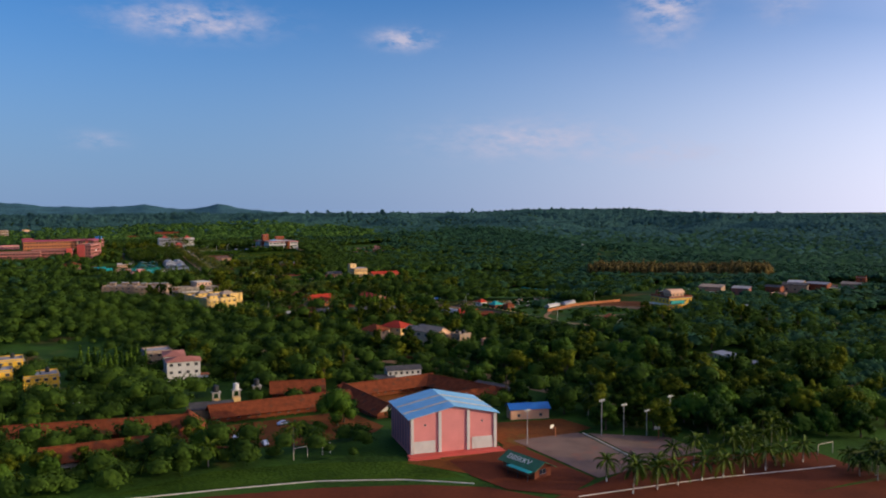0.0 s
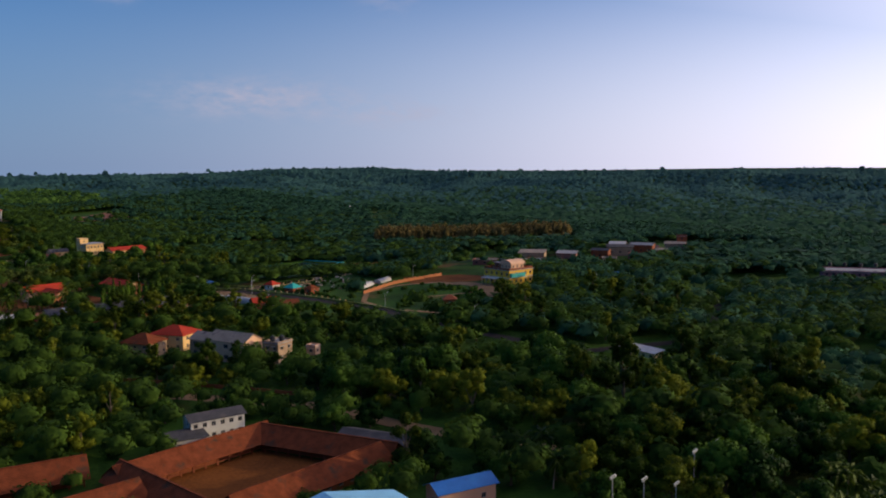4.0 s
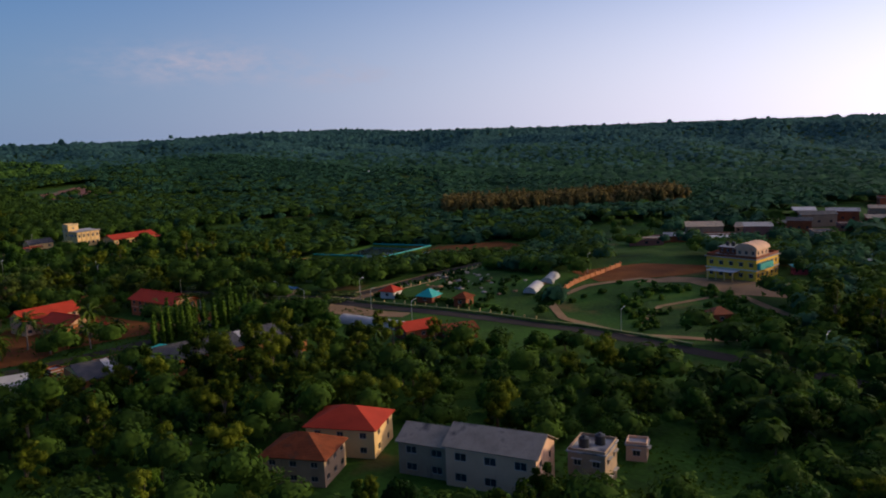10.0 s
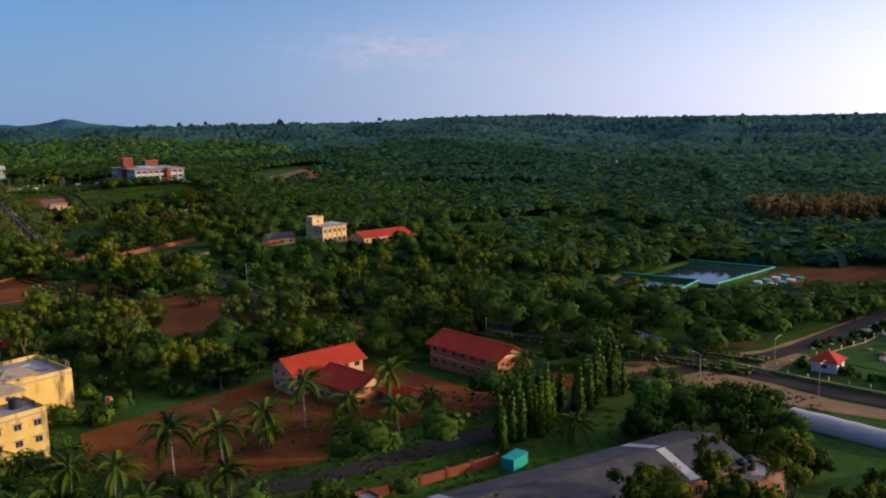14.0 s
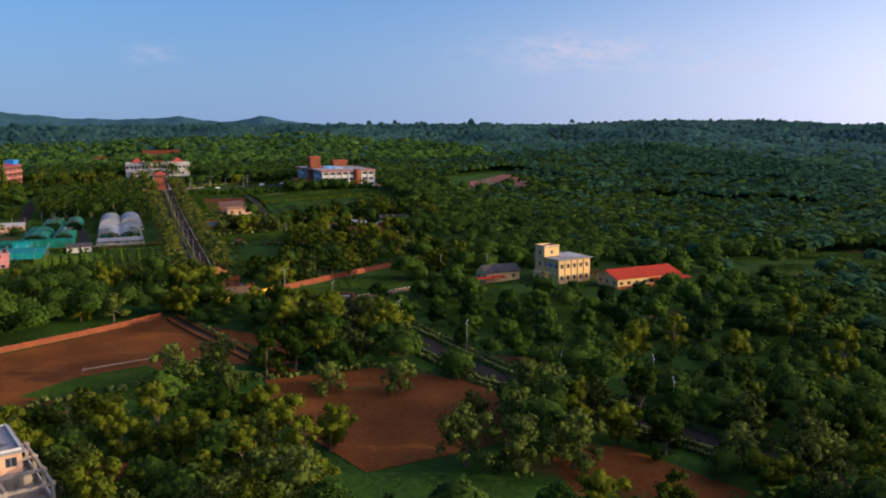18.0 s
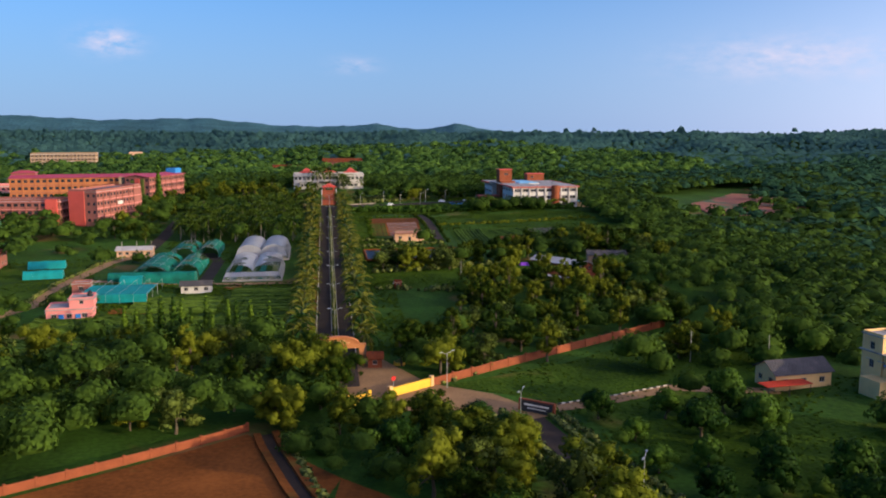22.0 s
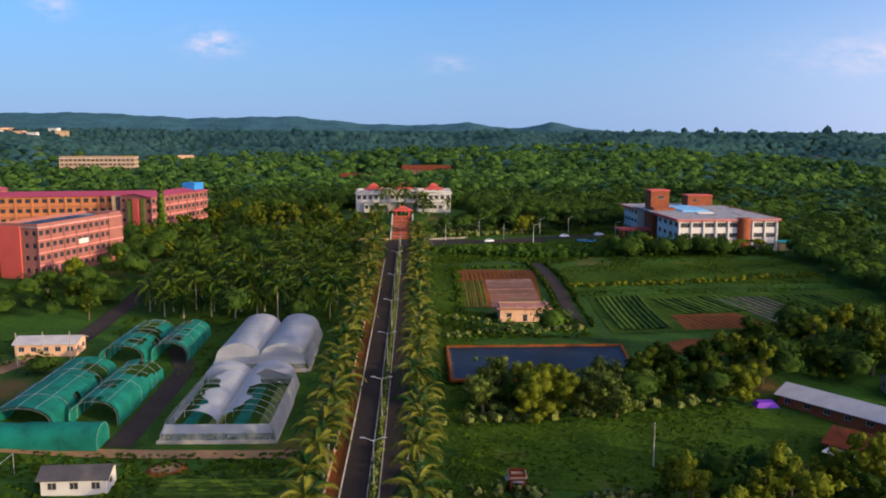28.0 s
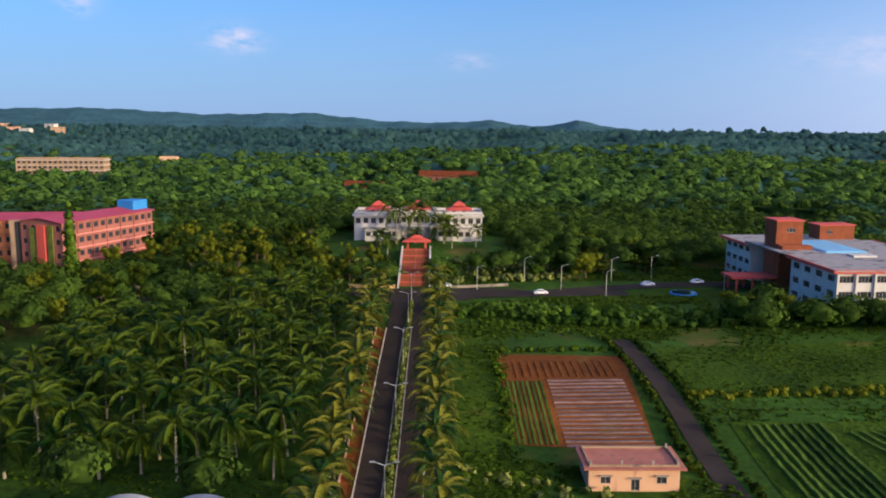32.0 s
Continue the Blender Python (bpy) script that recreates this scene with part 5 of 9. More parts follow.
for x, y, w, d, h in ((-11.6, 3.2, 8, 5, 1.4), (-18.4, -8.4, 6, 5, 2.0), (-30, 5, 8, 6, 2.4), (-31, -14, 6, 5, 2.2)):
    shell(yb, w, d, h, M["old_yellow"], front=[(0, 0.4, 1.0, 1.0)], z0=10.65, cx=x, cy=y, name="stair_head", base=0.0)
    hip_roof(yb, w, d, 10.65 + h, 1.7, M["old_sheet"], 0.6, x, y, "stair_head_roof")
water_tank(yb, -18.6, -14.6, 10.5, 1.2, 1.9)
for k in range(6):
    part("pipe_stub", Geo().cyl(-33 + 6 * k, 16, 10.6, -33 + 6 * k, 16, 12.0, 0.12), M["tank"], yb)
part("roof_pipe", Geo().cyl(-33, 12.5, 11.0, -4, 12.5, 11.0, 0.09), M["steel"], yb)
part("corner_pipe", Geo().cyl(-0.3, 0.6, 10.4, -0.3, 0.6, 13.2, 0.12).cyl(-0.3, 2.0, 10.4, -0.3, 2.0, 13.0, 0.12), M["ruin"], yb)
lorry = thing("field_tractor", 129.4, 646.1, 60, "small orange farm tractor on the grass", "tractor")
part("bonnet", Geo().box(0.9, 0, 0.7, 1.6, 0.8, 0.8, taper=0.9), M["orange"], lorry)
part("cab", Geo().box(-0.6, 0, 0.7, 1.3, 1.3, 1.7, taper=0.85), M["orange"], lorry)
for x, y, r in ((-0.7, -0.75, 0.75), (-0.7, 0.75, 0.75), (1.2, -0.6, 0.45), (1.2, 0.6, 0.45)):
    part("wheel", Geo().cyl(x, y - 0.15, r, x, y + 0.15, r, r, r, 14), M["rubber"], lorry)
ru = thing("unfinished_block", 93, 688.7, 16, "unfinished concrete block with open frame roof", "building", clear=20)
for i in range(6):
    for j in range(4):
        part("column", Geo().box(-15 + 6 * i, -9 + 6 * j, -6, 0.5, 0.5, 16.5), M["ruin"], ru)
for z in (3.2, 6.6, 9.8):
    for j in range(4):
        part("beam", Geo().box(0, -9 + 6 * j, z, 31, 0.45, 0.5), M["ruin"], ru)
    for i in range(6):
        part("cross_beam", Geo().box(-15 + 6 * i, 0, z + 0.02, 0.43, 18.6, 0.44), M["ruin"], ru)
ru.location.z += 2.9
shell(ru, 30.4, 18.4, 5.0, M["ruin"], front=rows(30, 7, 1, 4.5, 1.6, 1.6, 1.2), right=rows(18, 4, 1, 4.5, 1.6, 1.6, 1.2), z0=-5.0, name="ground_storey")
part("floor_slab", Geo().box(0, 0, 3.0, 31, 19, 0.2), M["ruin"], ru)
part("floor_slab", Geo().box(0, 0, 6.4, 31, 19, 0.2), M["ruin"], ru)
for x, y, z, sx, sy, sz, m_ in ((0, -9.1, 0, 30.6, 0.2, 2.4, "ruin"), (15.1, 0, 0, 0.2, 18.6, 2.4, "ruin"), (0, -9.1, 3.2, 30.6, 0.2, 1.2, "white"), (15.1, 0, 3.2, 0.2, 18.6, 1.2, "white"), (0, 0, 0, 28, 0.2, 9, "ruin"), (0, -9.1, 6.6, 30.6, 0.2, 1.1, "white"), (15.1, 0, 6.6, 0.2, 18.6, 1.1, "white")):
    part("infill_wall", Geo().box(x, y, z, sx, sy, sz), M[m_], ru)
shell(ru, 12, 12, 3.0, M["peach"], front=rows(12, 4, 1, 3, 1.6, 1.5, 0.9), right=rows(12, 4, 1, 3, 1.6, 1.5, 0.9), z0=10.3, cx=6.5, cy=3.5, name="upper_room", base=0.0)
flat_roof(ru, 12, 12, 13.3, M["slab"], M["white"], 0.4, 0.5, 6.5, 3.5)
small_house("rust_roof_hut", 116, 711, -20, 8, 6, 2.8, "brick", "tile", "low hut with a rusty tile roof under trees", "hut", kind="gable", rise=1.4)

for x, y, rz, w, d, h in ((66, 742, -20, 26, 20, 9.5), (44, 770, -20, 30, 18, 8.5), (72, 768, -20, 16, 14, 7.0)):
    b = small_house("pale_block", x, y, rz, w, d, h, "house_wall", "slab", "pale flat-roofed block with stair heads and roof clutter", "building", storeys=3, nwin=6, group="pale blocks")
    for u in (-0.3, 0.05, 0.34):
        shell(b, 5, 4, 2.4, M["house_wall"], front=[(0, 0.6, 1.1, 1.2)], z0=h + 0.25, cx=u * w, cy=d * 0.12, name="stair_head", base=0.0)
        part("stair_head_roof", Geo().box(u * w, d * 0.12, h + 2.65, 5.6, 4.6, 0.2), M["light_roof"], b)
    water_tank(b, w * 0.2, -d * 0.25, h + 0.25)

# ---- farm office, tower house and red-roofed store ----
th = thing("tower_house", 280.5, 845, 9, "cream two-storey house with stair tower", "house", clear=13)
shell(th, 15, 14, 9.2, M["cream"], front=rows(15, 5, 2, 4.4, 1.3, 1.7, 1.4), left=rows(14, 4, 2, 4.4, 1.3, 1.6, 1.4), right=rows(14, 4, 2, 4.4, 1.3, 1.6, 1.4), sunshade=True)
flat_roof(th, 15, 14, 9.2, M["slab"], M["cream"], 0.0, 1.0)
shell(th, 7, 6, 13.0, M["cream"], front=[(0, 10.4, 1.2, 1.2)], left=rows(6, 1, 3, 4.2, 1.4, 1.8, 1.4), cx=-4.5, cy=4.5, name="stair_tower")
flat_roof(th, 7, 6, 13.0, M["slab"], M["cream"], 0.5, 0.3, -4.5, 4.5)
part("roof_sheet", Geo().box(2.5, 0, 9.5, 9, 9, 0.1), M["light_roof"], th)
for x in (-4.5, -1.5, 1.5, 4.5):
    part("facade_fin", Geo().box(x, -7.15, 0, 0.35, 0.3, 9.2), M["cream"], th)
part("side_wing", Geo().box(-9.5, 1, -0.5, 4, 6, 4.5), M["cream"], th)
part("blue_awning", Geo().box(-7.9, -2, 6.9, 1.2, 5, 0.15), M["blue_paint"], th)
st = thing("farm_store", 303, 828, 5, "cream farm store with a broad red sheet roof", "store", clear=18)
shell(st, 28, 13, 4.2, M["cream"], front=rows(28, 8, 1, 4, 1.6, 1.3, 1.4), left=rows(13, 3, 1, 4, 1.3, 1.3, 1.4), right=rows(13, 3, 1, 4, 1.3, 1.3, 1.4))
gable_roof(st, 28, 13, 4.2, 2.0, M["red_roof"], M["cream"], 1.2, ridge_cap=M["red_roof"])
part("lean_to_roof", Geo().box(9, -9, 3.0, 16, 5.5, 0.15), M["red_roof"], st)
for k in range(5):
    part("lean_to_post", Geo().cyl(2 + 3.6 * k, -11.4, -0.6, 2 + 3.6 * k, -11.4, 3.0, 0.1), M["dark"], st)
part("brick_skirt", Geo().box(0, -6.6, -0.6, 28.4, 0.2, 1.6), M["brick"], st)
small_house("farm_office", 258, 857, 6, 15, 8, 4.0, "cream", "grey_roof", "cream farm office with grey gable and red awning", "office", kind="gable", rise=2.2, nwin=3)
t = thing("red_awning", 252, 850, 6, "red sheet awning in front of the farm office", "awning")
part("sheet", Geo().box(0, 0, 2.6, 12, 4, 0.12), M["red_roof"], t)
for x in (-5.5, 0, 5.5):
    part("post", Geo().cyl(x, -1.8, -0.5, x, -1.8, 2.6, 0.08), M["dark"], t)


# ---- red fields, roads and walls before the gate ----
sheet("red_field", [(86, 815), (131, 846), (150, 820), (140, 790), (118, 770), (70, 752), (60, 790)], M["red_soil"], "freshly tilled red field", "field", lift=0.14)
sheet("red_field", [(152, 764), (182, 764), (203, 740), (192, 704), (160, 700), (150, 735)], M["red_soil"], "bare red field between trees", "field", lift=0.14)
sheet("red_field", [(196, 698), (210, 694), (222, 660), (200, 650), (188, 672)], M["red_soil"], "small bare red field beside the lane", "field", lift=0.14)
sheet("red_field", [(150, 820), (168, 800), (164, 775), (144, 782)], M["red_soil"], "red strip field beyond a ditch", "field", lift=0.14)
# flat dark strip paints the shade inside the ditch
ribbon("ditch", [(135, 845), (136.5, 838), (142, 818), (146, 806), (152, 785), (158, 768)], 2.2, M["ditch_shade"], "field ditch with its shade put into the soil colour", "ditch", lift=0.16, keep=False)
for off in (-1.9, 1.9):
    ribbon("spoil_bank", [(135, 845), (136.5, 838), (142, 818), (146, 806), (152, 785), (158, 768)], 1.5, M["red_soil"], "heaped red spoil along the ditch", "bank", lift=0, height=0.75, offset=off, step=2.5, keep=False)
sheet("grass_patch", [(96, 772), (108, 784), (125, 789), (131, 776), (126, 764), (112, 760)], M["lawn"], "low green weeds in the red field", "grass", lift=0.2, keep=False)
fp = thing("fallen_pole", 118.4, 793, 17.3, "long pale bare pole lying on the red field", "pole")
part("pole", Geo().cyl(-9.6, 0, 0.42, 9.6, 0, 0.3, 0.3, 0.17, 8), M["house_wall"], fp)
part("root_end", Geo().cyl(-10.0, -0.7, 0.1, -9.0, 0.6, 0.9, 0.3, 0.18, 7).cyl(-9.8, 0.5, 0.1, -9.3, -0.4, 1.1, 0.22, 0.14, 7), M["house_wall"], fp)
wall_line("field_wall", [(60, 800), (88, 819), (131, 848)], 1.7, 5.0, "brick", "brick", "red brick field wall with square piers", (0.5, 0.25))
lane = [(270, 570), (246, 640), (228, 690), (206, 745), (199, 800), (190, 850), (168, 862)]
ribbon("lane", lane, 6.0, M["asphalt"], "narrow tarred lane between hedges", "road")
ribbon("lane_hedge", lane[:-1], 1.0, M["hedge"], "clipped yellow-green lane hedge", "hedge", lift=0, height=0.9, offset=4.6, step=2.0, kind="stuff")
ribbon("lane_hedge", lane[:-1], 1.0, M["hedge"], "clipped yellow-green lane hedge", "hedge", lift=0, height=0.9, offset=-4.6, step=2.0, kind="stuff")
east = [(262, 578), (268, 540), (275, 505), (280, 470), (276, 430), (274, 376), (276, 330), (320, 310), (344, 312), (391, 334), (430, 380)]
ribbon("road", east, 6.0, M["asphalt"], "tarred road past the park", "road")
ribbon("road_hedge", east[:5], 1.2, M["hedge"], "clipped roadside hedge", "hedge", lift=0, height=0.8, offset=4.4, step=2.0, kind="stuff")
sheet("road_shoulder", [(236, 597), (246, 606), (249, 594), (262, 588), (284, 579), (304, 580), (340, 584), (340, 571), (300, 568), (277, 567), (262, 562), (262, 545), (266, 531), (260, 529), (253, 546), (246, 568), (232, 577)], M["dirt"], "trodden red-brown earth round the road junction", "verge", lift=0.09, keep=False)
ribbon("road", [(258, 575), (293, 574), (340, 580), (380, 586), (425, 588), (470, 556)], 6.0, M["asphalt"], "road running on to the village", "road", lift=0.16)
ribbon("road", [(262, 578), (235, 585), (200, 575), (150, 577), (110, 590)], 6.0, M["asphalt"], "road to the hostels", "road", lift=0.14)
ribbon("school_road", [(60, 485), (100, 436), (138, 390), (170, 345), (180, 300), (190, 262)], 6.0, M["dirt"], "earth road behind the school", "road")
wall_line("compound_wall", [(120, 432), (140, 410), (156, 383), (172, 356)], 1.2, 5, "brick", "brick", "weathered compound wall in shade", (0.4, 0.2))
sheet("meadow", [(204, 457), (208, 468), (228, 470), (262, 462), (262, 452), (224, 438)], M["lawn"], "bright green meadow below the tunnels", "meadow", lift=0.12)
sheet("meadow", [(262, 366), (268, 335), (250, 320), (236, 350)], M["lawn"], "sunlit meadow strip beside the road", "meadow", lift=0.12)
sheet("meadow", [(340, 815), (372, 838), (430, 850), (470, 835), (440, 812), (380, 800)], M["lawn"], "bright green orchard meadow", "meadow", lift=0.12, keep=False)
sheet("orchard_lawn", [(210, 885), (238, 905), (262, 900), (262, 870), (246, 838), (262, 826), (268, 790), (240, 770), (222, 790), (208, 830), (198, 856), (176, 870)], M["lawn"], "short grass under orchard trees", "lawn", lift=0.1, keep=False)
ok = thing("orchard_kerb", 0, 0, 0, "black and white painted kerb stones by the orchard road", "kerb", z=0.0)
ok.matrix_world = Matrix.Identity(4)
for k, (x, y) in enumerate(resample([(199.5, 853), (214, 857), (229, 862)], 1.0)):
    part("kerb_stone", Geo().box(x, y, ground(x, y) - 0.2, 0.96, 0.3, 0.55, 17), M["kerb" if k % 2 else "dark"], ok)
ribbon("orchard_road", [(190, 850), (206, 852), (229, 860), (252, 852)], 4.5, M["dirt"], "worn orchard road to the farm office", "road", lift=0.16)

# ---- ponds ----
for k, poly in enumerate(([(318, 681), (345, 692), (356, 665), (330, 655)], [(354, 690), (395, 700), (407, 668), (365, 661)])):
    c = np.mean(poly, 0)
    KEEP_OUT.append(np.array(poly, float))
    z = max(ground(*q) for q in [*poly, tuple(c)]) + 0.35
    out = [tuple(c + (np.array(p) - c) * 1.14) for p in poly]
    g = Geo()
    g.add([(*p, z + 0.9) for p in out] + [(*p, z - 0.2) for p in poly], [(i, (i + 1) % 4, 4 + (i + 1) % 4, 4 + i) for i in range(4)])
    g.add([(*p, z + 0.9) for p in out] + [(*p, z - 2.5) for p in out], [((i + 1) % 4, i, 4 + i, 4 + (i + 1) % 4) for i in range(4)])
    t = thing("farm_pond", 0, 0, 0, "lined farm pond with still water and teal netting", "pond", "farm ponds", z=0.0)
    part("bank", g, M["grass"], t)
    part("water", Geo().add([(*p, z) for p in poly], [(0, 1, 2, 3)]), M["water"], t)
    for i in (1, 2):
        (xa, ya), (xb, yb) = out[i], out[(i + 1) % 4]
        part("net_rail", Geo().cyl(xa, ya, z + 1.2, xb, yb, z + 1.2, 0.4, 0.4, 6), M["teal_roof"], t)
sheet("pond_yard", [(395, 660), (372, 640), (390, 610), (430, 610), (440, 640), (415, 665)], M["red_soil"], "trampled earth beside the ponds", "yard", lift=0.1)
for k in range(8):
    t = thing("fish_tank", 384 + (k % 4) * 6, 655 - (k // 4) * 7, 20, "pale open fish tank on bare earth", "tank", "fish tanks")
    part("wall", Geo().cyl(0, 0, -0.2, 0, 0, 0.9, 1.9, 1.9, 12), M["teal_roof" if k % 2 else "white"], t)

# ---- the gate ----
wall_line("gate_wall", [(152, 857), (157, 860)], 2.4, 5, "yellow", "yellow", "curved yellow gate wall", (0.8, 0.6), thick=0.5)
wall_line("gate_wall", [(162, 863), (172.5, 870)], 2.2, 11, "yellow", "cream", "yellow gate wall with pale end posts", (0.9, 0.5), thick=0.5)
wall_line("brick_wall", [(172.7, 870), (200, 888), (231, 908), (252, 921)], 2.1, 5.5, "brick", "brick", "red brick boundary wall with piers", (0.55, 0.3))
wall_line("gate_wall", [(138, 880), (132, 868)], 2.4, 6, "yellow", "orange", "yellow and red flank wall beside trees", (0.8, 0.5), thick=0.5)
gate = thing("entrance_gate", 150.3, 890, 0, "orange-brown entrance gate with a curved pediment over the avenue", "gate", clear=0)
for x, w_ in ((-6.3, 1.2), (0, 0.8), (6.3, 1.2)):
    part("pillar", Geo().box(x, 0, -0.5, w_, 1.2, 5.6), M["gate_stone"], gate)
part("beam", Geo().box(0, 0, 5.1, 14.2, 1.4, 0.8), M["gate_stone"], gate)
part("cornice", Geo().box(0, 0, 5.9, 14.8, 1.8, 0.22), M["gate_stone"], gate)
arc = [(5.5 * math.cos(a), 6.12 + 1.9 * math.sin(a)) for a in np.linspace(0, math.pi, 19)]
part("pediment", Geo().prism(arc, -0.5, 0.5), M["gate_stone"], gate)
rim = [(5.8 * math.cos(a), 6.12 + 2.15 * math.sin(a)) for a in np.linspace(0, math.pi, 19)] + [(5.4 * math.cos(a), 6.12 + 1.85 * math.sin(a)) for a in np.linspace(math.pi, 0, 19)]
part("pediment_rim", Geo().prism(rim, -0.75, 0.75), M["orange"], gate)
for z in (6.45, 6.95):
    part("letter_bar", Geo().box(0, -0.56, z, 6.4 - (z - 6.45) * 4, 0.1, 0.22), M["cream"], gate, "pale line of raised letters")
part("emblem", Geo().cyl(0, -0.86, 4.9, 0, -0.7, 4.9, 0.7, 0.7, 20), M["line"], gate, "plain round white emblem")
grl = thing("guard_hut", 138, 889, 4, "cream guard hut with flat roof and tall windows", "guard hut", clear=4)
shell(grl, 4.6, 4.2, 3.8, M["cream"], front=[(-1.2, 1.0, 0.9, 1.8), (1.0, 1.0, 0.9, 1.8)], right=[(0, 1.0, 1.0, 1.6)])
part("roof", Geo().box(0, 0, 3.8, 5.6, 5.2, 0.35), M["slab"], grl)
grr = thing("guard_hut", 160, 889, -4, "small brick guard hut with pitched red roof", "guard hut", clear=4)
shell(grr, 3.6, 3.6, 2.8, M["brick"], front=[(0, 1.0, 1.2, 1.2)], left=[(0, 1.0, 1.0, 1.2)])
gable_roof(grr, 3.6, 3.6, 2.8, 1.2, M["tile"], M["brick"], 0.5)
sheet("gate_forecourt", [(152, 905), (158, 905), (172, 872), (186, 862), (196, 846), (184, 842), (160, 856), (146, 872)], M["dirt"], "reddish worn forecourt before the gate", "road", lift=0.18)
t = thing("name_wall", 193, 848, -40, "dark name wall with pale letters at the junction", "sign")
part("wall", Geo().box(0, 0, -0.5, 8, 0.5, 3.2), M["dark"], t)
part("frame", Geo().box(0, 0, 2.7, 8.4, 0.7, 0.25).box(-4.1, 0, -0.5, 0.5, 0.7, 3.2).box(4.1, 0, -0.5, 0.5, 0.7, 3.2), M["brick"], t)
part("letter_bar", Geo().box(0, -0.28, 1.6, 6, 0.06, 0.4).box(0, -0.28, 0.9, 4.4, 0.06, 0.25), M["line"], t)
t = thing("stop_sign", 163, 866, 20, "round red sign board on a pole", "sign")
part("pole", Geo().cyl(0, 0, -0.5, 0, 0, 3.2, 0.07), M["steel"], t)
part("board", Geo().cyl(0, -0.08, 3.6, 0, 0.08, 3.6, 0.55, 0.55, 16), M["sign_red"], t)
for k, (x, y) in enumerate(((166.5, 890),)):
    t = thing("flower_bed", x, y, 30 * k, "raised yellow-edged flower bed by the gate", "flower bed", "gate beds")
    part("edge", Geo().cyl(0, 0, -0.3, 0, 0, 0.7, 1.6, 1.5, 12), M["yellow"], t)
    part("plants", Geo().cyl(0, 0, 0.7, 0, 0, 1.3, 1.3, 0.5, 9), M["hedge"], t)

# ---- the avenue ----
AV = [(150, 872), (150, 900), (150, 960), (150, 1020), (150, 1100), (150, 1180), (150, 1222)]
ribbon("avenue", AV, 4.4, M["asphalt"], "tarred avenue carriageway, outbound", "road", offset=3.2, lift=0.2)
ribbon("avenue", AV, 4.4, M["asphalt"], "tarred avenue carriageway, inbound", "road", offset=-3.2, lift=0.2)
ribbon("median", AV[1:-1], 1.7, M["lawn"], "planted avenue median between kerbs", "median", lift=0, height=0.35)
for o, nm in ((0.95, "kerb"), (-0.95, "kerb"), (5.5, "kerb"), (-5.5, "kerb")):
    ribbon("avenue_" + nm, AV[1:-1], 0.2, M["kerb" if abs(o) > 2 else "concrete"], "pale painted avenue kerb", "kerb", lift=0, height=0.42, offset=o, keep=False)
ribbon("verge", AV[1:-1], 2.2, M["red_soil"], "red earth verge with low wall", "verge", lift=0.14, offset=6.9)
ribbon("verge_wall", AV[1:-1], 0.3, M["peach"], "low peach wall beside the verge", "wall", lift=0, height=0.6, offset=8.1, keep=False)
ribbon("verge_wall", AV[1:-1], 0.3, M["peach"], "low peach wall behind the palms", "wall", lift=0, height=0.5, offset=-7.6, keep=False)
sheet("crossing", [(128, 1221), (128, 1229), (172, 1229), (190, 1222), (215, 1221), (215, 1214), (172, 1216), (158, 1208), (142, 1208)], M["asphalt"], "tarred road crossing below the steps", "road", lift=0.24)
ribbon("office_road", [(190, 1220), (225, 1229), (250, 1233), (262, 1226)], 7.0, M["asphalt"], "tarred road to the white office", "road", lift=0.22)
ribbon("campus_road", [(66, 1070), (67, 1110), (66, 1160), (70, 1200), (76, 1260), (84, 1330)], 6.0, M["asphalt"], "campus road shaded by trees", "road", lift=0.2)
ribbon("campus_road", [(30, 925), (45, 945), (52, 960), (52, 1000), (56, 1045), (66, 1070)], 5.0, M["dirt"], "farm road with green edges", "road", lift=0.2)
ribbon("farm_track", [(56, 1003), (100, 1000), (142, 999)], 4.0, M["dirt"], "earth farm track past the glasshouses", "track", lift=0.18)
ribbon("farm_track", [(101, 1003), (101, 1050), (94, 1068)], 5.0, M["asphalt"], "dark track between nets and glasshouse", "track", lift=0.2)
ribbon("field_road", [(205, 1090), (205, 1125), (204, 1150), (203, 1170)], 4.0, M["asphalt"], "old field road between plots", "road", lift=0.2)


def street_lamp(x, y, rz, h=9.0, twin=True, group="lane lamps"):
    key = ("lamp", h, twin)
    if key not in CACHE:
        t = thing("street_lamp", x, y, rz, "slim grey street lamp with twin arms" if twin else "slim grey street lamp with one arm", "street lamp", group)
        part("pole", Geo().cyl(0, 0, -0.6, 0, 0, h - 0.5, 0.11, 0.07), M["steel"], t)
        for s in ((-1, 1) if twin else (1,)):
            part("arm", Geo().cyl(0, 0, h - 0.5, s * 1.5, 0, h + 0.05, 0.055, 0.045, 6), M["steel"], t)
            part("lamp_head", Geo().box(s * 1.8, 0, h, 0.85, 0.28, 0.12), M["steel"], t)
        CACHE[key] = t
        return t
    t = copy_thing(CACHE[key], pose(x, y, ground(x, y), 0, 0, rz))
    return tagged(t, group=group)


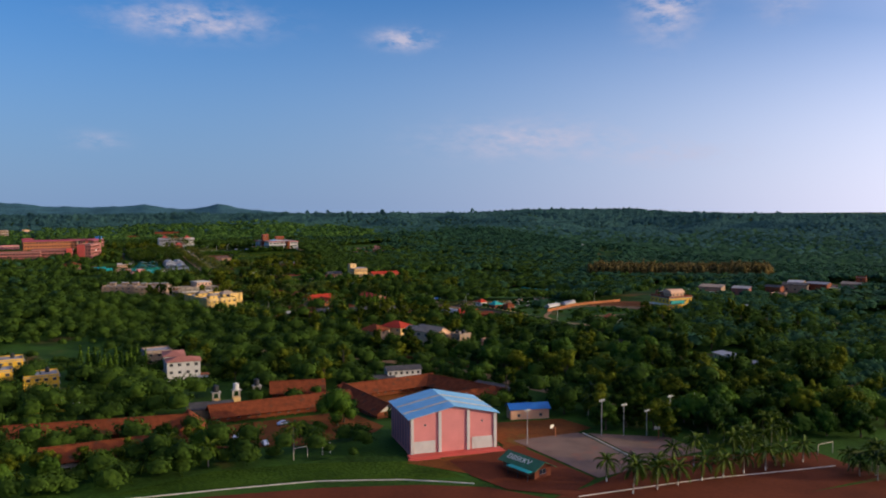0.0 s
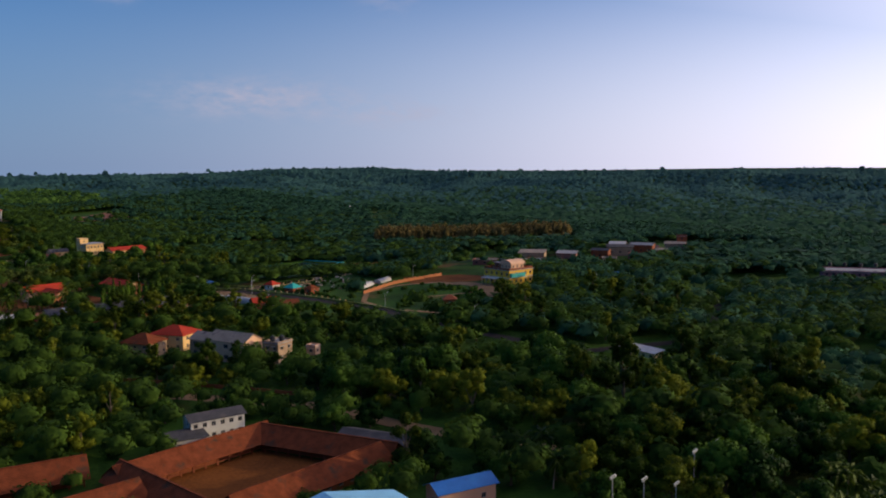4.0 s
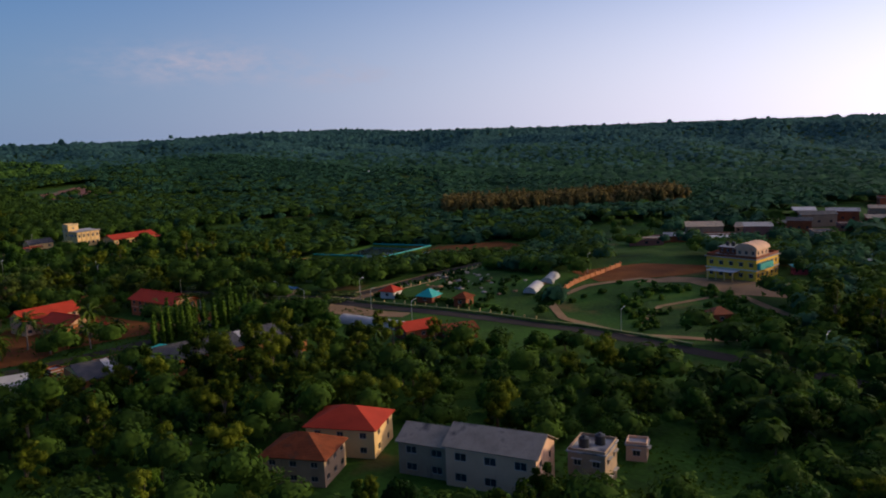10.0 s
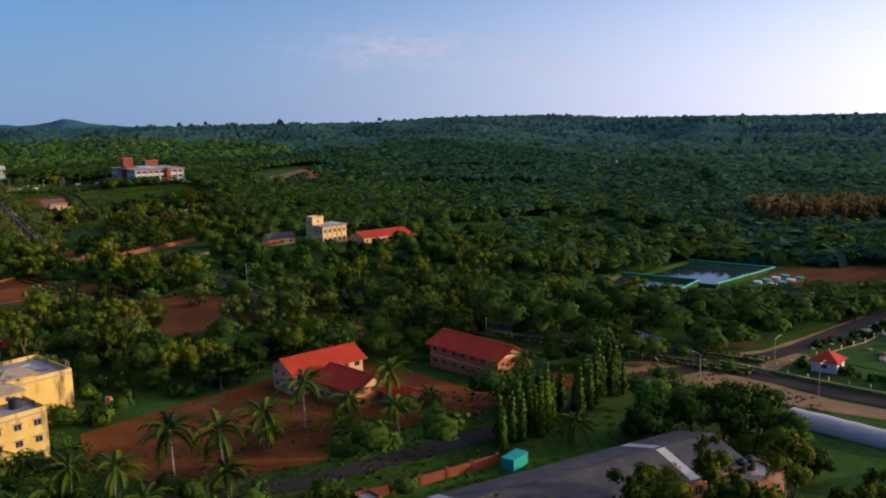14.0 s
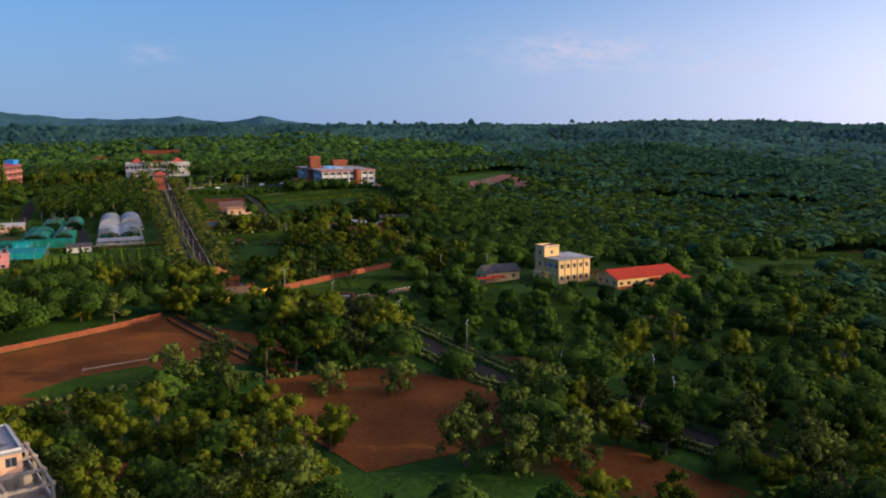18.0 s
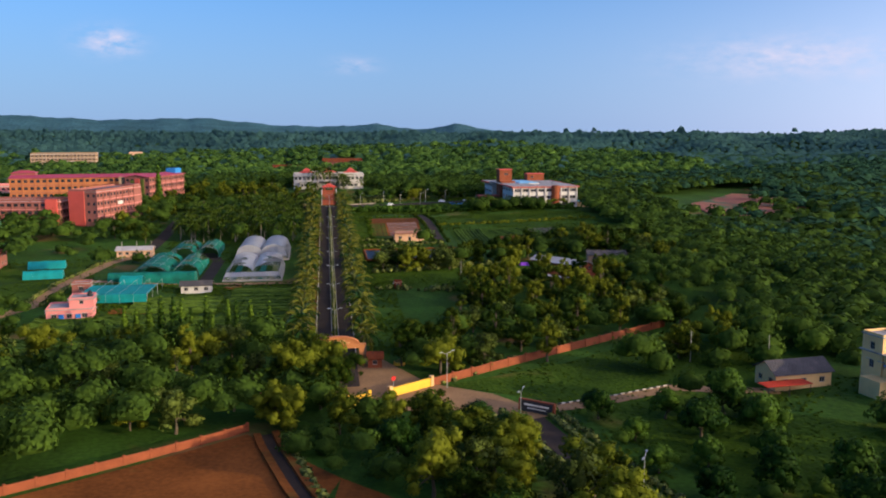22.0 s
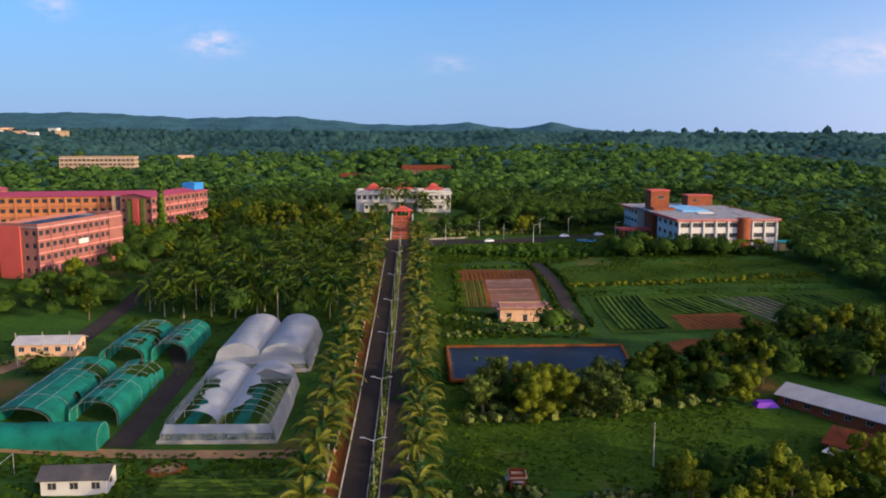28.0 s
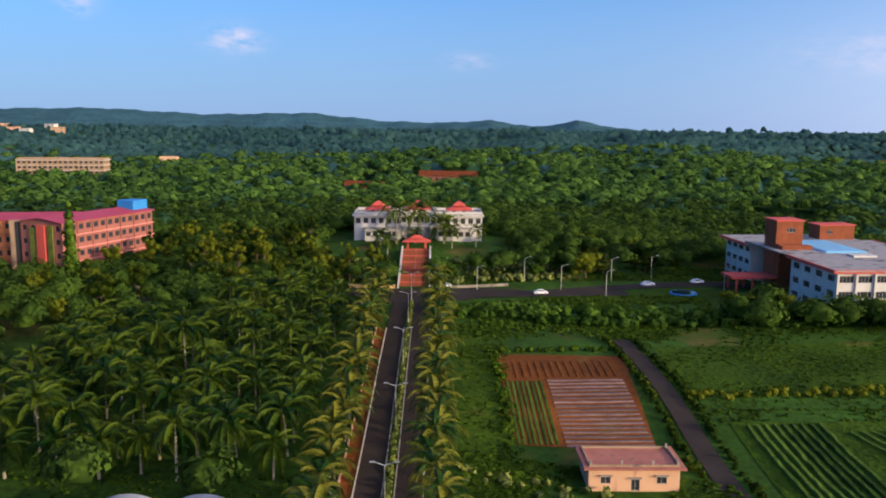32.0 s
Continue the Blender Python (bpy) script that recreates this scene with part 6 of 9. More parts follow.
for y in (918, 951, 984, 1017, 1050, 1084, 1117, 1150, 1183, 1210):
    street_lamp(150, y, 0, 9.0, True, "avenue lamps")
for x, y, rz in ((199.5, 802, 60), (208, 768, 60), (228, 702, 60), (234, 718, 60), (176, 868, 30), (187, 838, 60), (236, 640, 50), (216, 729, 60)):
    street_lamp(x, y, rz, 9.0, True, "lane lamps")
for x, y, rz in ((248.3, 570, 120), (252.4, 592.4, 120), (273.2, 567.5, 0), (256, 520, 0), (283, 455, 0), (262, 548, 0), (240, 600, 60), (286, 395, 0), (352, 515, 0), (170, 1226, 0), (196, 1224, 0), (214, 1236, 0), (228, 1240, 0), (246, 1222, 0), (136, 1228, 0), (208, 1214, 0), (186, 1238, 0)):
    street_lamp(x, y, rz, 8.0, False, "road lamps")
for x, y in ((243, 881), (199, 991), (60, 1052), (66, 1053), (72, 1054), (260, 872), (124, 395), (85, 575), (214, 585)):
    t = thing("utility_pole", x, y, 0, "plain grey utility pole", "utility pole", "utility poles")
    part("pole", Geo().cyl(0, 0, -0.6, 0, 0, 8.5, 0.14, 0.1), M["concrete"], t)
    part("cross_arm", Geo().box(0, 0, 8.0, 1.2, 0.1, 0.1), M["dark"], t)

KEEP_OUT.append(np.array([(75, 1092), (138, 1092), (138, 1216), (104, 1216), (104, 1180), (75, 1180)], float))

# ---- greenhouses and nets ----
def twin_house(x0, x1, y0, y1, h, zw, label, torn=False):
    xm, w = (x0 + x1) / 2, (x1 - x0) / 2
    t = thing("greenhouse", xm, (y0 + y1) / 2, 0, label, "greenhouse", clear=0)
    KEEP_OUT.append(np.array([(x0 - 2, y0 - 2), (x1 + 2, y0 - 2), (x1 + 2, y1 + 2), (x0 - 2, y1 + 2)], float))
    L = y1 - y0
    segs = 10
    rr = random.Random(3)
    for s in (-1, 1):
        arch_at = lambda a: (s * w / 2 + w / 2 * math.cos(a), zw + (h - zw) * math.sin(a))
        ring = [arch_at(a) for a in np.linspace(0, math.pi, 13)]
        g = Geo()
        for j in range(2 * segs + 1):
            yy = -L / 2 + L * j / segs / 2
            tear = math.pi * (0.56 + 0.07 * math.sin(j * 0.9 + s) + 0.04 * math.sin(j * 2.3)) if torn and j < 2 * segs - 2 else 0.0
            lo, hi = (tear, math.pi) if s > 0 else (0.0, math.pi - tear)
            k = 0.975 if j % 2 else 1.0
            pts = [arch_at(a) for a in np.linspace(lo, hi, 13)]
            g.v += [(a, yy, zw + (b - zw) * k + rr.uniform(-0.06, 0.06)) for a, b in pts]
        g.f += [(j * 13 + i, j * 13 + i + 1, (j + 1) * 13 + i + 1, (j + 1) * 13 + i) for j in range(2 * segs) for i in range(12)]
        part("arched_film", g, M["poly_film"], t, smooth=True)
        for yy in ((-L / 2, L / 2) if not torn else ()):
            part("end_film", Geo().add([(a, yy, b) for a, b in ring], [tuple(range(13))]), M["poly_film"], t)
        for j in range(segs + 1):
            part("hoop", tube([(a, -L / 2 + L * j / segs, b) for a, b in ring], 0.04), M["steel"], t)
    for s in (-1, 1):  # slack film walls, rippled between the posts
        g = Geo()
        for j in range(2 * segs + 1):
            yy, k = -L / 2 + L * j / segs / 2, rr.uniform(-0.25, 0.25)
            g.v += [(s * (w + 1.2), yy, 0), (s * (w + 0.75 + k), yy, zw * 0.5), (s * w, yy, zw)]
        g.f += [(3 * j + i, 3 * j + i + 1, 3 * j + 4 + i, 3 * j + 3 + i) for j in range(2 * segs) for i in (0, 1)]
        part("side_film", g, M["poly_film"], t, smooth=True)
    for yy, s in ((-L / 2, -1), (L / 2, 1)):
        part("front_film", Geo().add([(-w - 0.6, yy + s * 0.4, zw * 0.5), (w + 0.6, yy + s * 0.4, zw * 0.5), (w, yy, zw), (-w, yy, zw)], [(0, 1, 2, 3)]), M["poly_film"], t)
        part("front_skirt", Geo().add([(-w - 1.2, yy + s * 0.8, 0), (w + 1.2, yy + s * 0.8, 0), (w + 0.6, yy + s * 0.41, zw * 0.5), (-w - 0.6, yy + s * 0.41, zw * 0.5)], [(0, 1, 2, 3)]), M["thin_film"], t, "see-through insect mesh skirt")
    part("base_kerb", Geo().box(0, -L / 2 - 0.9, -0.4, 2 * w + 2.8, 0.25, 0.9).box(0, L / 2 + 0.9, -0.4, 2 * w + 2.8, 0.25, 0.9).box(-w - 1.3, 0, -0.4, 0.25, L + 1.8, 0.6).box(w + 1.3, 0, -0.4, 0.25, L + 1.8, 0.6), M["concrete"], t)
    for s in (-1, 0, 1):
        for j in range(0, segs + 1, 2):
            part("post", Geo().cyl(s * w, -L / 2 + L * j / segs, -0.3, s * w, -L / 2 + L * j / segs, zw, 0.06, 0.06, 6), M["steel"], t)
    for k in range(4):
        part("plant_bench", Geo().box(-w + w * 0.5 * k + w * 0.25, 0, 0, 2.2, L - 4, 0.8), M["hedge" if k % 2 else "net"], t)
    return t


twin_house(109, 129, 1006, 1040, 6.2, 3.4, "white film greenhouse with torn twin-arched roof", True)
twin_house(109, 130, 1048, 1080, 6.6, 3.2, "white film greenhouse with twin arched roof")
for x, y, w, L, lab in ((80, 1027, 13, 36, "green shade-net tunnel beside the track"), (92.5, 1029, 10, 30, "sagging green shade-net tunnel, partly open"), (85, 1066, 11, 28, "green net tunnel with bare hoops"), (95.7, 1067, 9, 24, "green shade-net tunnel behind the others"), (82, 1003, 3.5, 1, "")):
    if lab:
        tunnel("net_house", x, y, 0, w, L, 5.2, "net", lab, z_wall=2.2, hoops=8, ends=False, group="green net houses", holes=8 if "open" in lab or "bare" in lab else 4)
tunnel("net_house", 82, 1004, 90, 6.5, 32, 4.0, "net", "low green net house lying across the others", z_wall=1.5, hoops=6, group="green net houses")
nh = thing("flat_net_house", 77, 975, 0, "flat teal shade-net house on thin posts", "net house", clear=16)
part("net", Geo().box(0, -3, 3.2, 22, 18, 0.12), M["net_blue"], nh)
part("side_net", Geo().box(0, -12, 0.6, 22, 0.08, 2.6), M["net_blue"], nh)
for i in range(6):
    for j in range(4):
        part("post", Geo().cyl(-11 + 4.4 * i, -12 + 9 * j, -0.5, -11 + 4.4 * i, -12 + 9 * j, 3.6, 0.06, 0.06, 5), M["steel"], nh)
for i in range(6):
    part("cross_wire", Geo().cyl(-11 + 4.4 * i, -12, 3.6, -11 + 4.4 * i, 15, 3.6, 0.05, 0.05, 4), M["steel"], nh)
tunnel("hoop_dome", 76, 997, 90, 7, 8, 3.6, "net_blue", "small hooped dome with teal netting", hoops=5, ends=False)
small_house("farm_hut", 101, 985, 2, 10.5, 5, 3.0, "white", "grey_roof", "white farm hut with weathered sheet roof", "hut", kind="gable", rise=1.2, nwin=3)
small_house("farm_hut", 63, 1064, 2, 15, 7, 3.2, "peach", "light_roof", "long low farm hut with pale roof", "hut", kind="gable", rise=1.2, nwin=5)
small_house("brick_shed", 62, 983, 5, 6, 5, 3.4, "campus", "slab", "small brick-red shed beside the nets", "shed", nwin=1)
ph = small_house("pink_house", 69, 945, 8, 13, 10, 3.8, "pink", "slab", "peach farm house with roof tank and blue shutters", nwin=3)
shell(ph, 7, 8, 2.4, M["pink"], front=[(0, 1, 1.2, 1.2)], z0=4.05, cx=3.4, cy=1, name="roof_room", base=0.0)
flat_roof(ph, 7, 8, 6.45, M["slab"], M["pink"], 0.4, 0.4, 3.4, 1)
water_tank(ph, 5.5, 1, 6.75, 0.8, 1.3)
part("shutter", Geo().box(-2.2, -5.3, 1.2, 1.5, 0.1, 1.3).box(2.6, -5.3, 1.2, 1.5, 0.1, 1.3), M["blue_paint"], ph)
t = thing("spoil_pit", 113, 993, 0, "red earth pit with a raised rim", "pit")
part("rim", Geo().cyl(0, 0, -0.3, 0, 0, 0.5, 4.2, 2.8, 14, False), M["red_soil"], t)
part("floor", Geo().cyl(0, 0, 0.1, 0, 0, 0.16, 2.9, 2.9, 14), M["dirt"], t)
for x, y, rz in ((40, 1012, 100), (34, 1036, 100)):
    tunnel("blue_tunnel", x, y, rz, 6, 14, 3.2, "net_blue", "small pale blue net tunnel", hoops=4, group="blue tunnels")
small_house("brick_lodge", 6, 1040, 5, 18, 14, 6.5, "campus", "tile", "red lodge with dark tile roof", kind="hip", rise=2.5, storeys=2, nwin=4)
for poly, lab in (([(84, 948), (138, 948), (138, 992), (118, 992), (92, 975), (84, 965)], "green vegetable plots before the glasshouses"), ([(30, 960), (48, 960), (48, 1000), (30, 1000)], "green fields beside the farm road"), ([(60, 925), (100, 925), (100, 945), (80, 945), (62, 936)], "tall green crop rows"), ([(2, 1005), (48, 1005), (50, 1050), (2, 1030)], "grassy plots among small buildings")):
    sheet("crop_field", poly, M["crop" if "plots before" in lab else "lawn"], lab, "field", lift=0.12)
sheet("bare_bed", [(78, 950), (92, 950), (92, 957), (78, 957)], M["red_soil"], "bare red seed bed", "field", lift=0.22)


def crop_rows(name, x0, y0, x1, y1, n, along, w, h, material, label, kind="stuff", tilt=0.0):
    """Rows of a crop or of covered beds; one mesh."""
    g = Geo()
    rr = random.Random(int(x0 + y0))
    for k in range(n):
        f = (k + 0.5) / n
        a, b = ((x0 + (x1 - x0) * f, y0), (x0 + (x1 - x0) * f + tilt, y1)) if along == "y" else ((x0, y0 + (y1 - y0) * f), (x1, y0 + (y1 - y0) * f + tilt))
        P = resample([a, b], 2.0)
        z = ground(P[:, 0], P[:, 1])
        d = np.array([b[0] - a[0], b[1] - a[1]])
        d = d / np.linalg.norm(d)
        N = np.array([-d[1], d[0]])
        m = len(P)
        vs = []
        for (px, py), zz in zip(P, z):
            hh = h * rr.uniform(0.7, 1.3)
            ww = w * rr.uniform(0.85, 1.1)
            vs += [(px + N[0] * ww / 2, py + N[1] * ww / 2, zz), (px + N[0] * ww * 0.3, py + N[1] * ww * 0.3, zz + hh), (px - N[0] * ww * 0.3, py - N[1] * ww * 0.3, zz + hh), (px - N[0] * ww / 2, py - N[1] * ww / 2, zz)]
        g.add(vs, [(4 * i + j, 4 * i + 4 + j, 4 * i + 5 + j, 4 * i + 1 + j) for i in range(m - 1) for j in range(3)])
    return tagged(new(name, g.mesh(name, M[material])), label, "crop", kind=kind)


crop_rows("crop_row", 84, 950, 112, 972, 14, "x", 1.3, 1.1, "crop", "leafy vegetable rows beside the net houses")
crop_rows("crop_row", 114, 950, 138, 990, 24, "x", 1.0, 0.5, "crop", "green vegetable rows")
crop_rows("crop_row", 60, 926, 100, 944, 10, "x", 1.2, 1.4, "crop", "tall maize rows")
crop_rows("crop_row", 104, 908, 136, 944, 18, "x", 1.1, 0.7, "crop", "low green vegetable rows beside the avenue")
crop_rows("crop_row", 60, 905, 98, 921, 9, "x", 1.2, 0.9, "crop", "leafy green vegetable rows near the gate")

# ---- farm house and plots beside the avenue ----
KEEP_OUT.append(np.array([(160, 1073), (302, 1078), (302, 1172), (208, 1174), (160, 1192)], float))
fh = thing("plot_house", 189.2, 1099, 0, "weathered peach plot house with a terrace roof", "house", clear=10)
shell(fh, 14.6, 8, 3.8, M["peach"], front=[(-4.6, 1.2, 1.6, 1.4), (0.2, 0, 1.4, 2.2), (4.4, 1.2, 1.6, 1.4)], left=[(0, 1.2, 1.4, 1.4)], right=[(0, 1.2, 1.4, 1.4)], sunshade=True)
flat_roof(fh, 14.6, 8, 3.8, M["worn_red"], M["house_wall"], 0.35, 0.9)
for x, y in ((-7, -3.6), (7, -3.6), (7, 3.6), (-2, -3.6), (3, -3.6)):
    part("column_stub", Geo().box(x, y, 4.0, 0.35, 0.35, 1.0), M["ruin"], fh)
sheet("plot", [(172, 1112), (197, 1110), (200, 1156), (171, 1158)], M["red_soil"], "red ploughed plot behind the house", "field", lift=0.12)
crop_rows("covered_bed", 181, 1111, 197, 1141, 17, "x", 1.1, 0.25, "bed_film", "dull plastic-covered seed beds")
crop_rows("covered_bed", 174, 1142, 197, 1152, 14, "y", 0.8, 0.25, "red_soil", "ridged red seed beds")
crop_rows("crop_row", 172, 1112, 180, 1140, 8, "y", 0.7, 0.3, "crop", "thin green rows beside the beds")
sheet("green_strip", [(159, 1000), (170, 1000), (171, 1160), (160, 1190)], M["lawn"], "green strip beside the avenue palms", "lawn", lift=0.1)
sheet("terrace_plot", [(212, 1078), (262, 1076), (302, 1079), (302, 1116), (213, 1120)], M["lawn"], "terraced green plots", "field", lift=0.12)
crop_rows("crop_row", 215, 1082, 230, 1118, 9, "y", 1.1, 0.6, "crop", "green rows on the terrace")
crop_rows("crop_row", 238, 1096, 262, 1114, 11, "y", 1.1, 0.45, "crop", "young green rows on the terrace", tilt=-6)
crop_rows("covered_bed", 236, 1080, 256, 1095, 9, "y", 0.9, 0.25, "red_soil", "ridged red beds ready for planting", tilt=-4)
crop_rows("covered_bed", 261, 1080, 277, 1112, 7, "y", 0.9, 0.3, "bed_film", "dull film-covered beds among green rows", tilt=-9)
crop_rows("crop_row", 278, 1080, 300, 1112, 10, "y", 1.0, 0.45, "crop", "leafy rows at the end of the terrace", tilt=-9)
sheet("terrace_soil", [(233, 1080), (258, 1079), (253, 1095), (234, 1096)], M["red_soil"], "red soil under ridged beds", "field", lift=0.16)
sheet("terrace_plot", [(208, 1132), (262, 1131), (300, 1129), (300, 1166), (209, 1164)], M["lawn"], "upper green terrace", "field", lift=0.12)
ribbon("terrace_bank", [(210, 1128), (260, 1126), (300, 1122)], 5.0, M["grass"], "grassy earth terrace bank", "bank", lift=0.2, keep=False)
pond = thing("lined_pond", 181, 1052, 0, "black-lined empty farm pond", "pond")
KEEP_OUT.append(np.array([(163, 1030), (216, 1030), (216, 1072), (163, 1072)], float))
pond.location.z = -15.5
o, i_ = [(-16, -16), (27, -17), (30, 13.5), (-16, 13)], [(-14.8, -14.8), (25.6, -15.6), (28.4, 12.2), (-14.8, 11.8)]
part("liner", Geo().add([(*p, 0.42) for p in o] + [(*p, 0.08) for p in i_], [(k, (k + 1) % 4, 4 + (k + 1) % 4, 4 + k) for k in range(4)] + [(4, 5, 6, 7)]), M["tarp"], pond)
for (xa, ya), (xb, yb) in zip(o, o[1:] + o[:1]):
    n_ = max(2, round(math.hypot(xb - xa, yb - ya) / 3))
    for k in range(n_):
        u0, v0, u1, v1 = xa + (xb - xa) * k / n_, ya + (yb - ya) * k / n_, xa + (xb - xa) * (k + 1) / n_, ya + (yb - ya) * (k + 1) / n_
        part("bank_clod", Geo().cyl(u0, v0, 0.1 + 0.1 * (k % 2), u1, v1, 0.1 + 0.12 * ((k + 1) % 3), 0.5 + 0.1 * (k % 3), 0.55, 7), M["red_soil"], pond)
sheet("bare_soil", [(219, 1064), (230, 1071), (252, 1069), (248, 1060), (236, 1055), (225, 1056)], M["red_soil"], "bare red soil patch below the terrace", "soil", lift=0.1)
sheet("clearing", [(166, 985), (200, 980), (235, 990), (240, 1012), (222, 1020), (190, 1012), (166, 1012)], M["lawn"], "mown clearing among trees", "lawn", lift=0.12)
small_house("cattle_shed", 245, 1013, -54, 26, 8, 2.6, "brick", "light_roof", "long cattle shed with pale sheet roof", "shed", kind="gable", rise=1.6, nwin=6)
cs = small_house("cattle_shed", 243, 991, -50, 22, 9, 2.6, "brick", "tile", "brick cattle shed with rusty tile roof", "shed", kind="gable", rise=2.0, nwin=6)
small_house("cattle_shed", 268, 1024, -10, 16, 8, 3.2, "house_wall", "grey_roof", "dark sheet-roofed shed under trees", "shed", kind="gable", rise=1.4)
part("lean_to_roof", Geo().box(0, -6.6, 2.0, 20, 3.6, 0.12), M["light_roof"], cs, "pale lean-to roof strip")
for k in range(5):
    part("lean_to_post", Geo().cyl(-9 + 4.5 * k, -8.2, -0.5, -9 + 4.5 * k, -8.2, 2.0, 0.08), M["dark"], cs)
t = thing("violet_cover", 231, 1020, 0, "violet plastic cover on the ground", "tarpaulin")
part("cover", Geo().box(0, 0, 0, 5, 3, 1.0, taper=0.7), M["violet"], t)
small_house("watch_platform", 174, 984, 0, 2.6, 2.6, 2.2, "tile", "house_wall", "small timber watch hut on the clearing", "hut", nwin=1)

# ---- red campus ----
def slab_block(name, x, y, rz, w, d, storeys, label, wall="campus", roof="slab", sh=3.7, bay=3.6, group="campus blocks", band="pink", gable=None):
    b = thing(name, x, y, rz, label, "building", group)
    for k in range(-3, 4):
        FOOT.append((x + math.cos(radians(rz)) * w * k / 7, y + math.sin(radians(rz)) * w * k / 7, d * 0.8))
    h = sh * storeys
    n, m = max(2, round(w / bay)), max(2, round(d / bay))
    shell(b, w, d, h, M[wall], front=rows(w, n, storeys, sh, bay * 0.62, sh * 0.42, sh * 0.34), back=rows(w, n, storeys, sh, bay * 0.62, sh * 0.42, sh * 0.34), left=rows(d, m, storeys, sh, bay * 0.5, sh * 0.4, sh * 0.34), right=rows(d, m, storeys, sh, bay * 0.5, sh * 0.4, sh * 0.34), base=4.0, plain=True)
    for s in range(1, storeys + 1):
        part("floor_band", Geo().box(0, -d / 2 - 0.25, sh * s - 0.25, w + 0.6, 0.6, 0.3).box(w / 2 + 0.25, 0, sh * s - 0.25, 0.6, d, 0.3), M[band], b)
    for k in range(0, n + 1, 2):
        part("pier", Geo().box(-w / 2 + w * k / n, -d / 2 - 0.2, -1, 0.5, 0.45, h + 1), M[wall], b)
    if gable:
        gable_roof(b, w, d, h, gable, M[roof], M[wall], 0.9)
    else:
        flat_roof(b, w, d, h, M[roof], M[wall], 1.1, 0.4)
    return b


b1 = slab_block("campus_block", 27.5, 1161.5, 72, 44, 16, 4, "long coral campus block with white bands", bay=3.2, sh=4.3)
part("stair_tower", Geo().box(18, -5.4, -1, 7, 6, 20.0), M["campus"], b1)
for k in range(4):
    part("roof_panel", Geo().box(-16 + 8 * k, 0, 17.6, 7, 9, 0.25), M["tank"], b1)
part("name_panel", Geo().box(0, -8.4, 9.2, 5, 0.2, 1.8), M["white"], b1, "pale name panel")
slab_block("campus_block", -14, 1154, -6, 46, 16, 3, "lower coral campus wing facing the farm", sh=4.0)
part("end_wall", Geo().box(-22.4, 3.4, -2, 0.5, 9, 19.6), M["campus_red"], b1, "plain dark red end wall")
part("stair_core", Geo().box(19, -8.6, -2, 6, 1.6, 15.5), M["campus_red"], bpy.data.objects["campus_block.001"])
slab_block("campus_block", -58, 1140, -4, 60, 14, 3, "low coral campus wing behind trees", bay=3.4)
b2 = slab_block("campus_block", -10, 1256, 8, 84, 18, 4, "wide orange campus block with crimson sheet roof", wall="orange", roof="crimson", gable=1.6, band="campus", sh=4.6)
part("stair_core", Geo().box(26, -10.2, -1, 6, 3, 19.5), M["house_wall"], b2)
part("stair_slit", Geo().box(26, -11.8, 0, 2.4, 0.3, 18), M["tank"], b2)
b3 = slab_block("campus_block", 34, 1266, 71, 46, 17, 4, "coral campus wing with crimson roof and blue tank", wall="campus", roof="crimson", gable=1.4, sh=4.5)
part("blue_tank_box", Geo().box(19, -3, 18.6, 8, 7, 3.4), M["deep_blue"], b3)
part("creeper", Geo().box(-23.3, 3, 1, 0.35, 3, 15).box(-23.3, -4, 1, 0.35, 2.2, 16), M["hedge"], b3)
part("end_fin", Geo().box(-23.3, -0.3, -2, 0.9, 3.2, 19), M["campus_red"], b3)
slab_block("campus_block", -78, 1292, 4, 40, 14, 3, "pale pink campus block behind the others", wall="pink", band="white")
small_house("roof_house", -46, 1256, 6, 14, 8, 21.5, "campus", "crimson", "campus stair block with crimson roof", "building", kind="hip", rise=1.5, storeys=4, nwin=3)

# ---- office with brick towers ----
of = thing("office_building", 281.5, 1222, 3, "white three-storey office with brick-red towers and bands", "office building", clear=0)
KEEP_OUT.append(np.array([(254, 1178), (310, 1180), (308, 1266), (250, 1266)], float))
OH = 12.8
shell(of, 41, 26, OH, M["white"], front=rows(41, 8, 3, 4.2, 3.9, 1.9, 1.3), left=rows(26, 4, 3, 4.2, 3.6, 1.8, 1.3), right=rows(26, 4, 3, 4.2, 3.4, 1.6, 1.2), cy=-23, base=4)
part("roof_slab", Geo().box(0, -8, OH, 43.2, 58, 0.35), M["slab"], of)
shell(of, 35, 28, OH - 0.1, M["white"], left=[(-10 + 3.2 * k, 1.0, 1.6, 10.5) for k in range(7)], cx=3, cy=4, base=4, name="middle_wall")
shell(of, 41, 20, OH - 0.6, M["white"], left=rows(20, 4, 3, 4.1, 3.4, 1.7, 1.3), cy=28.5, base=4, name="rear_wall")
part("rear_roof", Geo().box(-1, 29, OH - 0.6, 43, 22, 0.35), M["slab"], of)
for q in ((0, -36.6, OH - 0.5, 43.6, 0.5, 1.0), (-21.7, -23, OH - 0.5, 0.5, 27.6, 1.0), (21.7, -8, OH - 0.5, 0.5, 58, 1.0), (-22.6, 29, OH - 1.0, 0.4, 22, 0.9)):
    part("fascia", Geo().box(*q), M["campus_red"], of)
shell(of, 8.4, 8, 21.5, M["brick"], front=[(0.4, 18.0, 2.8, 1.4)], cx=-15, cy=7.5, name="brick_tower", base=2)
part("tower_cap", Geo().box(-15, 7.5, 21.5, 9.2, 8.8, 0.4), M["campus_red"], of)
part("stepped_tower", Geo().box(-15.5, 2.4, -1, 7.0, 2.4, 15.6).box(-14, 1.6, 12.9, 9.4, 3.4, 1.4), M["brick"], of)
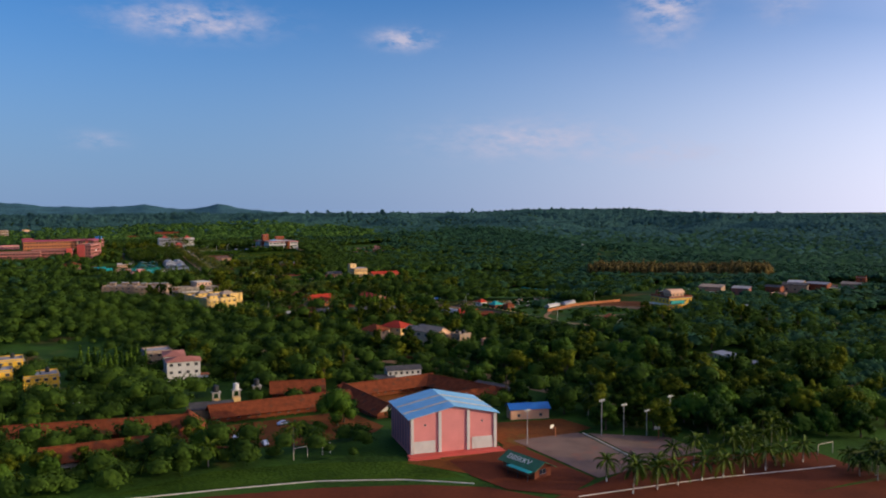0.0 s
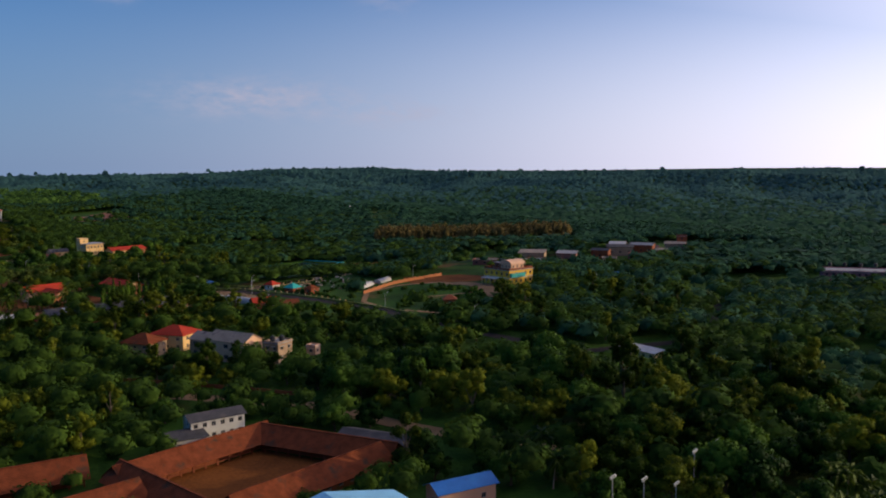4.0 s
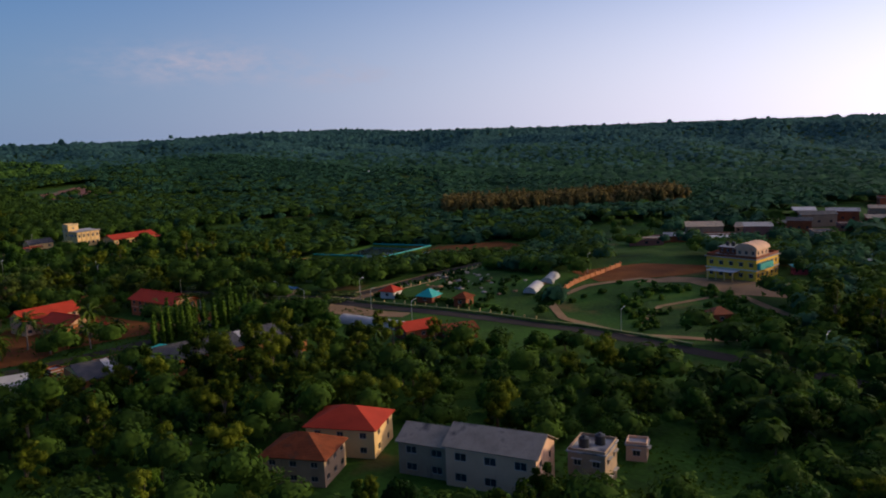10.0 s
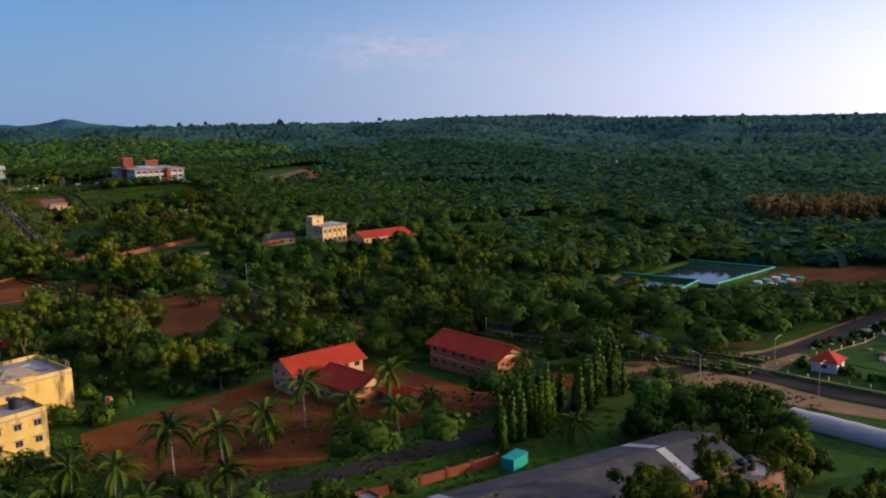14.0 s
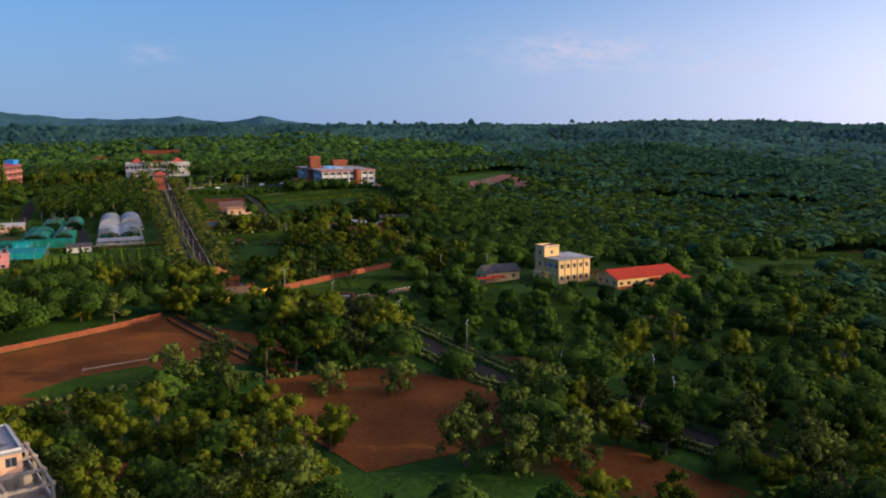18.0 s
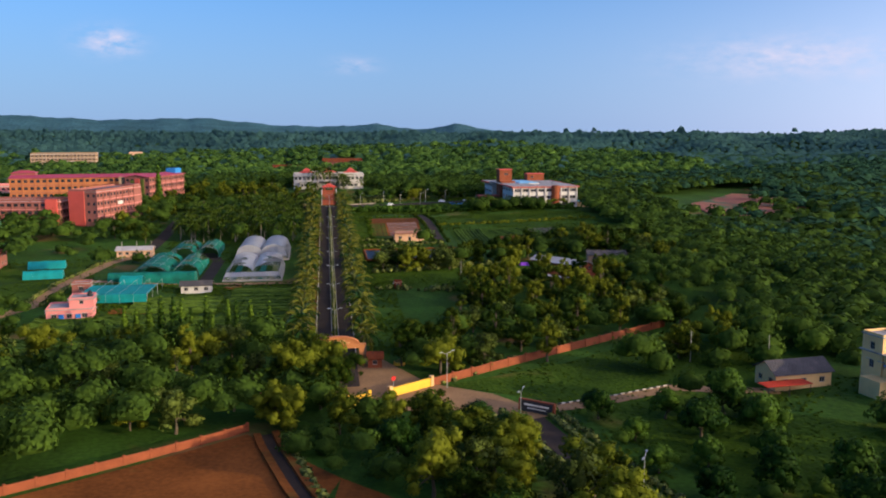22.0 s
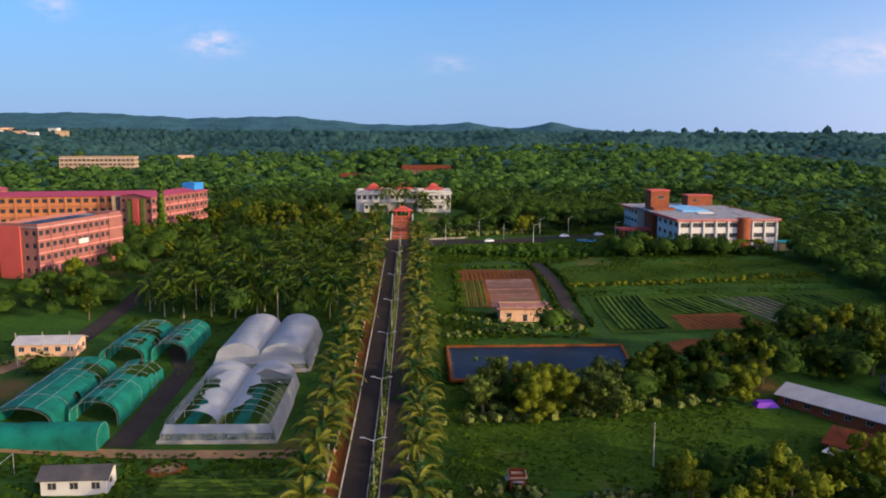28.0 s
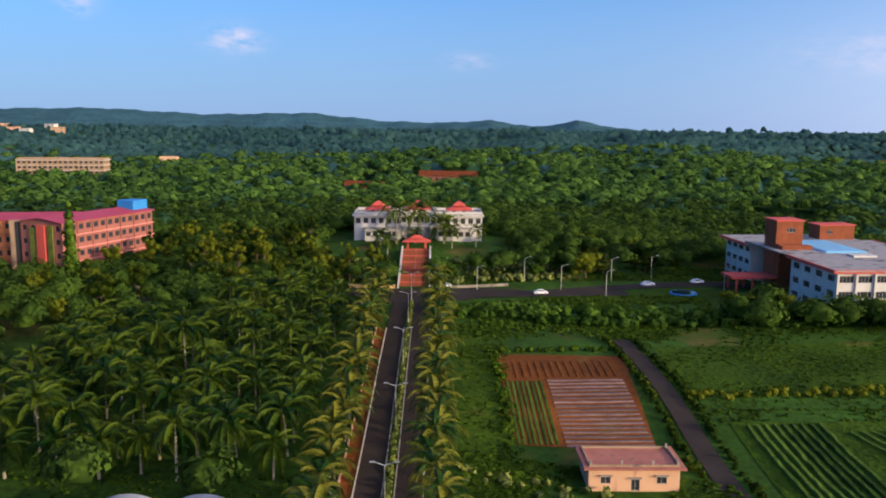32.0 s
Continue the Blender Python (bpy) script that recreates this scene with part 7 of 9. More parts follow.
shell(of, 12, 7.5, OH + 4.4, M["brick"], front=[(-2.5, OH + 1.6, 2.0, 1.2)], cx=13, cy=31, name="brick_tower")
part("tower_cap", Geo().box(13, 31, OH + 4.4, 12.8, 8.2, 0.35), M["campus_red"], of)
part("round_bay", Geo().cyl(6.4, -36.2, -3, 6.4, -36.2, OH + 0.8, 2.6, 2.6, 16), M["brick"], of)
part("blue_skylight", Geo().box(-2, 6, OH + 0.35, 13, 26, 0.5, taper=0.92), M["blue_roof"], of)
part("roof_hatch", Geo().box(-1, -13, OH + 0.35, 7, 4, 0.5), M["white"], of)
part("porch_roof", Geo().box(-27, 4, 4.2, 14, 9, 0.7), M["campus_red"], of)
for x in (-32, -27):
    for y in (0.8, 7.4):
        part("porch_column", Geo().cyl(x, y, -2, x, y, 4.2, 0.4), M["campus_red"], of)
for k in range(9):
    part("fin", Geo().box(-20.5 + 5.125 * k, -36.25, -2, 0.55, 0.7, OH + 1.5), M["white"], of)
t = thing("small_annex", 309, 1190, 3, "low annex with a teal roof beside the office", "annex")
shell(t, 7, 6, 3.4, M["cream"], front=[(0, 1, 1.4, 1.4)])
part("roof", Geo().box(0, 0, 3.4, 8, 7, 0.2), M["teal_roof"], t)
sheet("office_lawn", [(206, 1218), (238, 1226), (248, 1222), (246, 1206), (210, 1206)], M["lawn"], "clipped office lawn with hedges", "lawn", lift=0.12)
t = thing("round_basin", 232, 1217, 0, "round blue garden basin", "fountain")
part("wall", Geo().cyl(0, 0, -0.2, 0, 0, 0.6, 4.0, 4.0, 20), M["deep_blue"], t)
part("water", Geo().cyl(0, 0, 0.6, 0, 0, 0.62, 3.7, 3.7, 20), M["water"], t)

# ---- white mansion and steps ----
mn = thing("mansion", 150, 1303, 0, "white two-storey mansion with red tiled roof turrets", "mansion", clear=0, z=-2.6)
for k in range(-3, 4):
    FOOT.append((150 + 7 * k, 1303, 13))
for cx, w, cyy, deep in ((-16, 18, 0, 3.6), (16, 18, 0, 3.6), (0, 14, 4, 0.0)):
    shell(mn, w, 16, 9.6, M["white"], front=rows(w, 6, 2, 4.7, 1.9, 2.2, 1.3, first=1), left=rows(16, 5, 2, 4.7, 1.8, 2.1, 1.3), right=rows(16, 5, 2, 4.7, 1.8, 2.1, 1.3), cx=cx, cy=cyy, base=4, sunshade=True)
    flat_roof(mn, w, 16, 9.6, M["slab"], M["white"], 0.9, 0.5, cx, cyy)
    part("eaves_band", Geo().box(cx, cyy - 8.4, 8.9, w + 1.4, 0.7, 0.7), M["white"], mn)
    if deep:
        shell(mn, w - 5, deep, 4.3, M["white"], front=rows(w - 5, 5, 1, 4.3, 1.9, 1.9, 1.4), cx=cx * 0.88, cy=cyy - 8 - deep / 2 - 0.02, base=4, name="front_bay", sunshade=True)
        part("bay_roof", Geo().box(cx * 0.88, cyy - 8 - deep / 2, 4.3, w - 4, deep + 0.8, 0.35), M["slab"], mn)
    else:
        part("hall_canopy", Geo().box(cx, cyy - 10.0, 4.6, w - 1, 3.8, 0.4), M["white"], mn)
        for k in range(4):
            part("hall_column", Geo().cyl(cx - 5 + 10 * k / 3, cyy - 11.4, -3, cx - 5 + 10 * k / 3, cyy - 11.4, 4.6, 0.3), M["white"], mn)
    shell(mn, 8, 7, 1.5, M["white"], z0=9.8, cx=cx, cy=cyy - 2, base=0.0, name="turret", front=[(-2, 0.3, 1.4, 0.9), (2, 0.3, 1.4, 0.9)])
    hip_roof(mn, 8.6, 7.6, 11.2, 1.7, M["campus_red"], 0.9, cx, cyy - 2, "turret_roof", 0.8)
    hip_roof(mn, 4.2, 3.8, 12.8, 1.6, M["campus_red"], 0.5, cx, cyy - 2, "turret_cap", 0.4)
part("stair_turret", Geo().box(-9.5, 3, 9.6, 5, 5, 2.2), M["white"], mn)
pv = thing("step_pavilion", 150, 1270, 0, "red pavilion gate at the head of the steps", "pavilion", z=-2.2)
for s in (-3.2, 3.2):
    part("column", Geo().box(s, 0, -2, 0.8, 0.8, 4.2), M["campus_red"], pv)
hip_roof(pv, 8.6, 3.8, 2.3, 1.3, M["campus_red"], 0.8)
hip_roof(pv, 4.0, 2.4, 3.5, 1.1, M["campus_red"], 0.4, 0, 0, "upper_roof")
sw = thing("stairway", 150, 1231, 0, "broad red stairway climbing to the mansion", "stairs", z=0.0)
for k in range(44):
    f = k / 44
    z = -10.2 + 8.0 * f
    part("step", Geo().box(0, 36 * f + 0.41, z - 2.2, 9.2, 0.84, 2.2 + 8.0 / 44), M["brick"] if k % 7 else M["campus_red"], sw)
for s in (-1, 1):
    q = [(s * 5.0, 0, -10.2), (s * 5.0, 36, -2.2), (s * 5.0, 36, -1.2), (s * 5.0, 0, -9.2)]
    part("side_wall", Geo().add([(x - 0.25, y, z - (1.5 if i < 2 else 0)) for i, (x, y, z) in enumerate(q)] + [(x + 0.25, y, z - (1.5 if i < 2 else 0)) for i, (x, y, z) in enumerate(q)], [(0, 1, 2, 3), (7, 6, 5, 4), (3, 2, 6, 7), (0, 3, 7, 4), (2, 1, 5, 6)]), M["white"], sw)
for k in range(6):
    part("handrail", Geo().cyl(0, 0.5 + 6 * k, -10 + 1.33 * k, 0, 6.5 + 6 * k, -8.67 + 1.33 * k, 0.05, 0.05, 5), M["steel"], sw)
KEEP_OUT.append(np.array([(143, 1228), (157, 1228), (157, 1275), (143, 1275)], float))
wall_line("step_wall", [(129, 1229.5), (144, 1229.5)], 1.2, 5, "cream", "cream", "pale retaining wall beside the steps", (0.4, 0.2), thick=0.4)
wall_line("step_wall", [(156, 1230), (180, 1232)], 0.8, 6, "ruin", "ruin", "low weathered retaining wall along the road", (0.4, 0.2), thick=0.4)


def car(x, y, rz, paint="car_white", label="white hatchback parked on the road", group="parked cars"):
    t = thing("car", x, y, rz, label, "car", group)
    t.location.z += 0.22
    prof = [(-2.05, 0.3), (-2.1, 0.75), (-1.5, 0.92), (-0.9, 1.42), (0.7, 1.45), (1.4, 0.95), (2.05, 0.85), (2.1, 0.3)]
    g = Geo()
    n = len(prof)
    for yy, k in ((-0.82, 0.0), (0.82, 0.0)):
        g.v += [(a, yy * (0.86 if b > 1.2 else 1.0), b) for a, b in prof]
    g.f += [((i + 1) % n, i, n + i, n + (i + 1) % n) for i in range(n)] + [tuple(range(n)), tuple(range(2 * n - 1, n - 1, -1))]
    body = part("body", g, M[paint], t)
    part("side_glass", Geo().box(-0.1, 0, 0.98, 1.9, 1.62, 0.36, taper=0.96), M["glass"], t)
    part("windscreen", Geo().add([(0.72, -0.66, 1.42), (0.72, 0.66, 1.42), (1.36, 0.72, 1.0), (1.36, -0.72, 1.0), (0.76, -0.66, 1.46), (0.76, 0.66, 1.46), (1.42, 0.72, 1.0), (1.42, -0.72, 1.0)], [(4, 7, 6, 5), (0, 1, 2, 3), (0, 4, 5, 1), (2, 6, 7, 3)]), M["glass"], t)
    for a in (-1.3, 1.3):
        for s in (-1, 1):
            w = part("wheel", Geo().cyl(a, s * 0.72, 0.32, a, s * 0.88, 0.32, 0.32, 0.32, 12), M["rubber"], t)
            part("rim", Geo().cyl(a, s * 0.88, 0.32, a, s * 0.895, 0.32, 0.18, 0.18, 8), M["steel"], w)
    for s in (-1, 1):
        part("headlight", Geo().box(2.08, s * 0.6, 0.62, 0.06, 0.3, 0.14), M["glass"], t)
    return t


c0 = car(224, 1228.5, 12)
for x, y, rz in ((241, 1233, 12), (189, 1218, 5), (157, 1228, 0), (160, 1231, 0), (50, 279, 40), (52, 274, 40), (68, 291, 10), (56, 265, 90)):
    c = copy_thing(c0, pose(x, y, ground(x, y) + 0.26, 0, 0, rz))
    if y < 400:
        tagged(c, "white car parked in the red school yard", group="school cars")

# ---- far houses ----
slab_block("far_block", -118, 1592, 4, 62, 14, 4, "long pale institution on a wooded slope", wall="house_wall", band="white", group="far blocks")
small_house("far_house", -62, 1660, 10, 14, 10, 9, "peach", "slab", "tall peach house on the slope", storeys=3, nwin=3)
rng = random.Random(21)
for k in range(11):
    x, y = -560 + rng.uniform(-120, 120), 2480 + rng.uniform(-90, 90)
    small_house("hill_house", x, y, rng.uniform(-20, 20), rng.uniform(12, 24), rng.uniform(9, 14), rng.choice((7, 9, 11)), rng.choice(("white", "peach", "house_wall")), "slab", "pale house on a far hillside", storeys=3, nwin=2, group="hill houses", sunshade=False)
tm = small_house("hill_temple", 707, 1065, -30, 10, 8, 4.0, "white", "slab", "small white hill temple with a tapering tower", "temple", nwin=2)
part("spire", Geo().cyl(0, 0, 4.2, 0, 0, 9.5, 2.6, 0.4, 8), M["white"], tm)
small_house("hill_house", 1050, 1686, -30, 14, 9, 5, "white", "slab", "white house on a far wooded hill", nwin=3)
small_house("hill_house", 660, 1905, -20, 14, 9, 5, "peach", "tile", "small house below the ridge", kind="gable", nwin=3)
small_house("tiled_far_house", 110, 1520, -10, 26, 9, 4, "campus", "tile", "red tiled house among woods", kind="gable", rise=3, nwin=5)
small_house("tiled_far_house", 165, 1560, -10, 40, 9, 4, "campus", "tile", "long red tiled house among woods", kind="gable", rise=3, nwin=8)
sheet("laterite_cut", [(376, 1150), (400, 1152), (470, 1200), (505, 1270), (462, 1296), (392, 1215)], M["hill_red"], "bare red laterite cutting half grown over", "ground", lift=0.5, keep=False)


# ---- trees ----
def leaf_cloud(rr, lobes, n, size, up=0.25, flat=0.5):
    """Leaf quads over the skin of a set of lobes (x, y, z, radius, squash)."""
    L = np.array(lobes, float)
    area = L[:, 3] ** 2
    pick = rr.choice(len(L), n, p=area / area.sum())
    d = rr.normal(size=(n, 3))
    d[:, 2] += up
    d /= np.linalg.norm(d, axis=1)[:, None]
    c = L[pick]
    rad = c[:, 3] * (0.74 + 0.46 * rr.beta(1.4, 2.2, n))
    p = c[:, :3] + d * rad[:, None] * np.column_stack([np.ones(n), np.ones(n), c[:, 4]])
    nrm = d + rr.normal(size=(n, 3)) * flat
    nrm /= np.linalg.norm(nrm, axis=1)[:, None]
    a = np.cross(nrm, rr.normal(size=(n, 3)))
    a /= np.linalg.norm(a, axis=1)[:, None]
    b = np.cross(nrm, a)
    s = size * rr.uniform(0.6, 1.4, n)[:, None]
    q = np.stack([p - a * s, p + a * s * 0.7 - b * s * 0.75, p + a * s * 0.6 + b * s * 0.8 + nrm * s * 0.2], 1)
    soft = d + nrm * 0.45
    soft /= np.linalg.norm(soft, axis=1)[:, None]
    return q.reshape(-1, 3), np.arange(3 * n).reshape(n, 3), np.repeat(soft, 3, 0)


def core(lobes, k=0.78):
    bm = bmesh.new()
    bmesh.ops.create_icosphere(bm, subdivisions=1, radius=1.0)
    v0 = np.array([v.co[:] for v in bm.verts])
    f0 = np.array([[v.index for v in f.verts] for f in bm.faces])
    bm.free()
    V, F, N = [], [], []
    for i, (x, y, z, r, sq) in enumerate(lobes):
        N.append(v0)
        V.append(v0 * np.array([r, r, r * sq]) * k * np.random.RandomState(i).uniform(0.85, 1.1, (len(v0), 1)) + (x, y, z))
        F.append(f0 + len(v0) * i)
    return np.vstack(V), np.vstack(F), np.vstack(N)


def crown_mesh(name, lobes, n, size, material, seed, up=0.25, flat=0.5, k=0.78):
    rr = np.random.RandomState(seed)
    lv, lf, ln = leaf_cloud(rr, lobes, n, size, up, flat)
    cv, cf, cn = core(lobes, k)
    verts = np.vstack([lv, cv])
    tris = np.vstack([lf, cf + len(lv)])
    return array_mesh(name, verts, tris, material, True, np.vstack([ln, cn]))


def trunk_mesh(h, r, limbs, seed, material="bark"):
    rr = random.Random(seed)
    g = Geo()
    x = y = 0.0
    pts = [(0, 0, -0.5)]
    for k in range(1, 5):
        x, y = x + rr.uniform(-0.18, 0.18), y + rr.uniform(-0.18, 0.18)
        pts.append((x, y, h * k / 4))
    for i in range(4):
        g.cyl(*pts[i], *pts[i + 1], r * (1 - 0.17 * i), r * (1 - 0.17 * (i + 1)), 7, i == 3)
    for lx, ly, lz in limbs:
        g.cyl(*pts[3], lx * 0.8, ly * 0.8, lz, r * 0.42, r * 0.12, 5)
    return g.mesh("trunk", M[material])


def make_kind(seed, shape):
    """Trunk and crown meshes of one tree of a kind; crown radius about 1 unit of its own size."""
    rr = random.Random(seed)
    lobes = []
    if shape == "mango":
        R, H = 4.0, 4.2
        lobes = [(0, 0, H, 2.7, 0.85)]
        for k in range(16):
            a = 2 * math.pi * k / 16 + rr.uniform(-0.3, 0.3)
            up_ = rr.uniform(-2.3, 1.9)
            out_ = (2.9 - 0.28 * (up_ + 1.0) ** 2) * rr.uniform(0.75, 1.1)
            lobes.append((math.cos(a) * out_, math.sin(a) * out_, H + up_, rr.uniform(0.7, 1.6), 0.85))
        return trunk_mesh(2.0, 0.32, [(l[0], l[1], l[2]) for l in lobes[1:6]], seed), crown_mesh("crown", lobes, 1900, 0.27, M["leaf_mango"], seed, flat=0.35), R
    if shape in ("broad", "pale"):
        R, H = 5.0, 5.7
        for k in range(25):
            a, q = rr.uniform(0, 6.28), rr.uniform(0.6, 4.5)
            lobes.append((math.cos(a) * q, math.sin(a) * q, H + rr.uniform(-3.8, 2.8) - q * 0.2, rr.uniform(0.6, 1.75), 0.8))
        lobes.append((0, 0, H - 0.5, 2.7, 1.0))
        pale = shape == "pale"
        return trunk_mesh(4.2, 0.36, [(l[0], l[1], l[2]) for l in lobes[:7]], seed), crown_mesh("crown", lobes, 1500 if pale else 2100, 0.28, M["leaf_pale" if pale else "leaf"], seed, flat=0.45, k=0.6 if pale else 0.78), R
    if shape == "tall":
        R, H = 4.0, 8.8
        for k in range(20):
            a, q, z = rr.uniform(0, 6.28), rr.uniform(0.2, 2.7), rr.uniform(-5.6, 3.4)
            lobes.append((math.cos(a) * q, math.sin(a) * q, H + z, rr.uniform(0.7, 1.6) * (1 - max(0, z) * 0.1), 0.9))
        return trunk_mesh(6.8, 0.34, [(l[0], l[1], l[2]) for l in lobes[:6]], seed), crown_mesh("crown", lobes, 1800, 0.28, M["leaf"], seed, flat=0.45, k=0.72), R
    if shape == "mast":
        for k in range(9):
            z = 1.2 + k * 1.15
            lobes.append((rr.uniform(-0.12, 0.12), rr.uniform(-0.12, 0.12), z, 0.95 * (1 - (k / 9.5) ** 2.2) + 0.12, 1.2))
        return trunk_mesh(3.0, 0.16, [], seed), crown_mesh("crown", lobes, 420, 0.32, M["leaf_col"], seed, up=-0.2, flat=0.5, k=0.8), 1.2
    if shape == "flame":
        R, H = 4.6, 6.2
        for k in range(10):
            a, q = rr.uniform(0, 6.28), rr.uniform(0.6, 3.8)
            lobes.append((math.cos(a) * q, math.sin(a) * q, H + rr.uniform(-0.8, 1.0), rr.uniform(1.2, 1.9), 0.5))
        return trunk_mesh(4.5, 0.32, [(l[0], l[1], l[2]) for l in lobes[:7]], seed), crown_mesh("crown", lobes, 800, 0.42, M["leaf"], seed, flat=0.6), R
    R = 1.4  # shrub
    for k in range(4):
        a = rr.uniform(0, 6.28)
        lobes.append((math.cos(a) * 0.6, math.sin(a) * 0.6, rr.uniform(0.5, 1.0), rr.uniform(0.6, 0.95), 0.85))
    return trunk_mesh(0.7, 0.08, [], seed), crown_mesh("crown", lobes, 260, 0.26, M["leaf_col"], seed), R


def palm_meshes(seed, h, leaf="palm_leaf"):
    rr = random.Random(seed)
    g = Geo()
    lean = rr.uniform(-0.7, 0.7)
    pts = [(lean * (k / 5) ** 2, 0, -0.4 + (h + 0.4) * k / 5) for k in range(6)]
    for i in range(5):
        g.cyl(*pts[i], *pts[i + 1], 0.2 - 0.02 * i, 0.18 - 0.02 * i, 7, i == 4)
    V, F = [], []
    top = Vector(pts[-1])
    nf, ns = 21, 14
    for k in range(nf):
        a = 2.4 * k + rr.uniform(-0.2, 0.2)
        ang = 1.3 - 1.75 * (k / nf) ** 1.1 + rr.uniform(-0.12, 0.12)
        L = rr.uniform(3.9, 5.0) * (0.8 if k < 4 else 1.0)
        d = Vector((math.cos(a), math.sin(a), 0))
        side = Vector((-math.sin(a), math.cos(a), 0))
        bend = rr.uniform(0.11, 0.16)
        ray, p = [], top.copy()
        for s in range(ns + 1):
            ray.append(p.copy())
            p = p + (d * math.cos(ang) + Vector((0, 0, math.sin(ang)))) * (L / ns)
            ang = max(-1.35, ang - bend * (0.55 + s / ns))
        i0 = len(V)
        V += [tuple(q) for q in ray]
        for s in range(1, ns):
            ax = ray[s + 1] - ray[s]
            w = 0.95 * math.sin(math.pi * min(0.94, 0.14 + 0.86 * s / ns)) ** 0.8
            for sg in (-1, 1):
                tip = ray[s] + ax * 1.7 + side * sg * w * rr.uniform(0.85, 1.1) - Vector((0, 0, w * rr.uniform(0.18, 0.45)))
                F.append((i0 + s, i0 + s + 1, len(V)))
                V.append(tuple(tip))
    crown = array_mesh("crown", np.array(V), np.array(F), M[leaf])
    return g.mesh("trunk", M["palm_bark"]), crown


KINDS = {}
for shape, count in (("mango", 4), ("broad", 5), ("tall", 4), ("pale", 4), ("mast", 3), ("flame", 1), ("shrub", 3)):
    KINDS[shape] = [make_kind(100 + 7 * i + len(shape), shape) for i in range(count)]
PALMS = {leaf: [palm_meshes(40 + i, 3.9 + 0.65 * i, leaf) for i in range(5)] for leaf in ("palm_leaf", "palm_green")}
LABELS = dict(mango="dense round dark green mango tree", broad="spreading green broadleaf tree with open crown", tall="tall ragged green forest tree",
              pale="pale olive tree with thin crown", mast="slim column-shaped green mast tree", flame="flat-topped tree with orange flowers", shrub="low round green shrub")
NAMES = dict(mango="mango_tree", broad="broadleaf_tree", tall="forest_tree", pale="pale_tree", mast="mast_tree", flame="flame_tree", shrub="shrub")
TREES = []
trng = random.Random(77)


def tree(shape, x, y, size=1.0, group=""):
    tm, cm, R = trng.choice(KINDS[shape])
    t = new(NAMES[shape])
    z = ground(x, y)
    s = size * trng.uniform(0.9, 1.12)
    t.matrix_world = Matrix.Translation((x, y, z)) @ Matrix.Rotation(trng.uniform(0, 6.28), 4, "Z") @ Matrix.Diagonal((s, s, s * trng.uniform(0.92, 1.1), 1))
    tagged(t, LABELS[shape], "shrub" if shape == "shrub" else "tree", group or NAMES[shape] + "s")
    part("trunk", tm, None, t)
    part("crown", cm, None, t)
    TREES.append((x, y, R * s * 0.72))


def palm(x, y, size=1.0, label="coconut palm with drooping yellow-green fronds", group="palms"):
    tm, cm = trng.choice(PALMS["palm_leaf"][2:] if "avenue" in group else PALMS["palm_green"])
    t = new("palm_tree")
    s = size * trng.uniform(0.88, 1.12)
    t.matrix_world = Matrix.Translation((x, y, ground(x, y))) @ Matrix.Rotation(trng.uniform(0, 6.28), 4, "Z") @ Matrix.Diagonal((s, s, s, 1))
    tagged(t, label, "palm tree", group)
    part("trunk", tm, None, t)
    part("crown", cm, None, t)
    TREES.append((x, y, 1.6))


def inside(P, x, y):
    c = False
    j = len(P) - 1
    for i in range(len(P)):
        if (P[i][1] > y) != (P[j][1] > y) and x < (P[j][0] - P[i][0]) * (y - P[i][1]) / (P[j][1] - P[i][1]) + P[i][0]:
            c = not c
        j = i
    return c


def free_mask(X, Y, pad):
    """Which of the points lie clear of houses, roads, fields and trees already standing."""
    ok = np.ones(len(X), bool)
    for x, y, r in FOOT:
        ok &= (X - x) ** 2 + (Y - y) ** 2 > (r + pad) ** 2
    for x, y, r in TREES:
        ok &= (X - x) ** 2 + (Y - y) ** 2 > (r + pad * 0.8) ** 2
    for P in KEEP_OUT:
        x0, y0 = P.min(0) - 1
        x1, y1 = P.max(0) + 1
        for i in np.nonzero(ok & (X > x0) & (X < x1) & (Y > y0) & (Y < y1))[0]:
            if inside(P, X[i], Y[i]):
                ok[i] = False
    for P, half in KEEP_ROAD:
        for (xa, ya), (xb, yb) in zip(P[:-1], P[1:]):
            dx, dy = xb - xa, yb - ya
            t = np.clip(((X - xa) * dx + (Y - ya) * dy) / (dx * dx + dy * dy + 1e-9), 0, 1)
            ok &= (X - xa - t * dx) ** 2 + (Y - ya - t * dy) ** 2 > (half + pad * 0.7) ** 2
    return ok


# palms of the avenue, the sports ground and the hostel road
for y in np.arange(898, 1214, 6.4):
    palm(157.6 + trng.uniform(-0.6, 0.6), y + trng.uniform(-1, 1), 1.32, "coconut palm lining the avenue", "avenue palms")
    palm(140.8 + trng.uniform(-0.6, 0.6), y + trng.uniform(-1, 1), 1.32, "coconut palm lining the avenue", "avenue palms")
COURT = [(132, 187.6), *[(132.3 + 7.8 * i, 176.2 + 0.28 * i) for i in range(9)], *[(140 + 7.6 * i, 185.5 + 0.7 * i) for i in range(7)]]
for x, y in COURT:
    palm(x + trng.uniform(-0.5, 0.5), y + trng.uniform(-0.5, 0.5), 1.12, "young palm with whitewashed foot beside the ball court", "court palms")
    g = Geo().cyl(0, 0, -0.2, 0, 0, 1.0, 0.24, 0.22, 8)
    ring = tagged(new("lime_band", g.mesh("lime_band", M["line"])), "pale lime wash round a palm foot", "paint band", "lime bands")
    ring.location = (TREES[-1][0], TREES[-1][1], ground(TREES[-1][0], TREES[-1][1]))
for k in range(12):
    palm(183 + trng.uniform(0, 26), 190 + trng.uniform(0, 18), 1.0, "palm in the grove behind the courts", "court palms")
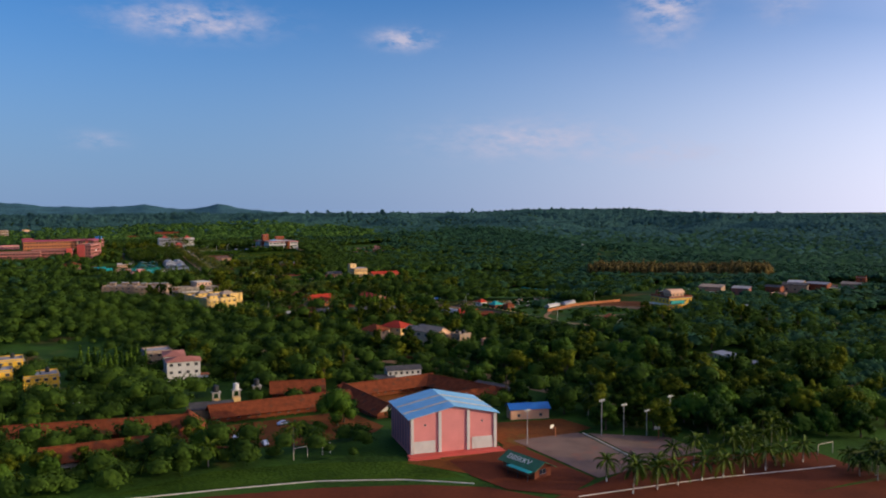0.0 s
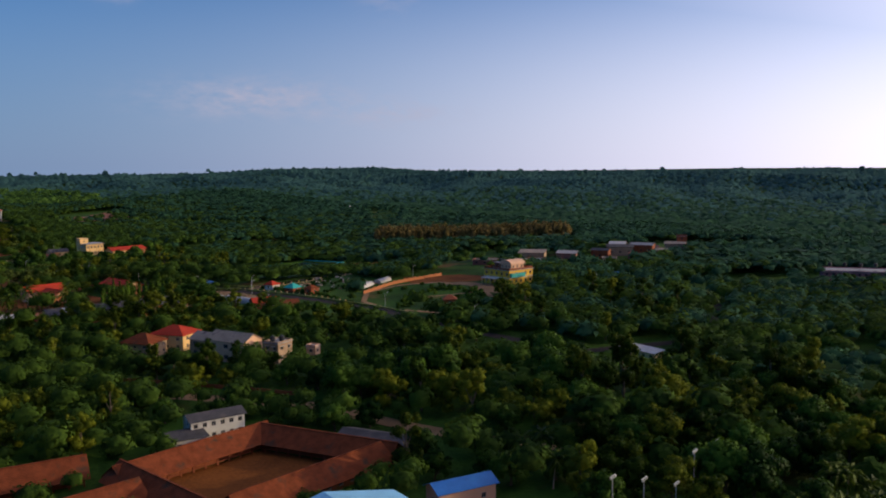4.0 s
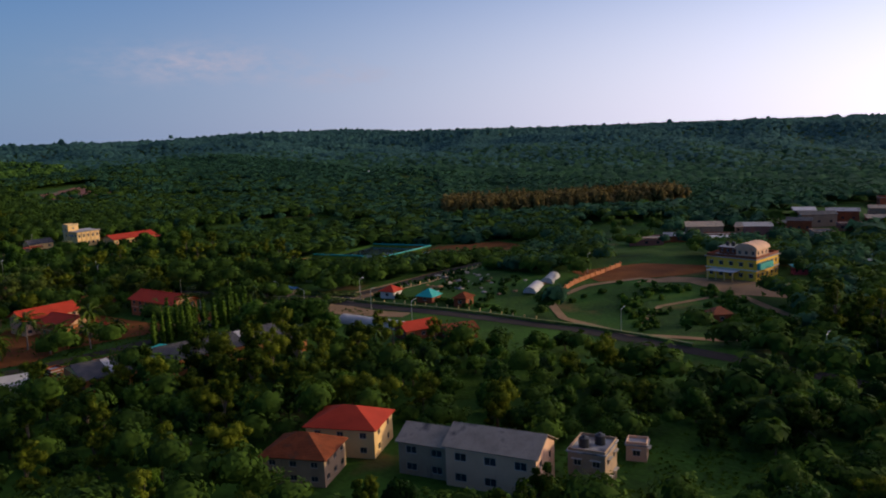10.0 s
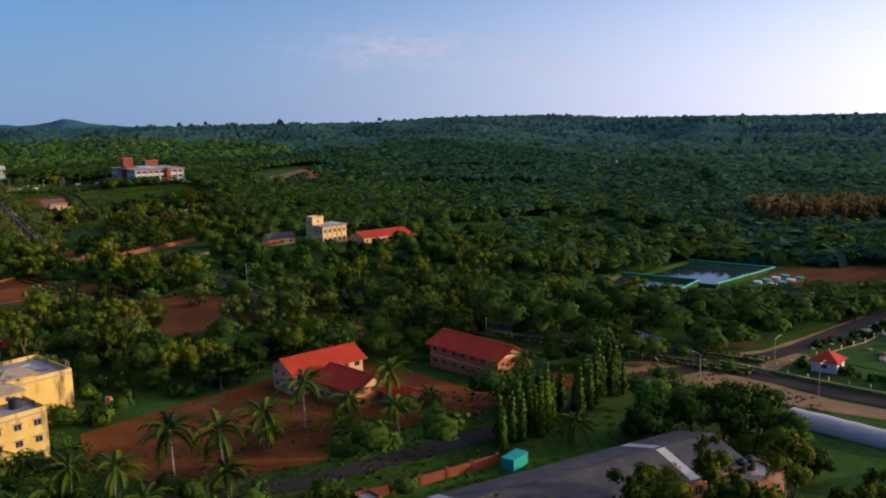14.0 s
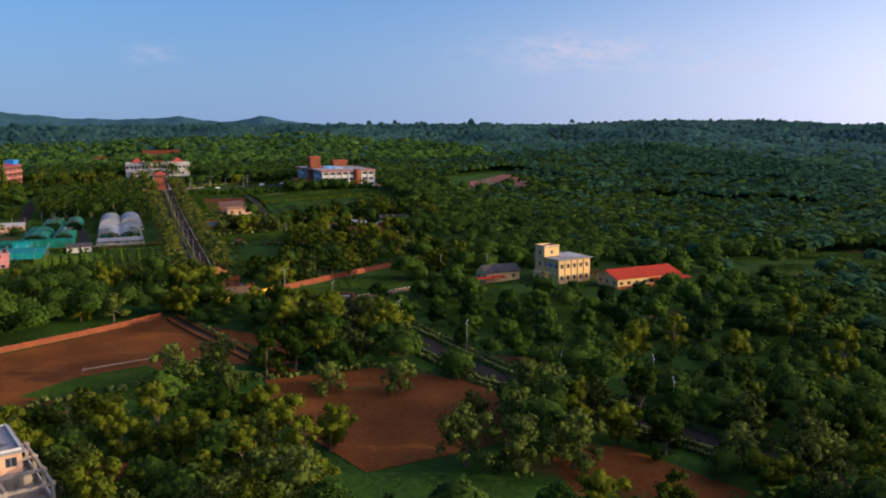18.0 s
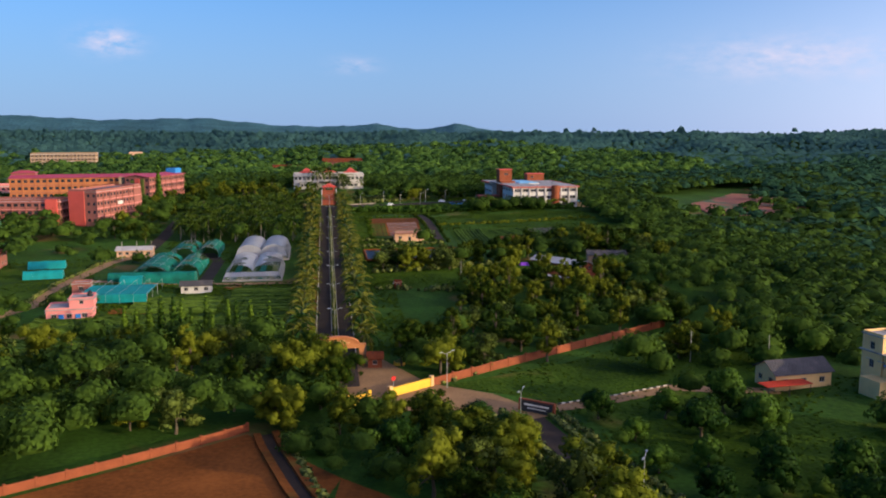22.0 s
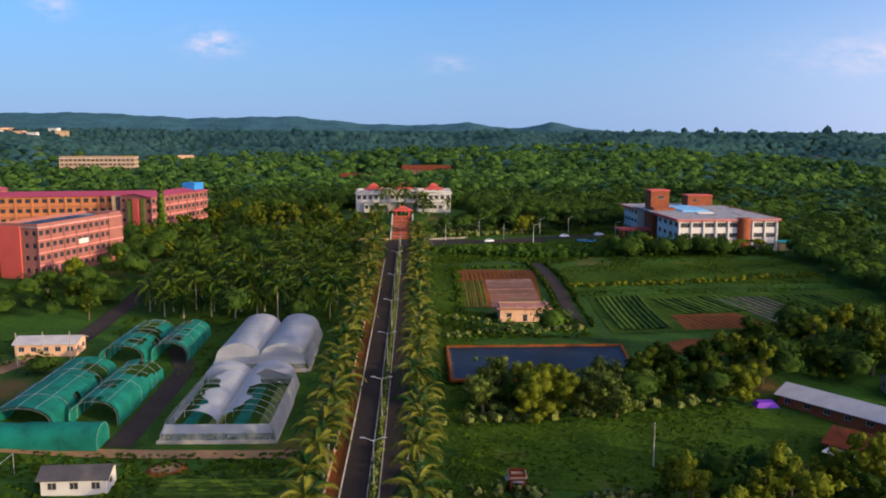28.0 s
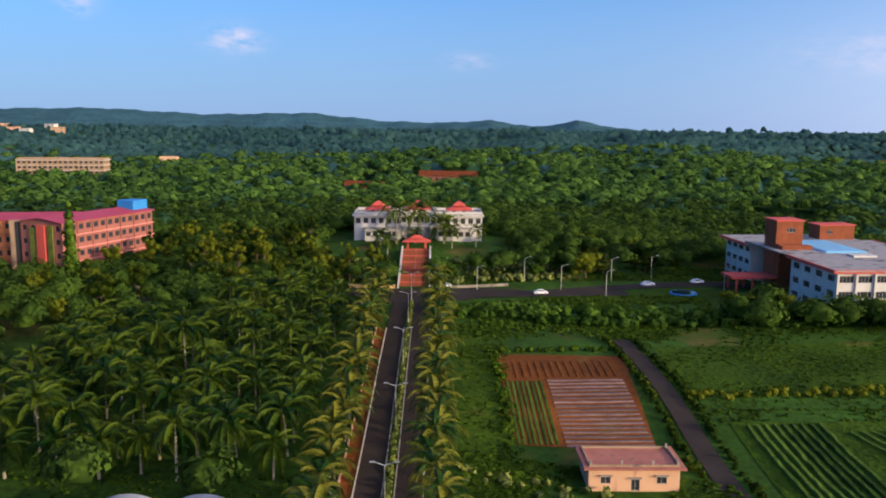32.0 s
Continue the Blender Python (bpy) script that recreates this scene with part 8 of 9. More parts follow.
for k in range(10):
    palm(198 + trng.uniform(0, 16), 154 + trng.uniform(0, 16), 1.05, "palm at the far edge of the track", "court palms")
for x, y in ((27, 262), (48, 255), (62, 252), (20, 252), (36, 250), (128, 562), (136, 580), (150, 596), (163, 590), (174, 585), (186, 592), (205, 588), (212, 592), (120, 572), (196, 486), (205, 470), (190, 492), (210, 520), (222, 500), (178, 262), (168, 250), (190, 250), (-20, 366), (140, 1262), (149, 1284), (163, 1278), (172, 1282), (136, 1282), (112, 600), (106, 606), (98, 596), (240, 590), (250, 625), (262, 618), (200, 560)):
    palm(x, y, 1.15, "tall coconut palm standing alone", "single palms")
for x, y in ((130, 593), (139, 592), (150, 599), (113, 598), (161, 603.5), (181, 601), (169, 597), (118, 586), (103, 582)):
    palm(x, y, 1.5, "tall coconut palm beside the red earth yard", "yard palms")
# palm grove west of the avenue
gn = 0
for i in range(9):
    for j in range(16):
        x, y = 131 - 7.0 * i + trng.uniform(-1.3, 1.3), 1097 + 7.2 * j + trng.uniform(-1.4, 1.4)
        if x > 74 and gn < 145 and not (y > 1175 and x < 100):
            palm(x, y, 1.3, "coconut palm of the dense grove", "grove palms")
            gn += 1

KEEP_OUT.append(np.array([(120, 630), (145, 636), (163, 616), (170, 590), (155, 580), (131, 586), (117, 607)], float))
KEEP_OUT.append(np.array([(164, 560), (196, 578), (230, 574), (214, 556), (200, 549), (160, 552)], float))
KEEP_OUT.append(np.array([(296, 654), (328, 624), (384, 616), (374, 655), (330, 682)], float))
KEEP_OUT.append(np.array([(200, 1028), (240, 1048), (264, 1080), (200, 1080)], float))
KEEP_OUT.append(np.array([(104, 782), (128, 798), (146, 806), (150, 786), (146, 774), (126, 774), (110, 766)], float))
KEEP_OUT.append(np.array([(199, 506), (217, 501), (224, 530), (202, 534)], float))
KEEP_OUT.append(np.array([(116, 1246), (184, 1246), (186, 1292), (114, 1292)], float))
KEEP_OUT.append(np.array([(134, 884), (166, 884), (166, 1226), (134, 1226)], float))
KEEP_OUT.append(np.array([(174, 404), (198, 376), (220, 366), (214, 386), (196, 412)], float))
KEEP_OUT.append(np.array([(174, 866), (252, 916), (262, 904), (196, 860)], float))
KEEP_OUT.append(np.array([(226, 512), (234, 575), (256, 575), (264, 486), (238, 482)], float))
KEEP_OUT.append(np.array([(34, 352), (68, 356), (64, 382), (34, 382)], float))
KEEP_OUT.append(np.array([(156, 1170), (236, 1168), (236, 1198), (312, 1184), (312, 1196), (262, 1212), (262, 1246), (156, 1236)], float))
KEEP_OUT.append(np.array([(226, 800), (262, 828), (300, 806), (330, 812), (330, 824), (285, 842), (246, 850)], float))
KEEP_OUT.append(np.array([(166, 904), (180, 904), (192, 940), (200, 990), (166, 990)], float))
KEEP_OUT.append(np.array([(56, 904), (138, 904), (138, 948), (56, 948)], float))
KEEP_OUT.append(np.array([(150, 706), (194, 700), (188, 670), (166, 666), (150, 680)], float))
KEEP_OUT.append(np.array([(40, 322), (76, 322), (76, 345), (40, 345)], float))
KEEP_OUT.append(np.array([(322, 676), (396, 710), (424, 668), (442, 640), (436, 600), (385, 596), (356, 640)], float))
KEEP_OUT.append(np.array([(316, 806), (330, 826), (428, 848), (440, 836), (400, 818)], float))
KEEP_OUT.append(np.array([(256, 294), (284, 284), (290, 372), (264, 372)], float))
KEEP_OUT.append(np.array([(112, 640), (140, 634), (146, 650), (124, 656)], float))
KEEP_OUT.append(np.array([(60, 736), (152, 736), (152, 765), (118, 772), (60, 752)], float))
KEEP_OUT.append(np.array([(252, 400), (276, 400), (283, 480), (272, 560), (258, 560), (252, 480)], float))
KEEP_OUT.append(np.array([(286, 494), (340, 500), (345, 585), (268, 574)], float))
KEEP_OUT.append(np.array([(140, 424), (160, 418), (170, 438), (148, 446)], float))
# trees that stand out
for x, y, s in ((26, 268, 1.1), (36, 266, 1.15), (16, 264, 1.1), (4, 262, 1.05), (-8, 264, 1.1), (-16, 258, 1.1)):
    tree("broad", x, y, s * 0.85, "school trees")
for x, y, s in ((142, 1283, 2.0), (151, 1287, 2.1), (160, 1285, 2.0), (138, 1224, 1.5), (120, 1222, 1.4)):
    palm(x, y, s, "tall palm in front of the mansion", "mansion palms")
for x, y, s in ((84, 279, 1.95), (88, 284, 1.3), (28, 258, 1.0), (36, 262, 1.1), (20, 260, 1.0), (8, 256, 1.0), (-6, 254, 1.1), (46, 262, 0.8), (-18, 250, 1.1), (74, 268, 0.8), (70, 272, 0.7)):
    tree("mango", x, y, s, "school trees")
for k in range(36):
    tree("mast", 186 + 1.25 * k + trng.uniform(-0.8, 0.8), 567 + trng.uniform(-2.5, 3.5) + 0.33 * k, trng.uniform(0.75, 1.25), "mast tree row")
for x, y, q in ((216, 554, 1.6), (225, 544, 1.7), (231, 541, 1.6), (221, 549, 1.5), (210, 552, 1.2), (232, 534, 1.2)):
    tree("mango", x, y, q, "dark yard trees")
for x, y, q in ((212, 462, 0.9), (222, 452, 1.0), (236, 464, 0.9), (247, 459, 1.1), (231, 446, 0.9), (257, 457, 0.9), (240, 451, 0.8), (226, 464, 0.8), (216, 446, 1.1)):
    tree("mango", x, y, q, "meadow trees")
for x, y, q in ((214, 1038, 1.0), (222, 1034, 1.1), (232, 1042, 1.0), (241, 1050, 1.1), (206, 1030, 0.9), (228, 1047, 0.7)):
    tree("broad", x, y, q, "pond side trees")
for x, y, q in ((130.7, 770, 1.0), (141.8, 772, 1.05), (133, 764, 0.8)):
    tree("pale", x, y, q, "field edge trees")
for k in range(22):
    tree("mast", 3 + 1.25 * k + trng.uniform(-3, 3), 406 + trng.uniform(-13, 13), trng.uniform(0.9, 1.25), "mast tree row")
for k in range(14):
    tree("mast", 92 + 3.0 * k + trng.uniform(-1, 1), 917 + trng.uniform(-4, 4), trng.uniform(0.9, 1.2), "mast tree row")
tree("mast", 43, 1228, 2.2, "tall conifer")
for x, y, q in ((229, 203, 1.3), (236, 196, 1.4), (243, 203, 1.3), (250, 195, 1.4), (232, 190, 1.2), (224, 196, 1.1), (256, 203, 1.3)):
    tree("mango", x, y, q, "trees behind the track")
for x, y in ((109, 1252), (120, 1208), (92, 1262)):
    tree("flame", x, y, 1.0)
for k in range(9):
    tree("flame", 236 + 7 * k, 1189 - 1.6 * k + trng.uniform(-1, 1), 0.75, "terrace trees")
for x, y, s in ((146, 874, 1.45), (141, 869, 1.4), (150.5, 868, 1.1), (143, 879, 1.3), (138.5, 880, 1.15), (146, 871, 1.0), (140, 872, 1.2), (137, 868, 1.1), (171, 897, 1.1), (176, 902, 1.0), (146, 858, 1.2), (137, 852, 1.2), (146, 866, 1.0), (176, 880, 1.1), (140, 846, 1.1), (176, 893, 1.0), (168, 832, 1.1), (176, 826, 1.1), (184, 822, 1.0), (160, 836, 1.1), (180, 808, 1.0), (176, 796, 1.0), (150, 842, 1.0), (168, 846, 0.9)):
    tree("broad", x, y, s, "gate trees")
for x, y in ((206, 716), (212, 708), (196, 688), (186, 690), (178, 696), (204, 724), (228, 664), (236, 668)):
    tree("pale", x, y, 1.2, "field edge trees")
for i in range(11):  # orchard in rows
    for j in range(8):
        x, y = 206 + 13.0 * i + trng.uniform(-2.5, 2.5) + 4 * (j % 2), 762 + 13.5 * j + trng.uniform(-2.5, 2.5)
        m = free_mask(np.array([x]), np.array([y]), 2.0)
        if m[0]:
            tree("mango", x, y, trng.uniform(0.85, 1.3), "orchard trees")


def bushes(name, pts, n, R, label, seed, width=1.0, material="hedge"):
    """A line of low bushes, in one mesh."""
    rr = np.random.RandomState(seed)
    P = resample(pts, 1.4)
    X = P[:, 0] + rr.uniform(-width, width, len(P))
    Y = P[:, 1] + rr.uniform(-width, width, len(P))
    r = rr.uniform(R[0], R[1], len(P))
    return woods(name, X, Y, r, r * 1.5, n, M[material], label, seed, squash=0.9)


def scatter(n, box, spacing, weights, size=(0.8, 1.2), pad=2.6, group=""):
    """Up to n trees, at random but clear of everything else."""
    made = 0
    X = np.array([trng.uniform(box[0], box[2]) for _ in range(n * 5)])
    Y = np.array([trng.uniform(box[1], box[3]) for _ in range(n * 5)])
    ok = free_mask(X, Y, pad)
    got = []
    names, w = list(weights), list(weights.values())
    for x, y in zip(X[ok], Y[ok]):
        if made >= n or any((x - a) ** 2 + (y - b) ** 2 < spacing ** 2 for a, b in got):
            continue
        tree(trng.choices(names, w)[0], x, y, trng.uniform(*size), group)
        got.append((x, y))
        made += 1


for x, y in ((206, 962), (213, 968), (220, 960), (226, 970), (232, 964), (239, 972), (246, 966), (210, 954), (224, 952), (236, 956), (250, 974)):
    tree("tall", x, y, 1.15, "wood edge trees")
scatter(20, (156, 764, 194, 842), 5.2, dict(broad=2, pale=1.4, mango=1), (0.9, 1.3), pad=1.2)
for cx, cy, k in ((206, 338, 9), (228, 300, 9), (182, 352, 5), (246, 322, 6)):  # old mango groves
    for _ in range(k):
        tree("mango", cx + trng.uniform(-11, 11), cy + trng.uniform(-11, 11), trng.uniform(1.5, 2.0), "old mango trees")
for k in range(22):
    tree("shrub", 114 + trng.uniform(0, 46), 634 + trng.uniform(0, 34), trng.uniform(0.9, 2.0), "yard shrubs")
for k in range(26):
    a_, q_ = trng.uniform(0, 6.28), trng.uniform(4, 44)
    tree("shrub", 320 + q_ * math.cos(a_), 458 + q_ * 0.9 * math.sin(a_), trng.uniform(0.6, 1.5), "park shrubs")
for x, y in ((188, 716), (180, 742), (164, 748), (142, 752), (128, 748)):
    tree("pale", x, y, 0.85, "field edge trees")
scatter(28, (188, 200, 268, 250), 6.0, dict(mango=3, broad=2), (1.2, 1.7), pad=1.5)
scatter(60, (150, 215, 290, 330), 6.5, dict(broad=1.6, mango=2, tall=1.4), (1.0, 1.5))
scatter(35, (40, 345, 160, 470), 7.0, dict(broad=1.2, mango=3, tall=1), (0.8, 1.2))
scatter(70, (140, 340, 275, 500), 6.8, dict(broad=1.4, mango=4, tall=0.6), (0.8, 1.15))
scatter(20, (280, 320, 380, 420), 7.5, dict(broad=1.4, tall=2.4, mango=1), (0.9, 1.3))
scatter(26, (146, 486, 222, 523), 5.5, dict(mango=1, broad=2, tall=2), (1.0, 1.3))
scatter(45, (100, 460, 245, 560), 6.5, dict(broad=1, mango=3, tall=1), (0.8, 1.2))
scatter(65, (130, 640, 250, 705), 6.2, dict(broad=1.5, tall=1.5, pale=1.0, mango=2), (0.8, 1.2))
scatter(45, (60, 655, 160, 770), 6.2, dict(broad=3, tall=1, pale=1.2), (0.85, 1.25))
scatter(30, (225, 600, 330, 760), 7.0, dict(broad=1.5, mango=2, tall=1.5), (0.9, 1.25))
scatter(30, (60, 845, 148, 904), 5.6, dict(broad=1.8, tall=1, pale=1.8), (0.8, 1.1))
scatter(55, (160, 884, 262, 985), 6.4, dict(broad=2, tall=2, pale=0.6), (0.8, 1.15))
scatter(18, (166, 1014, 205, 1030), 5.0, dict(pale=2, broad=2), (0.8, 1.1), pad=1.0)
scatter(45, (178, 1005, 300, 1068), 6.5, dict(broad=3, pale=1, tall=1), (0.75, 1.05))
scatter(24, (40, 1085, 76, 1330), 6.0, dict(broad=2, tall=2), (0.7, 1.0))
scatter(30, (76, 1215, 146, 1290), 6.5, dict(broad=1.5, tall=1), (0.8, 1.1))
scatter(30, (158, 1234, 250, 1300), 6.5, dict(broad=1.2, mango=1, shrub=1, pale=0.5), (0.7, 1.0))


# ---- woods that nobody could count ----
def woods(name, X, Y, R, Hh, n, material, label, seed, squash=0.8, flat=0.7, size=3.0, heart=0.82, calm=0.0):
    """Crowns of n leaf clumps each, all in one mesh."""
    rr = np.random.RandomState(seed)
    m = len(X)
    Z = ground(X, Y)
    d = rr.normal(size=(m, n, 3))
    d[:, :, 2] = np.abs(d[:, :, 2]) * 0.9 - 0.25
    d /= np.linalg.norm(d, axis=2)[:, :, None]
    lump = 1.0 + 0.36 * np.sin(d[:, :, 0] * 4 + rr.uniform(0, 6, (m, 1))) * np.cos(d[:, :, 1] * 4 + d[:, :, 2] * 3 + rr.uniform(0, 6, (m, 1)))
    rad = (R[:, None] * lump * rr.uniform(0.75, 1.08, (m, n)))[:, :, None]
    c = np.stack([X, Y, Z + Hh - R * squash], 1)[:, None, :]
    p = c + d * rad * np.array([1, 1, squash])
    nrm = d + rr.normal(size=(m, n, 3)) * flat * 0.42 + np.array([0, 0, 1.2 * calm])
    nrm /= np.linalg.norm(nrm, axis=2)[:, :, None]
    a = np.cross(nrm, rr.normal(size=(m, n, 3)))
    a /= np.linalg.norm(a, axis=2)[:, :, None]
    b = np.cross(nrm, a)
    s = (R[:, None] * rr.uniform(0.6, 1.1, (m, n)) * (size / math.sqrt(n)))[:, :, None]
    q = np.stack([p - a * s, p + a * s * 0.7 - b * s * 0.75, p + a * s * 0.6 + b * s * 0.8], 2).reshape(-1, 3)
    soft = d * (1 - 0.75 * calm) + nrm * 0.4 * (1 - calm) + (slope(X, Y) * calm)[:, None, :]
    soft /= np.linalg.norm(soft, axis=2)[:, :, None]
    N = np.repeat(soft.reshape(-1, 3), 3, 0)
    F = np.arange(len(q)).reshape(-1, 3)
    if heart:
        v0 = np.array([(0, 0, 1), *[(0.9 * math.cos(k * 1.2566), 0.9 * math.sin(k * 1.2566), 0.42) for k in range(5)], *[(0.9 * math.cos(k * 1.2566 + 0.63), 0.9 * math.sin(k * 1.2566 + 0.63), -0.5) for k in range(5)]])
        f0 = np.array([(0, 1 + k, 1 + (k + 1) % 5) for k in range(5)] + [(1 + k, 6 + k, 1 + (k + 1) % 5) for k in range(5)] + [(6 + k, 6 + (k + 1) % 5, 1 + (k + 1) % 5) for k in range(5)])
        hv = c + v0[None] * (R[:, None, None] * heart * rr.uniform(0.85, 1.1, (m, 11, 1))) * np.array([1, 1, squash])
        F = np.vstack([F, (f0[None] + 11 * np.arange(m)[:, None, None]).reshape(-1, 3) + len(q)])
        q = np.vstack([q, hv.reshape(-1, 3)])
        hn = v0[None] * (1 - 0.75 * calm) + (slope(X, Y) * calm)[:, None, :]
        N = np.vstack([N, (hn / np.linalg.norm(hn, axis=2)[:, :, None]).reshape(-1, 3)])
    ob = new(name, array_mesh(name, q, F, material, True, N))
    return tagged(ob, label, "woods", kind="stuff")


def domes(name, X, Y, R, Hh, material, label, seed, squash=1.25):
    """Far crowns: closed uneven domes with a few ragged leaf tips, all in one mesh."""
    rr = np.random.RandomState(seed)
    m = len(X)
    v0 = [(0, 0, 1.0)]
    for z, q, off in ((0.68, 0.62, 0.0), (-0.35, 1.0, 0.5)):
        v0 += [(q * math.cos((k + off) * math.pi / 3), q * math.sin((k + off) * math.pi / 3), z) for k in range(6)]
    v0 = np.array(v0)
    f0 = [(0, 1 + k, 1 + (k + 1) % 6) for k in range(6)]
    for k in range(6):
        k2 = (k + 1) % 6
        f0 += [(1 + k, 7 + k, 1 + k2), (7 + k, 7 + k2, 1 + k2)]
    f0 = np.array(f0)
    turn = rr.uniform(0, 6.28, m)
    wob = rr.uniform(0.7, 1.3, (m, len(v0), 1))
    P = v0[None] * wob
    c_, s_ = np.cos(turn)[:, None], np.sin(turn)[:, None]
    P = np.stack([P[:, :, 0] * c_ - P[:, :, 1] * s_, P[:, :, 0] * s_ + P[:, :, 1] * c_, P[:, :, 2] * squash], 2) * R[:, None, None]
    P += np.stack([X, Y, ground(X, Y) + Hh - R * squash], 1)[:, None, :]
    F = (f0[None] + len(v0) * np.arange(m)[:, None, None]).reshape(-1, 3)
    N = v0[None] * 0.3 + (slope(X, Y) * 0.8)[:, None, :]
    N /= np.linalg.norm(N, axis=2)[:, :, None]
    ob = new(name, array_mesh(name, P.reshape(-1, 3), F, material, True, N.reshape(-1, 3)))
    return tagged(ob, label, "woods", kind="stuff")


def jitter_grid(x0, y0, x1, y1, step, seed):
    rr = np.random.RandomState(seed)
    gx_, gy_ = np.meshgrid(np.arange(x0, x1, step), np.arange(y0, y1, step))
    X, Y = gx_.ravel() + rr.uniform(-0.48, 0.48, gx_.size) * step, gy_.ravel() + rr.uniform(-0.48, 0.48, gx_.size) * step
    return X, Y, rr


X, Y, rr = jitter_grid(-140, 200, 760, 1420, 7.0, 1)
near = free_mask(X, Y, 2.2)
thin = rr.uniform(size=len(X)) < np.where((Y > 985) & (X < 140) & (Y < 1100), 0.15, 1.0)
near &= thin & ((X > 300) | (X < 40) | (Y > 1000) | (rr.uniform(size=len(X)) < 0.9)) & ~((Y < 235) & (X < 208))
near &= ~((X > 190) & (X < 330) & (Y > 765) & (Y < 872) & (rr.uniform(size=len(X)) < 0.85))
near &= ~((X > 430) & (X < 592) & (Y > 448) & (Y < 545) & (rr.uniform(size=len(X)) < 0.6))
near &= ~((X > 325) & (X < 470) & (Y > 795) & (Y < 855) & (rr.uniform(size=len(X)) < 0.75))
GROVE = ((497.0, 735.0), (121.0, -127.0), (42.0, 40.0))  # corner, long side and depth of the casuarina plantation
gu = ((X - 497) * 127 + (Y - 735) * 121) / 30830 * 175.4  # metres behind its long front
gv = ((X - 497) * 121 - (Y - 735) * 127) / 30770
near &= ~((X > 350) & (X < 500) & (Y > 1100) & (Y < 1290) & (rr.uniform(size=len(X)) < 0.82))
cas = (gu > -14) & (gu < 58) & (gv > -0.04) & (gv < 1.04)
keep = near & ~cas
patch = np.sin(X * 0.031 + 2.1 * np.sin(Y * 0.017)) + np.sin(Y * 0.027 + 1.7 * np.sin(X * 0.021 + 1.0))
keep &= ~((patch > 1.25) & ((X > 310) | (X < 30)) & (rr.uniform(size=len(X)) < 0.8))
R = rr.uniform(2.3, 5.3, len(X)) * np.clip(1.0 - 0.22 * patch, 0.6, 1.4)
Hh = R * rr.uniform(1.4, 2.6, len(X))
outer = np.hypot(X - 110, (Y - 650) * 0.35) > 190  # a closed, more even canopy away from the houses
R = np.where(outer, R * 1.12 + 0.5, R)
Hh = np.where(outer, 5.2 + 0.55 * R + 1.6 * patch, Hh)
side = X - np.interp(Y, (0, 240, 560, 730, 960), (0, 49, 122, 155, 157))  # metres off the line of flight
band = np.hypot(side * 0.85, np.maximum(0, Y - 1240))
close_side = (band >= 190) & (X > 200) & (X < 480) & (Y < 640)  # seen from nearer than the rest
for lo, hi, n, sz, lab in ((-1, 115, 260, 2.5, "mixed green woodland close to the buildings"), (115, 190, 90, 2.8, "mixed green woodland and orchards between the buildings"), (190, 330, 40, 3.1, "green woodland beyond the fields"), (330, 2000, 24, 3.0, "distant green woodland and groves")):
    sel = keep & (band >= lo) & (band < hi) & ~(close_side & (lo == 190))
    if lo == 115:
        sel |= keep & close_side & (band < 330) & (band >= 190)
    blue = rr.uniform(size=len(X)) < np.clip((band - 130.0) / 300.0, 0, 1)  # two mixed stands; the bluer leaf further out is painted haze
    for stand, leaf in ((sel & ~blue, "woods"), (sel & blue, "hazy_mid_woods")):
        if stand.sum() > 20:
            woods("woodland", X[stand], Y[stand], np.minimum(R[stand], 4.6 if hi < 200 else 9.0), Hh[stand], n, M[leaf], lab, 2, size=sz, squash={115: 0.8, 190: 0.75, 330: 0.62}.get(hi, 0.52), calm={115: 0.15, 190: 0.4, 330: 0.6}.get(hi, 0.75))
rr2 = np.random.RandomState(3)
U2, V2 = (c.ravel() for c in np.meshgrid(np.arange(0, 1, 4.4 / 175), np.arange(0, 1, 4.4 / 58)))
U2, V2 = U2 + rr2.uniform(-0.02, 0.02, len(U2)), V2 + rr2.uniform(-0.06, 0.06, len(V2))
X2 = GROVE[0][0] + GROVE[1][0] * U2 + GROVE[2][0] * V2
Y2 = GROVE[0][1] + GROVE[1][1] * U2 + GROVE[2][1] * V2
woods("casuarina_grove", X2, Y2, rr2.uniform(2.0, 3.6, len(X2)), rr2.uniform(10, 17, len(X2)), 46, M["leaf_brown"], "rust-brown casuarina plantation", 4, squash=2.2, calm=0.5)
X, Y, rr = jitter_grid(-1500, 100, 2600, 3700, 9.9, 5)
dx, dy = X - HUB[0], Y - HUB[1]
r, az = np.hypot(dx, dy), np.degrees(np.arctan2(dx, dy))
lim = np.interp(az, RIDGE_AZ, RIDGE_R) + 60
out = ~((X > -140) & (X < 760) & (Y > 200) & (Y < 1420)) & (r < np.minimum(lim, 1500)) & (az > -48) & (az < 118)
out &= free_mask(X, Y, 2.0)
R = rr.uniform(3.6, 6.2, len(X))
Hh = R * rr.uniform(1.0, 1.9, len(X))
low = r + rr.uniform(-250, 250, len(X)) < 950
close = out & (np.hypot(X - 157, Y - 960) + rr.uniform(-210, 210, len(X)) < 700) & (X < 520) & (Y > 1150)
out &= ~close
woods("hill_woods", X[close], Y[close], R[close], Hh[close] * 0.6 + 4.0, 44, M["sunlit_woods"], "green woods behind the campus, sunlight put into the leaf colour", 10, size=2.8, squash=0.62, calm=0.65)
# hill and ridge crowns wear the haze-tinted leaf colours
domes("hill_woods", X[out & low], Y[out & low], R[out & low] * 1.05, R[out & low] * 0.7 + 3.0, M["hazy_mid_woods"], "woods on the lower hills, leaf colour tinted for haze", 6, squash=0.65)
